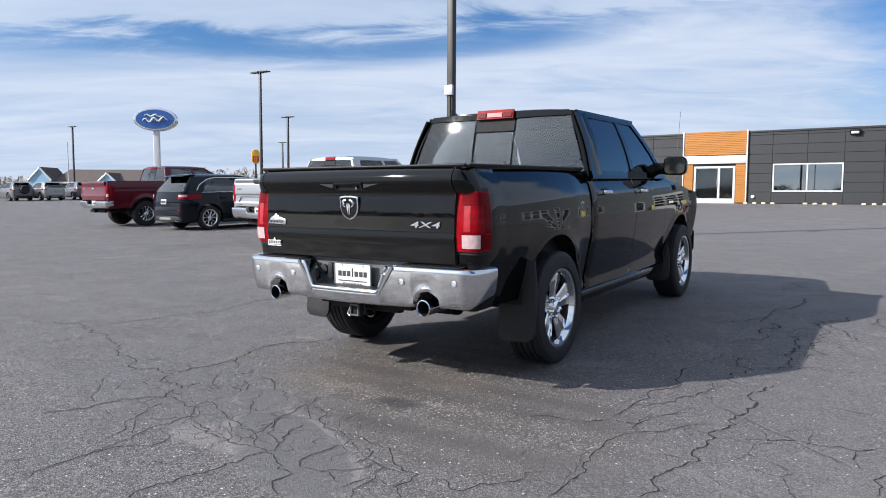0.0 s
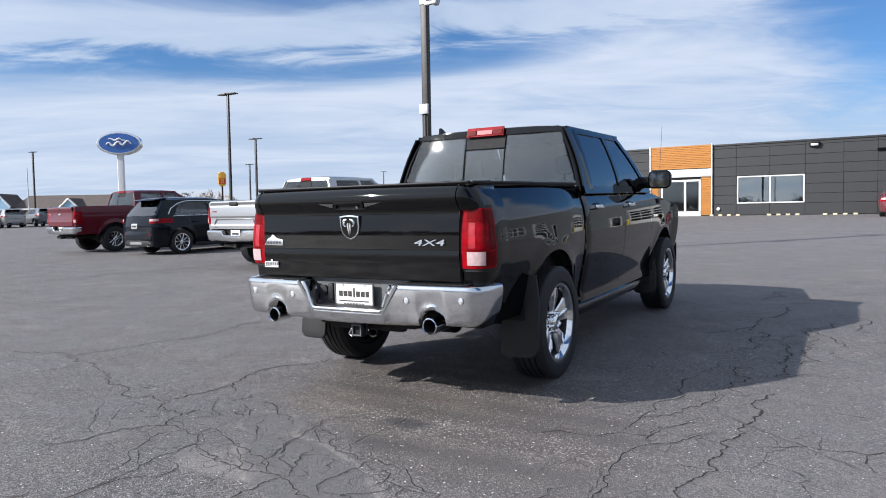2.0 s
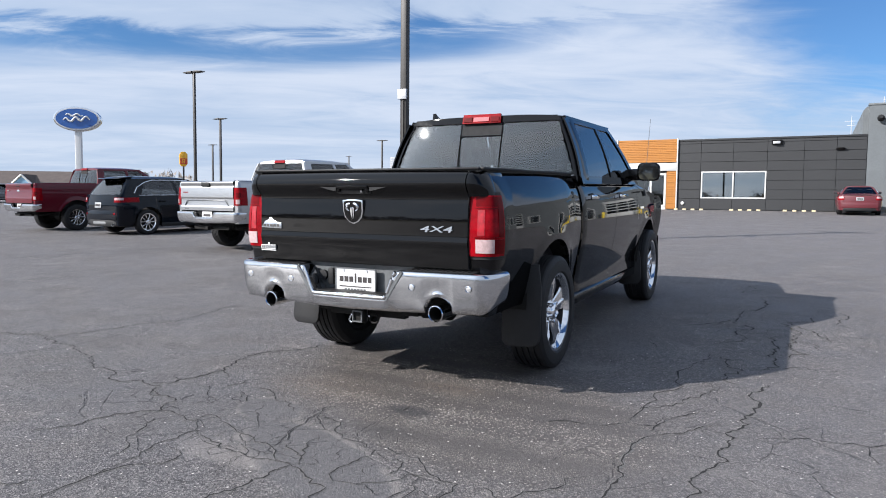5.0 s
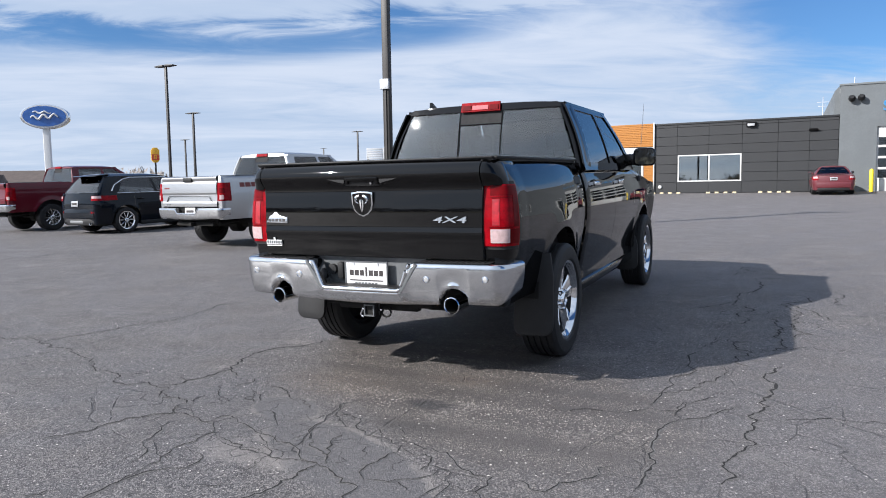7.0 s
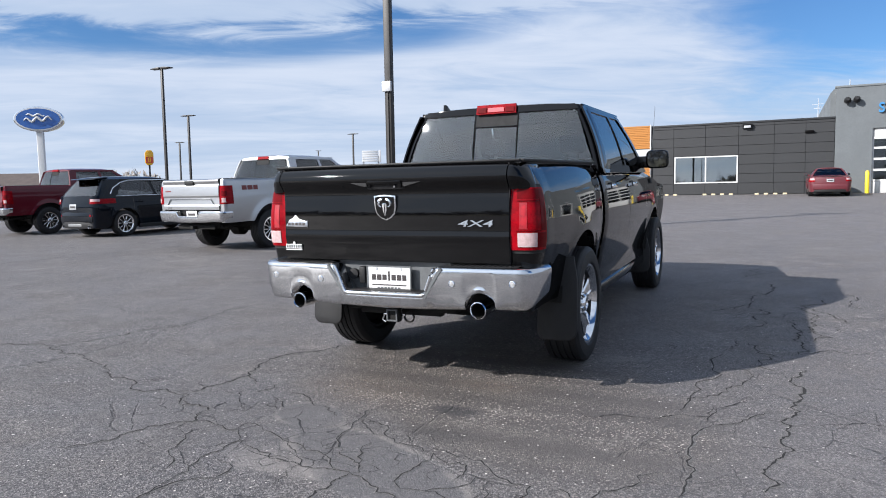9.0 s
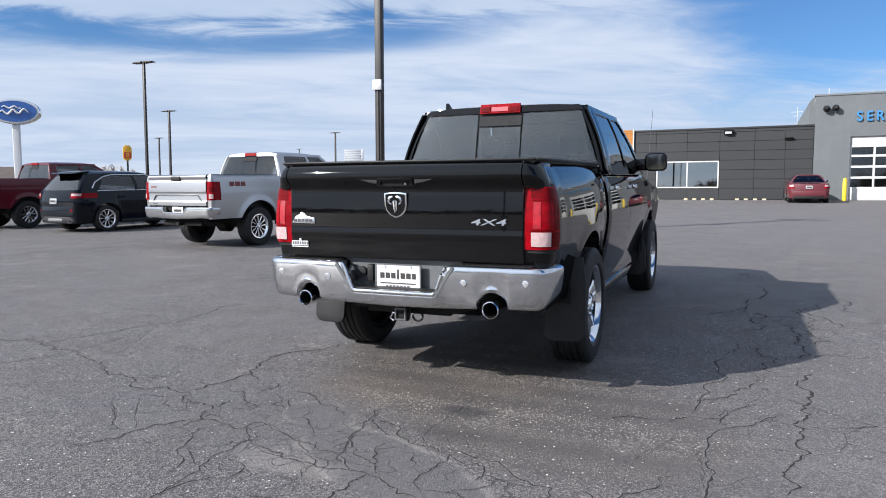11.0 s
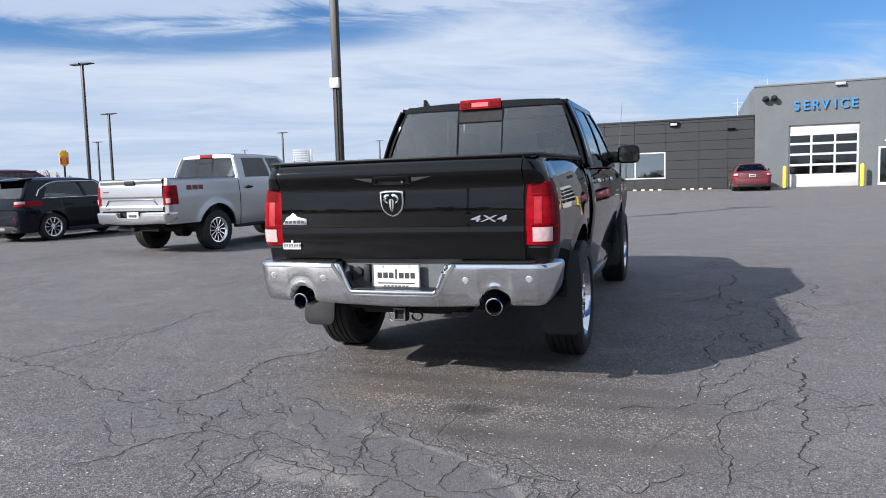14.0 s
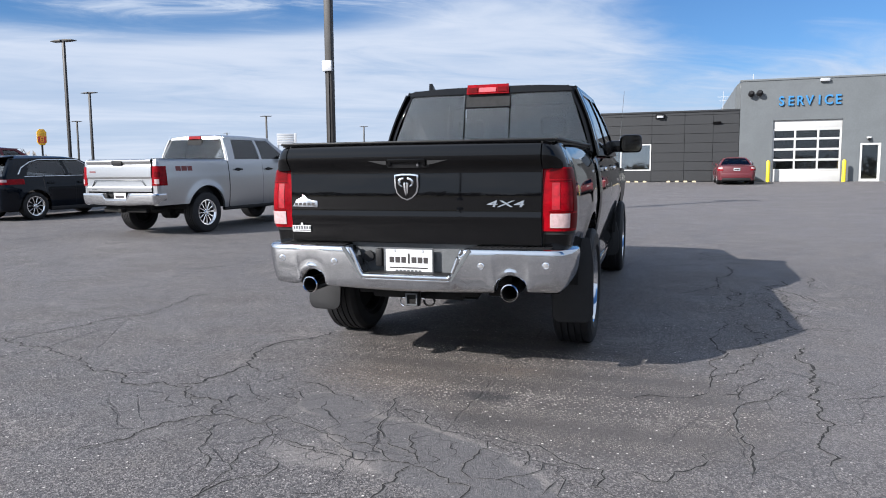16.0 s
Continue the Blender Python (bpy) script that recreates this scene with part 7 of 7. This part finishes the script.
def saloon(place, paint, label, group="parked vehicles", name="saloon_car"):
    root = thing(name, place, label, "car", group)
    sh = Shape(half=0.92, length=4.85, start=0.05, tail=(0.45, 0.28), nose=(0.6, 0.36), sill=0.24,
               inset=[(0.18, 0.10), (0.3, 0.05), (0.45, 0.02), (0.6, 0.0), (0.72, 0.006), (0.85, 0.03), (0.95, 0.07), (1.0, 0.10)],
               top=[(0, 0.93), (0.5, 0.97), (1.0, 0.99), (2.2, 0.97), (3.3, 0.94), (4.2, 0.84), (4.85, 0.66)], axles=(1.05, 3.86), wheel_z=0.32, arch=0.375, flare=0.02)
    cab = Cabin(0.96, 1.34, 0.82, 0.56, (0.78, 1.45), (3.45, 2.55), 0.055, 0.03)
    car(root, paint, sh, cab, dict(cuts=(1.35, 2.25, 3.20), windows=[("rear", (1.25, 2.12, 2.08, 1.60)), ("front", (2.20, 3.10, 2.50, 2.16))], hatch=False, light=(0.72, 0.90, 0.42), bumper=(0.34, 0.62), plate=0.78, spokes=7, rim="grey_box", trim="chrome"))
    return root


crossover(LOT @ pose(-15.10, 9.05, 0, 0, 0, -6), "navy_paint", "dark navy crossover car with chrome window line and alloy wheels")
saloon(LOT @ pose(4.35, 34.4, 0), "red_paint", "faded red saloon car facing the dark wall")


def off_roader(place, label):
    """A boxy grey four-wheel drive with a spare wheel on its tail."""
    root = crossover(place, "grey_paint", label, "distant parked vehicles", "plastic", "grey_paint", "plastic", "off_road_car")
    part("spare_wheel", moved(merge(lathe([(-0.12, 0.0), (-0.12, 0.34), (-0.06, 0.38), (0.06, 0.38), (0.12, 0.34), (0.12, 0.0)], 28, "y")), pose(0, -0.14, 1.0)), "rubber", root, "black covered spare wheel")
    return root


FAR = [(-36.6, 60.4, 54, "navy_paint"), (-34.5, 61.4, 50, "tan_paint"), (-32.7, 63.4, 48, "grey_paint"), (-31.0, 65.4, 45, "navy_paint")]
for i, (x, y, turn, paint) in enumerate(FAR):
    v = (UPRIGHT.inverted() @ Vector((x, y, 0))).y
    at = pose(x, y, lot_height(v), 0, 0, turn)
    if i == 0:
        off_roader(at, "grey off-road car with a spare wheel on its tail")
    elif i == 3:
        saloon(at, paint, "dark saloon car far across the lot", "distant parked vehicles")
    else:
        crossover(at, paint, ("pale silver" if i == 1 else "dark grey") + " crossover car far across the lot", "distant parked vehicles")

# ---- cracks and stains in the paving ----
PAVING = bpy.data.objects["ground"]
crack_random = random.Random(11)


def crack(width_mm, points):
    """An open crack that wanders from point to point across the paving, narrowing at its ends."""
    pts = [Vector((u, v, 0)) for u, v in points]
    while (pts[1] - pts[0]).length > 0.045 and len(pts) < 160:
        out = [pts[0]]
        for a, b in zip(pts, pts[1:]):
            d = b - a
            n = Vector((-d.y, d.x, 0))
            out += [(a + b) / 2 + n * max(-0.3, min(0.3, crack_random.gauss(0, 0.15))), b]
        pts = out
    left, right = [], []
    for i, p in enumerate(pts):
        d = pts[min(i + 1, len(pts) - 1)] - pts[max(i - 1, 0)]
        n = Vector((-d.y, d.x, 0)).normalized()
        end = min(1.0, i / 3, (len(pts) - 1 - i) / 3)
        w = width_mm / 2050 * max(1.0, math.hypot(p.x - 2.3, p.y + 3.4) / 3.0) * (0.25 + 0.75 * end) * crack_random.choice((0.5, 0.7, 0.9, 1.1, 1.3, 1.7))
        z = p.y * RISE
        left.append((p.x + n.x * w, p.y + n.y * w, z + 0.003))
        right.append((p.x - n.x * w, p.y - n.y * w, z + 0.003))
    part("crack", sheet([left, right]), "crack", PAVING)
    if width_mm >= 5:
        crumbs = [[Vector(a) + (Vector(a) - Vector(b)) * crack_random.uniform(0.3, 1.6) - Vector((0, 0, 0.0015)) for a, b in zip(p, q)] for p, q in ((left, right), (right, left))]
        part("crack_edge", sheet(crumbs), "crumbs", PAVING)


crack(4, [(-10.69, 2.58), (-10.59, 3.55), (-10.6, 4.71), (-10.23, 5.78), (-9.74, 7.89)])
crack(5, [(-4.17, -0.0), (-3.79, 0.03), (-3.31, 0.04), (-3.03, -0.01), (-2.65, -0.1), (-2.22, -0.32), (-1.87, -0.38), (-1.45, -0.45), (-1.0, -0.64)])
crack(5, [(-3.31, 0.04), (-3.25, 0.46), (-3.17, 0.85), (-3.01, 1.44), (-3.01, 2.17)])
crack(4, [(-3.11, -0.52), (-3.01, -0.33), (-2.96, -0.05)])
crack(4, [(-1.82, -0.41), (-1.59, -0.2)])
crack(8, [(-1.33, -0.48), (-1.22, -0.3), (-1.18, -0.18), (-1.15, 0.03), (-1.24, 0.23), (-1.28, 0.5), (-1.06, 0.81), (-1.0, 1.02)])
crack(5, [(-1.35, -0.25), (-1.22, -0.3)])
crack(6, [(-1.15, 0.03), (-0.97, -0.11)])
crack(6, [(-1.16, -1.44), (-1.03, -1.3), (-1.0, -1.14), (-0.97, -1.03), (-0.88, -0.91), (-0.78, -0.84), (-0.87, -0.71), (-1.02, -0.63), (-1.17, -0.59)])
crack(6, [(-0.41, -1.46), (-0.47, -1.31), (-0.61, -1.13), (-0.7, -0.96)])
crack(6, [(-0.24, -1.94), (-0.28, -1.9), (-0.28, -1.79), (-0.28, -1.68), (-0.25, -1.52), (-0.18, -1.44), (-0.1, -1.33), (-0.17, -1.25), (-0.31, -1.21)])
crack(5, [(-0.28, -1.68), (-0.28, -1.56), (-0.28, -1.4), (-0.35, -1.19), (-0.34, -1.06), (-0.34, -0.98), (-0.44, -0.88), (-0.71, -0.83), (-0.78, -0.84)])
crack(9, [(0.35, -1.81), (0.37, -1.62), (0.39, -1.49), (0.41, -1.34), (0.43, -1.22), (0.45, -1.12)])
crack(5, [(-0.57, -1.92), (-0.45, -1.8)])
crack(5, [(-0.44, -0.88), (-0.47, -0.77), (-0.36, -0.78), (-0.15, -0.88), (0.03, -0.93), (0.27, -1.02), (0.45, -1.12)])
crack(5, [(-0.3, -1.01), (-0.12, -1.08), (0.1, -1.13), (0.17, -1.13), (0.31, -1.12), (0.45, -1.12)])
crack(4, [(0.17, -1.32), (0.18, -1.22), (0.17, -1.13), (0.02, -1.02), (0.02, -0.86)])
crack(4, [(-1.04, -0.34), (-0.88, -0.37), (-0.68, -0.52), (-0.63, -0.61), (-0.76, -0.64)])
crack(5, [(-0.83, -0.29), (-0.78, -0.2), (-0.82, -0.11)])
crack(4, [(-0.67, -0.31), (-0.44, -0.52)])
crack(5, [(-0.62, -0.19), (-0.43, -0.25), (-0.21, -0.37), (-0.06, -0.48)])
crack(9, [(0.45, -1.12), (0.55, -1.16), (0.67, -1.25), (0.77, -1.29), (0.93, -1.43)])
crack(5, [(0.17, -0.93), (0.22, -0.88), (0.14, -0.78), (0.13, -0.62), (0.09, -0.46), (0.05, -0.35), (0.11, -0.2)])
crack(5, [(0.24, -0.88), (0.39, -0.99), (0.49, -1.11)])
crack(6, [(0.45, -1.05), (0.38, -0.9), (0.31, -0.73)])
crack(4, [(0.46, -1.13), (0.56, -1.04), (0.47, -0.94)])
crack(6, [(0.75, -1.18), (0.68, -1.04), (0.71, -0.93), (0.71, -0.77)])
crack(5, [(0.71, -0.77), (0.62, -0.72), (0.54, -0.72), (0.39, -0.66), (0.33, -0.55), (0.17, -0.49), (0.09, -0.46)])
crack(5, [(0.71, -0.77), (0.83, -0.85), (0.92, -0.84), (0.95, -0.94), (0.93, -1.0)])
crack(6, [(0.64, -0.65), (0.75, -0.71), (0.83, -0.76), (0.96, -0.76), (1.11, -0.91), (1.27, -0.94), (1.26, -1.1), (1.34, -1.17)])
crack(5, [(0.75, -1.18), (0.86, -1.16), (0.98, -1.06), (1.11, -0.91)])
crack(4, [(0.86, -1.16), (1.01, -1.23)])
crack(6, [(1.16, -1.29), (1.12, -1.23), (1.13, -1.08), (1.07, -1.05)])
crack(5, [(1.13, -1.08), (1.26, -1.1)])
crack(6, [(1.38, -0.92), (1.49, -0.99), (1.53, -0.98), (1.56, -0.87), (1.68, -0.77), (1.76, -0.58)])
crack(9, [(1.87, -0.82), (1.89, -0.66), (1.91, -0.5), (1.86, -0.4), (1.85, -0.24), (1.85, -0.06), (1.9, 0.09)])
crack(5, [(1.9, 0.09), (2.07, 0.25), (2.22, 0.46)])
crack(9, [(2.2, -0.62), (2.19, -0.42), (2.24, -0.25), (2.27, -0.18), (2.26, 0.02), (2.3, 0.14), (2.28, 0.36), (2.31, 0.6), (2.38, 0.79), (2.33, 1.1), (2.38, 1.3), (2.42, 1.47)])
crack(6, [(1.76, 0.3), (1.76, 0.45), (1.81, 0.77), (1.87, 1.05), (1.82, 1.46), (1.87, 1.8)])
crack(5, [(1.76, 0.51), (1.88, 0.68), (1.98, 0.92), (2.08, 1.15), (2.02, 1.34)])
crack(4, [(1.89, 0.17), (1.89, 0.33), (1.99, 0.51), (2.08, 0.65)])
crack(6, [(2.22, 1.39), (2.22, 1.8), (2.17, 2.15)])
crack(4, [(1.87, 1.8), (1.94, 2.21), (2.17, 2.09)])
crack(6, [(1.59, 3.37), (1.85, 3.6), (1.98, 4.01), (2.15, 3.54), (2.05, 3.13), (2.12, 2.84), (1.99, 2.83)])
crack(6, [(1.98, 4.01), (1.99, 4.45), (2.13, 4.65), (2.11, 5.4)])
crack(5, [(1.82, 5.81), (1.96, 6.74)])
crack(6, [(2.35, 1.89), (2.4, 2.2), (2.41, 2.73), (2.4, 3.21)])
crack(5, [(2.37, 3.91), (2.51, 3.15), (2.51, 2.37)])
crack(4, [(2.4, 0.3), (2.55, 0.39), (2.67, 0.47), (2.78, 0.45), (2.95, 0.47), (3.06, 0.58)])
crack(5, [(2.66, 4.42), (2.7, 3.53), (2.8, 3.21)])
crack(4, [(2.94, 0.46), (2.98, 0.2)])
crack(7, [(3.04, -0.07), (3.06, 0.18), (3.07, 0.37)])
crack(4, [(2.76, 4.84), (2.86, 4.07), (2.97, 3.98)])
crack(3, [(2.28, 1.85), (2.62, 2.11), (3.02, 2.14)])
crack(4, [(-1.24, -0.65), (-1.11, -0.76)])
crack(5, [(-0.89, -0.72), (-0.79, -0.85)])
crack(4, [(-0.73, -0.5), (-0.65, -0.6)])
crack(4, [(-0.59, -0.36), (-0.47, -0.52)])
crack(4, [(1.38, 2.6), (1.46, 2.38), (1.53, 2.28)])
crack(4, [(1.44, 1.93), (1.53, 1.76)])
crack(4, [(2.26, -0.73), (2.24, -0.9)])
crack(4, [(0.81, -0.91), (0.84, -1.05)])
crack(5, [(1.09, -1.05), (1.09, -0.94)])
crack(5, [(1.06, -1.25), (1.1, -1.08)])
crack(4, [(1.23, 0.07), (1.42, 0.13), (1.7, 0.21), (1.91, 0.3), (1.95, 0.44)])
crack(4, [(1.26, -1.12), (1.28, -0.98)])
crack(4, [(0.57, -0.81), (0.6, -1.0)])
crack(3, [(0.02, -1.57), (0.2, -1.33), (0.16, -1.16)])
crack(4, [(0.08, -1.09), (-0.02, -1.11), (-0.24, -1.05)])


def crazing(u0, u1, v0, v1, step, chance, width_mm):
    """A patch of crazed paving: the edges of a jittered net of blocks, some of them closed up."""
    nu, nv = int((u1 - u0) / step), int((v1 - v0) / step)
    net = [[(u0 + (i + 0.5 * (j % 2) + crack_random.gauss(0, 0.22)) * step, v0 + (j + crack_random.gauss(0, 0.22)) * step) for i in range(nu + 1)] for j in range(nv + 1)]
    for j in range(nv + 1):
        for i in range(nu + 1):
            x, y = (i / nu - 0.5) * 2, (j / nv - 0.5) * 2
            keep = chance * max(0.0, 1.15 - (x * x + y * y))
            if i < nu and crack_random.random() < keep:
                crack(crack_random.uniform(0.5, 1.0) * width_mm, [net[j][i], net[j][i + 1]])
            if j < nv and crack_random.random() < keep:
                crack(crack_random.uniform(0.5, 1.0) * width_mm, [net[j][i], net[j + 1][i]])


crazing(1.5, 3.0, -0.9, 1.6, 0.30, 0.10, 2)
crazing(1.6, 3.2, 1.8, 4.2, 0.34, 0.16, 3)
crazing(-1.6, 0.2, -1.3, 0.2, 0.20, 0.12, 2)
crazing(-6.0, -3.0, 0.5, 4.5, 0.8, 0.12, 4)
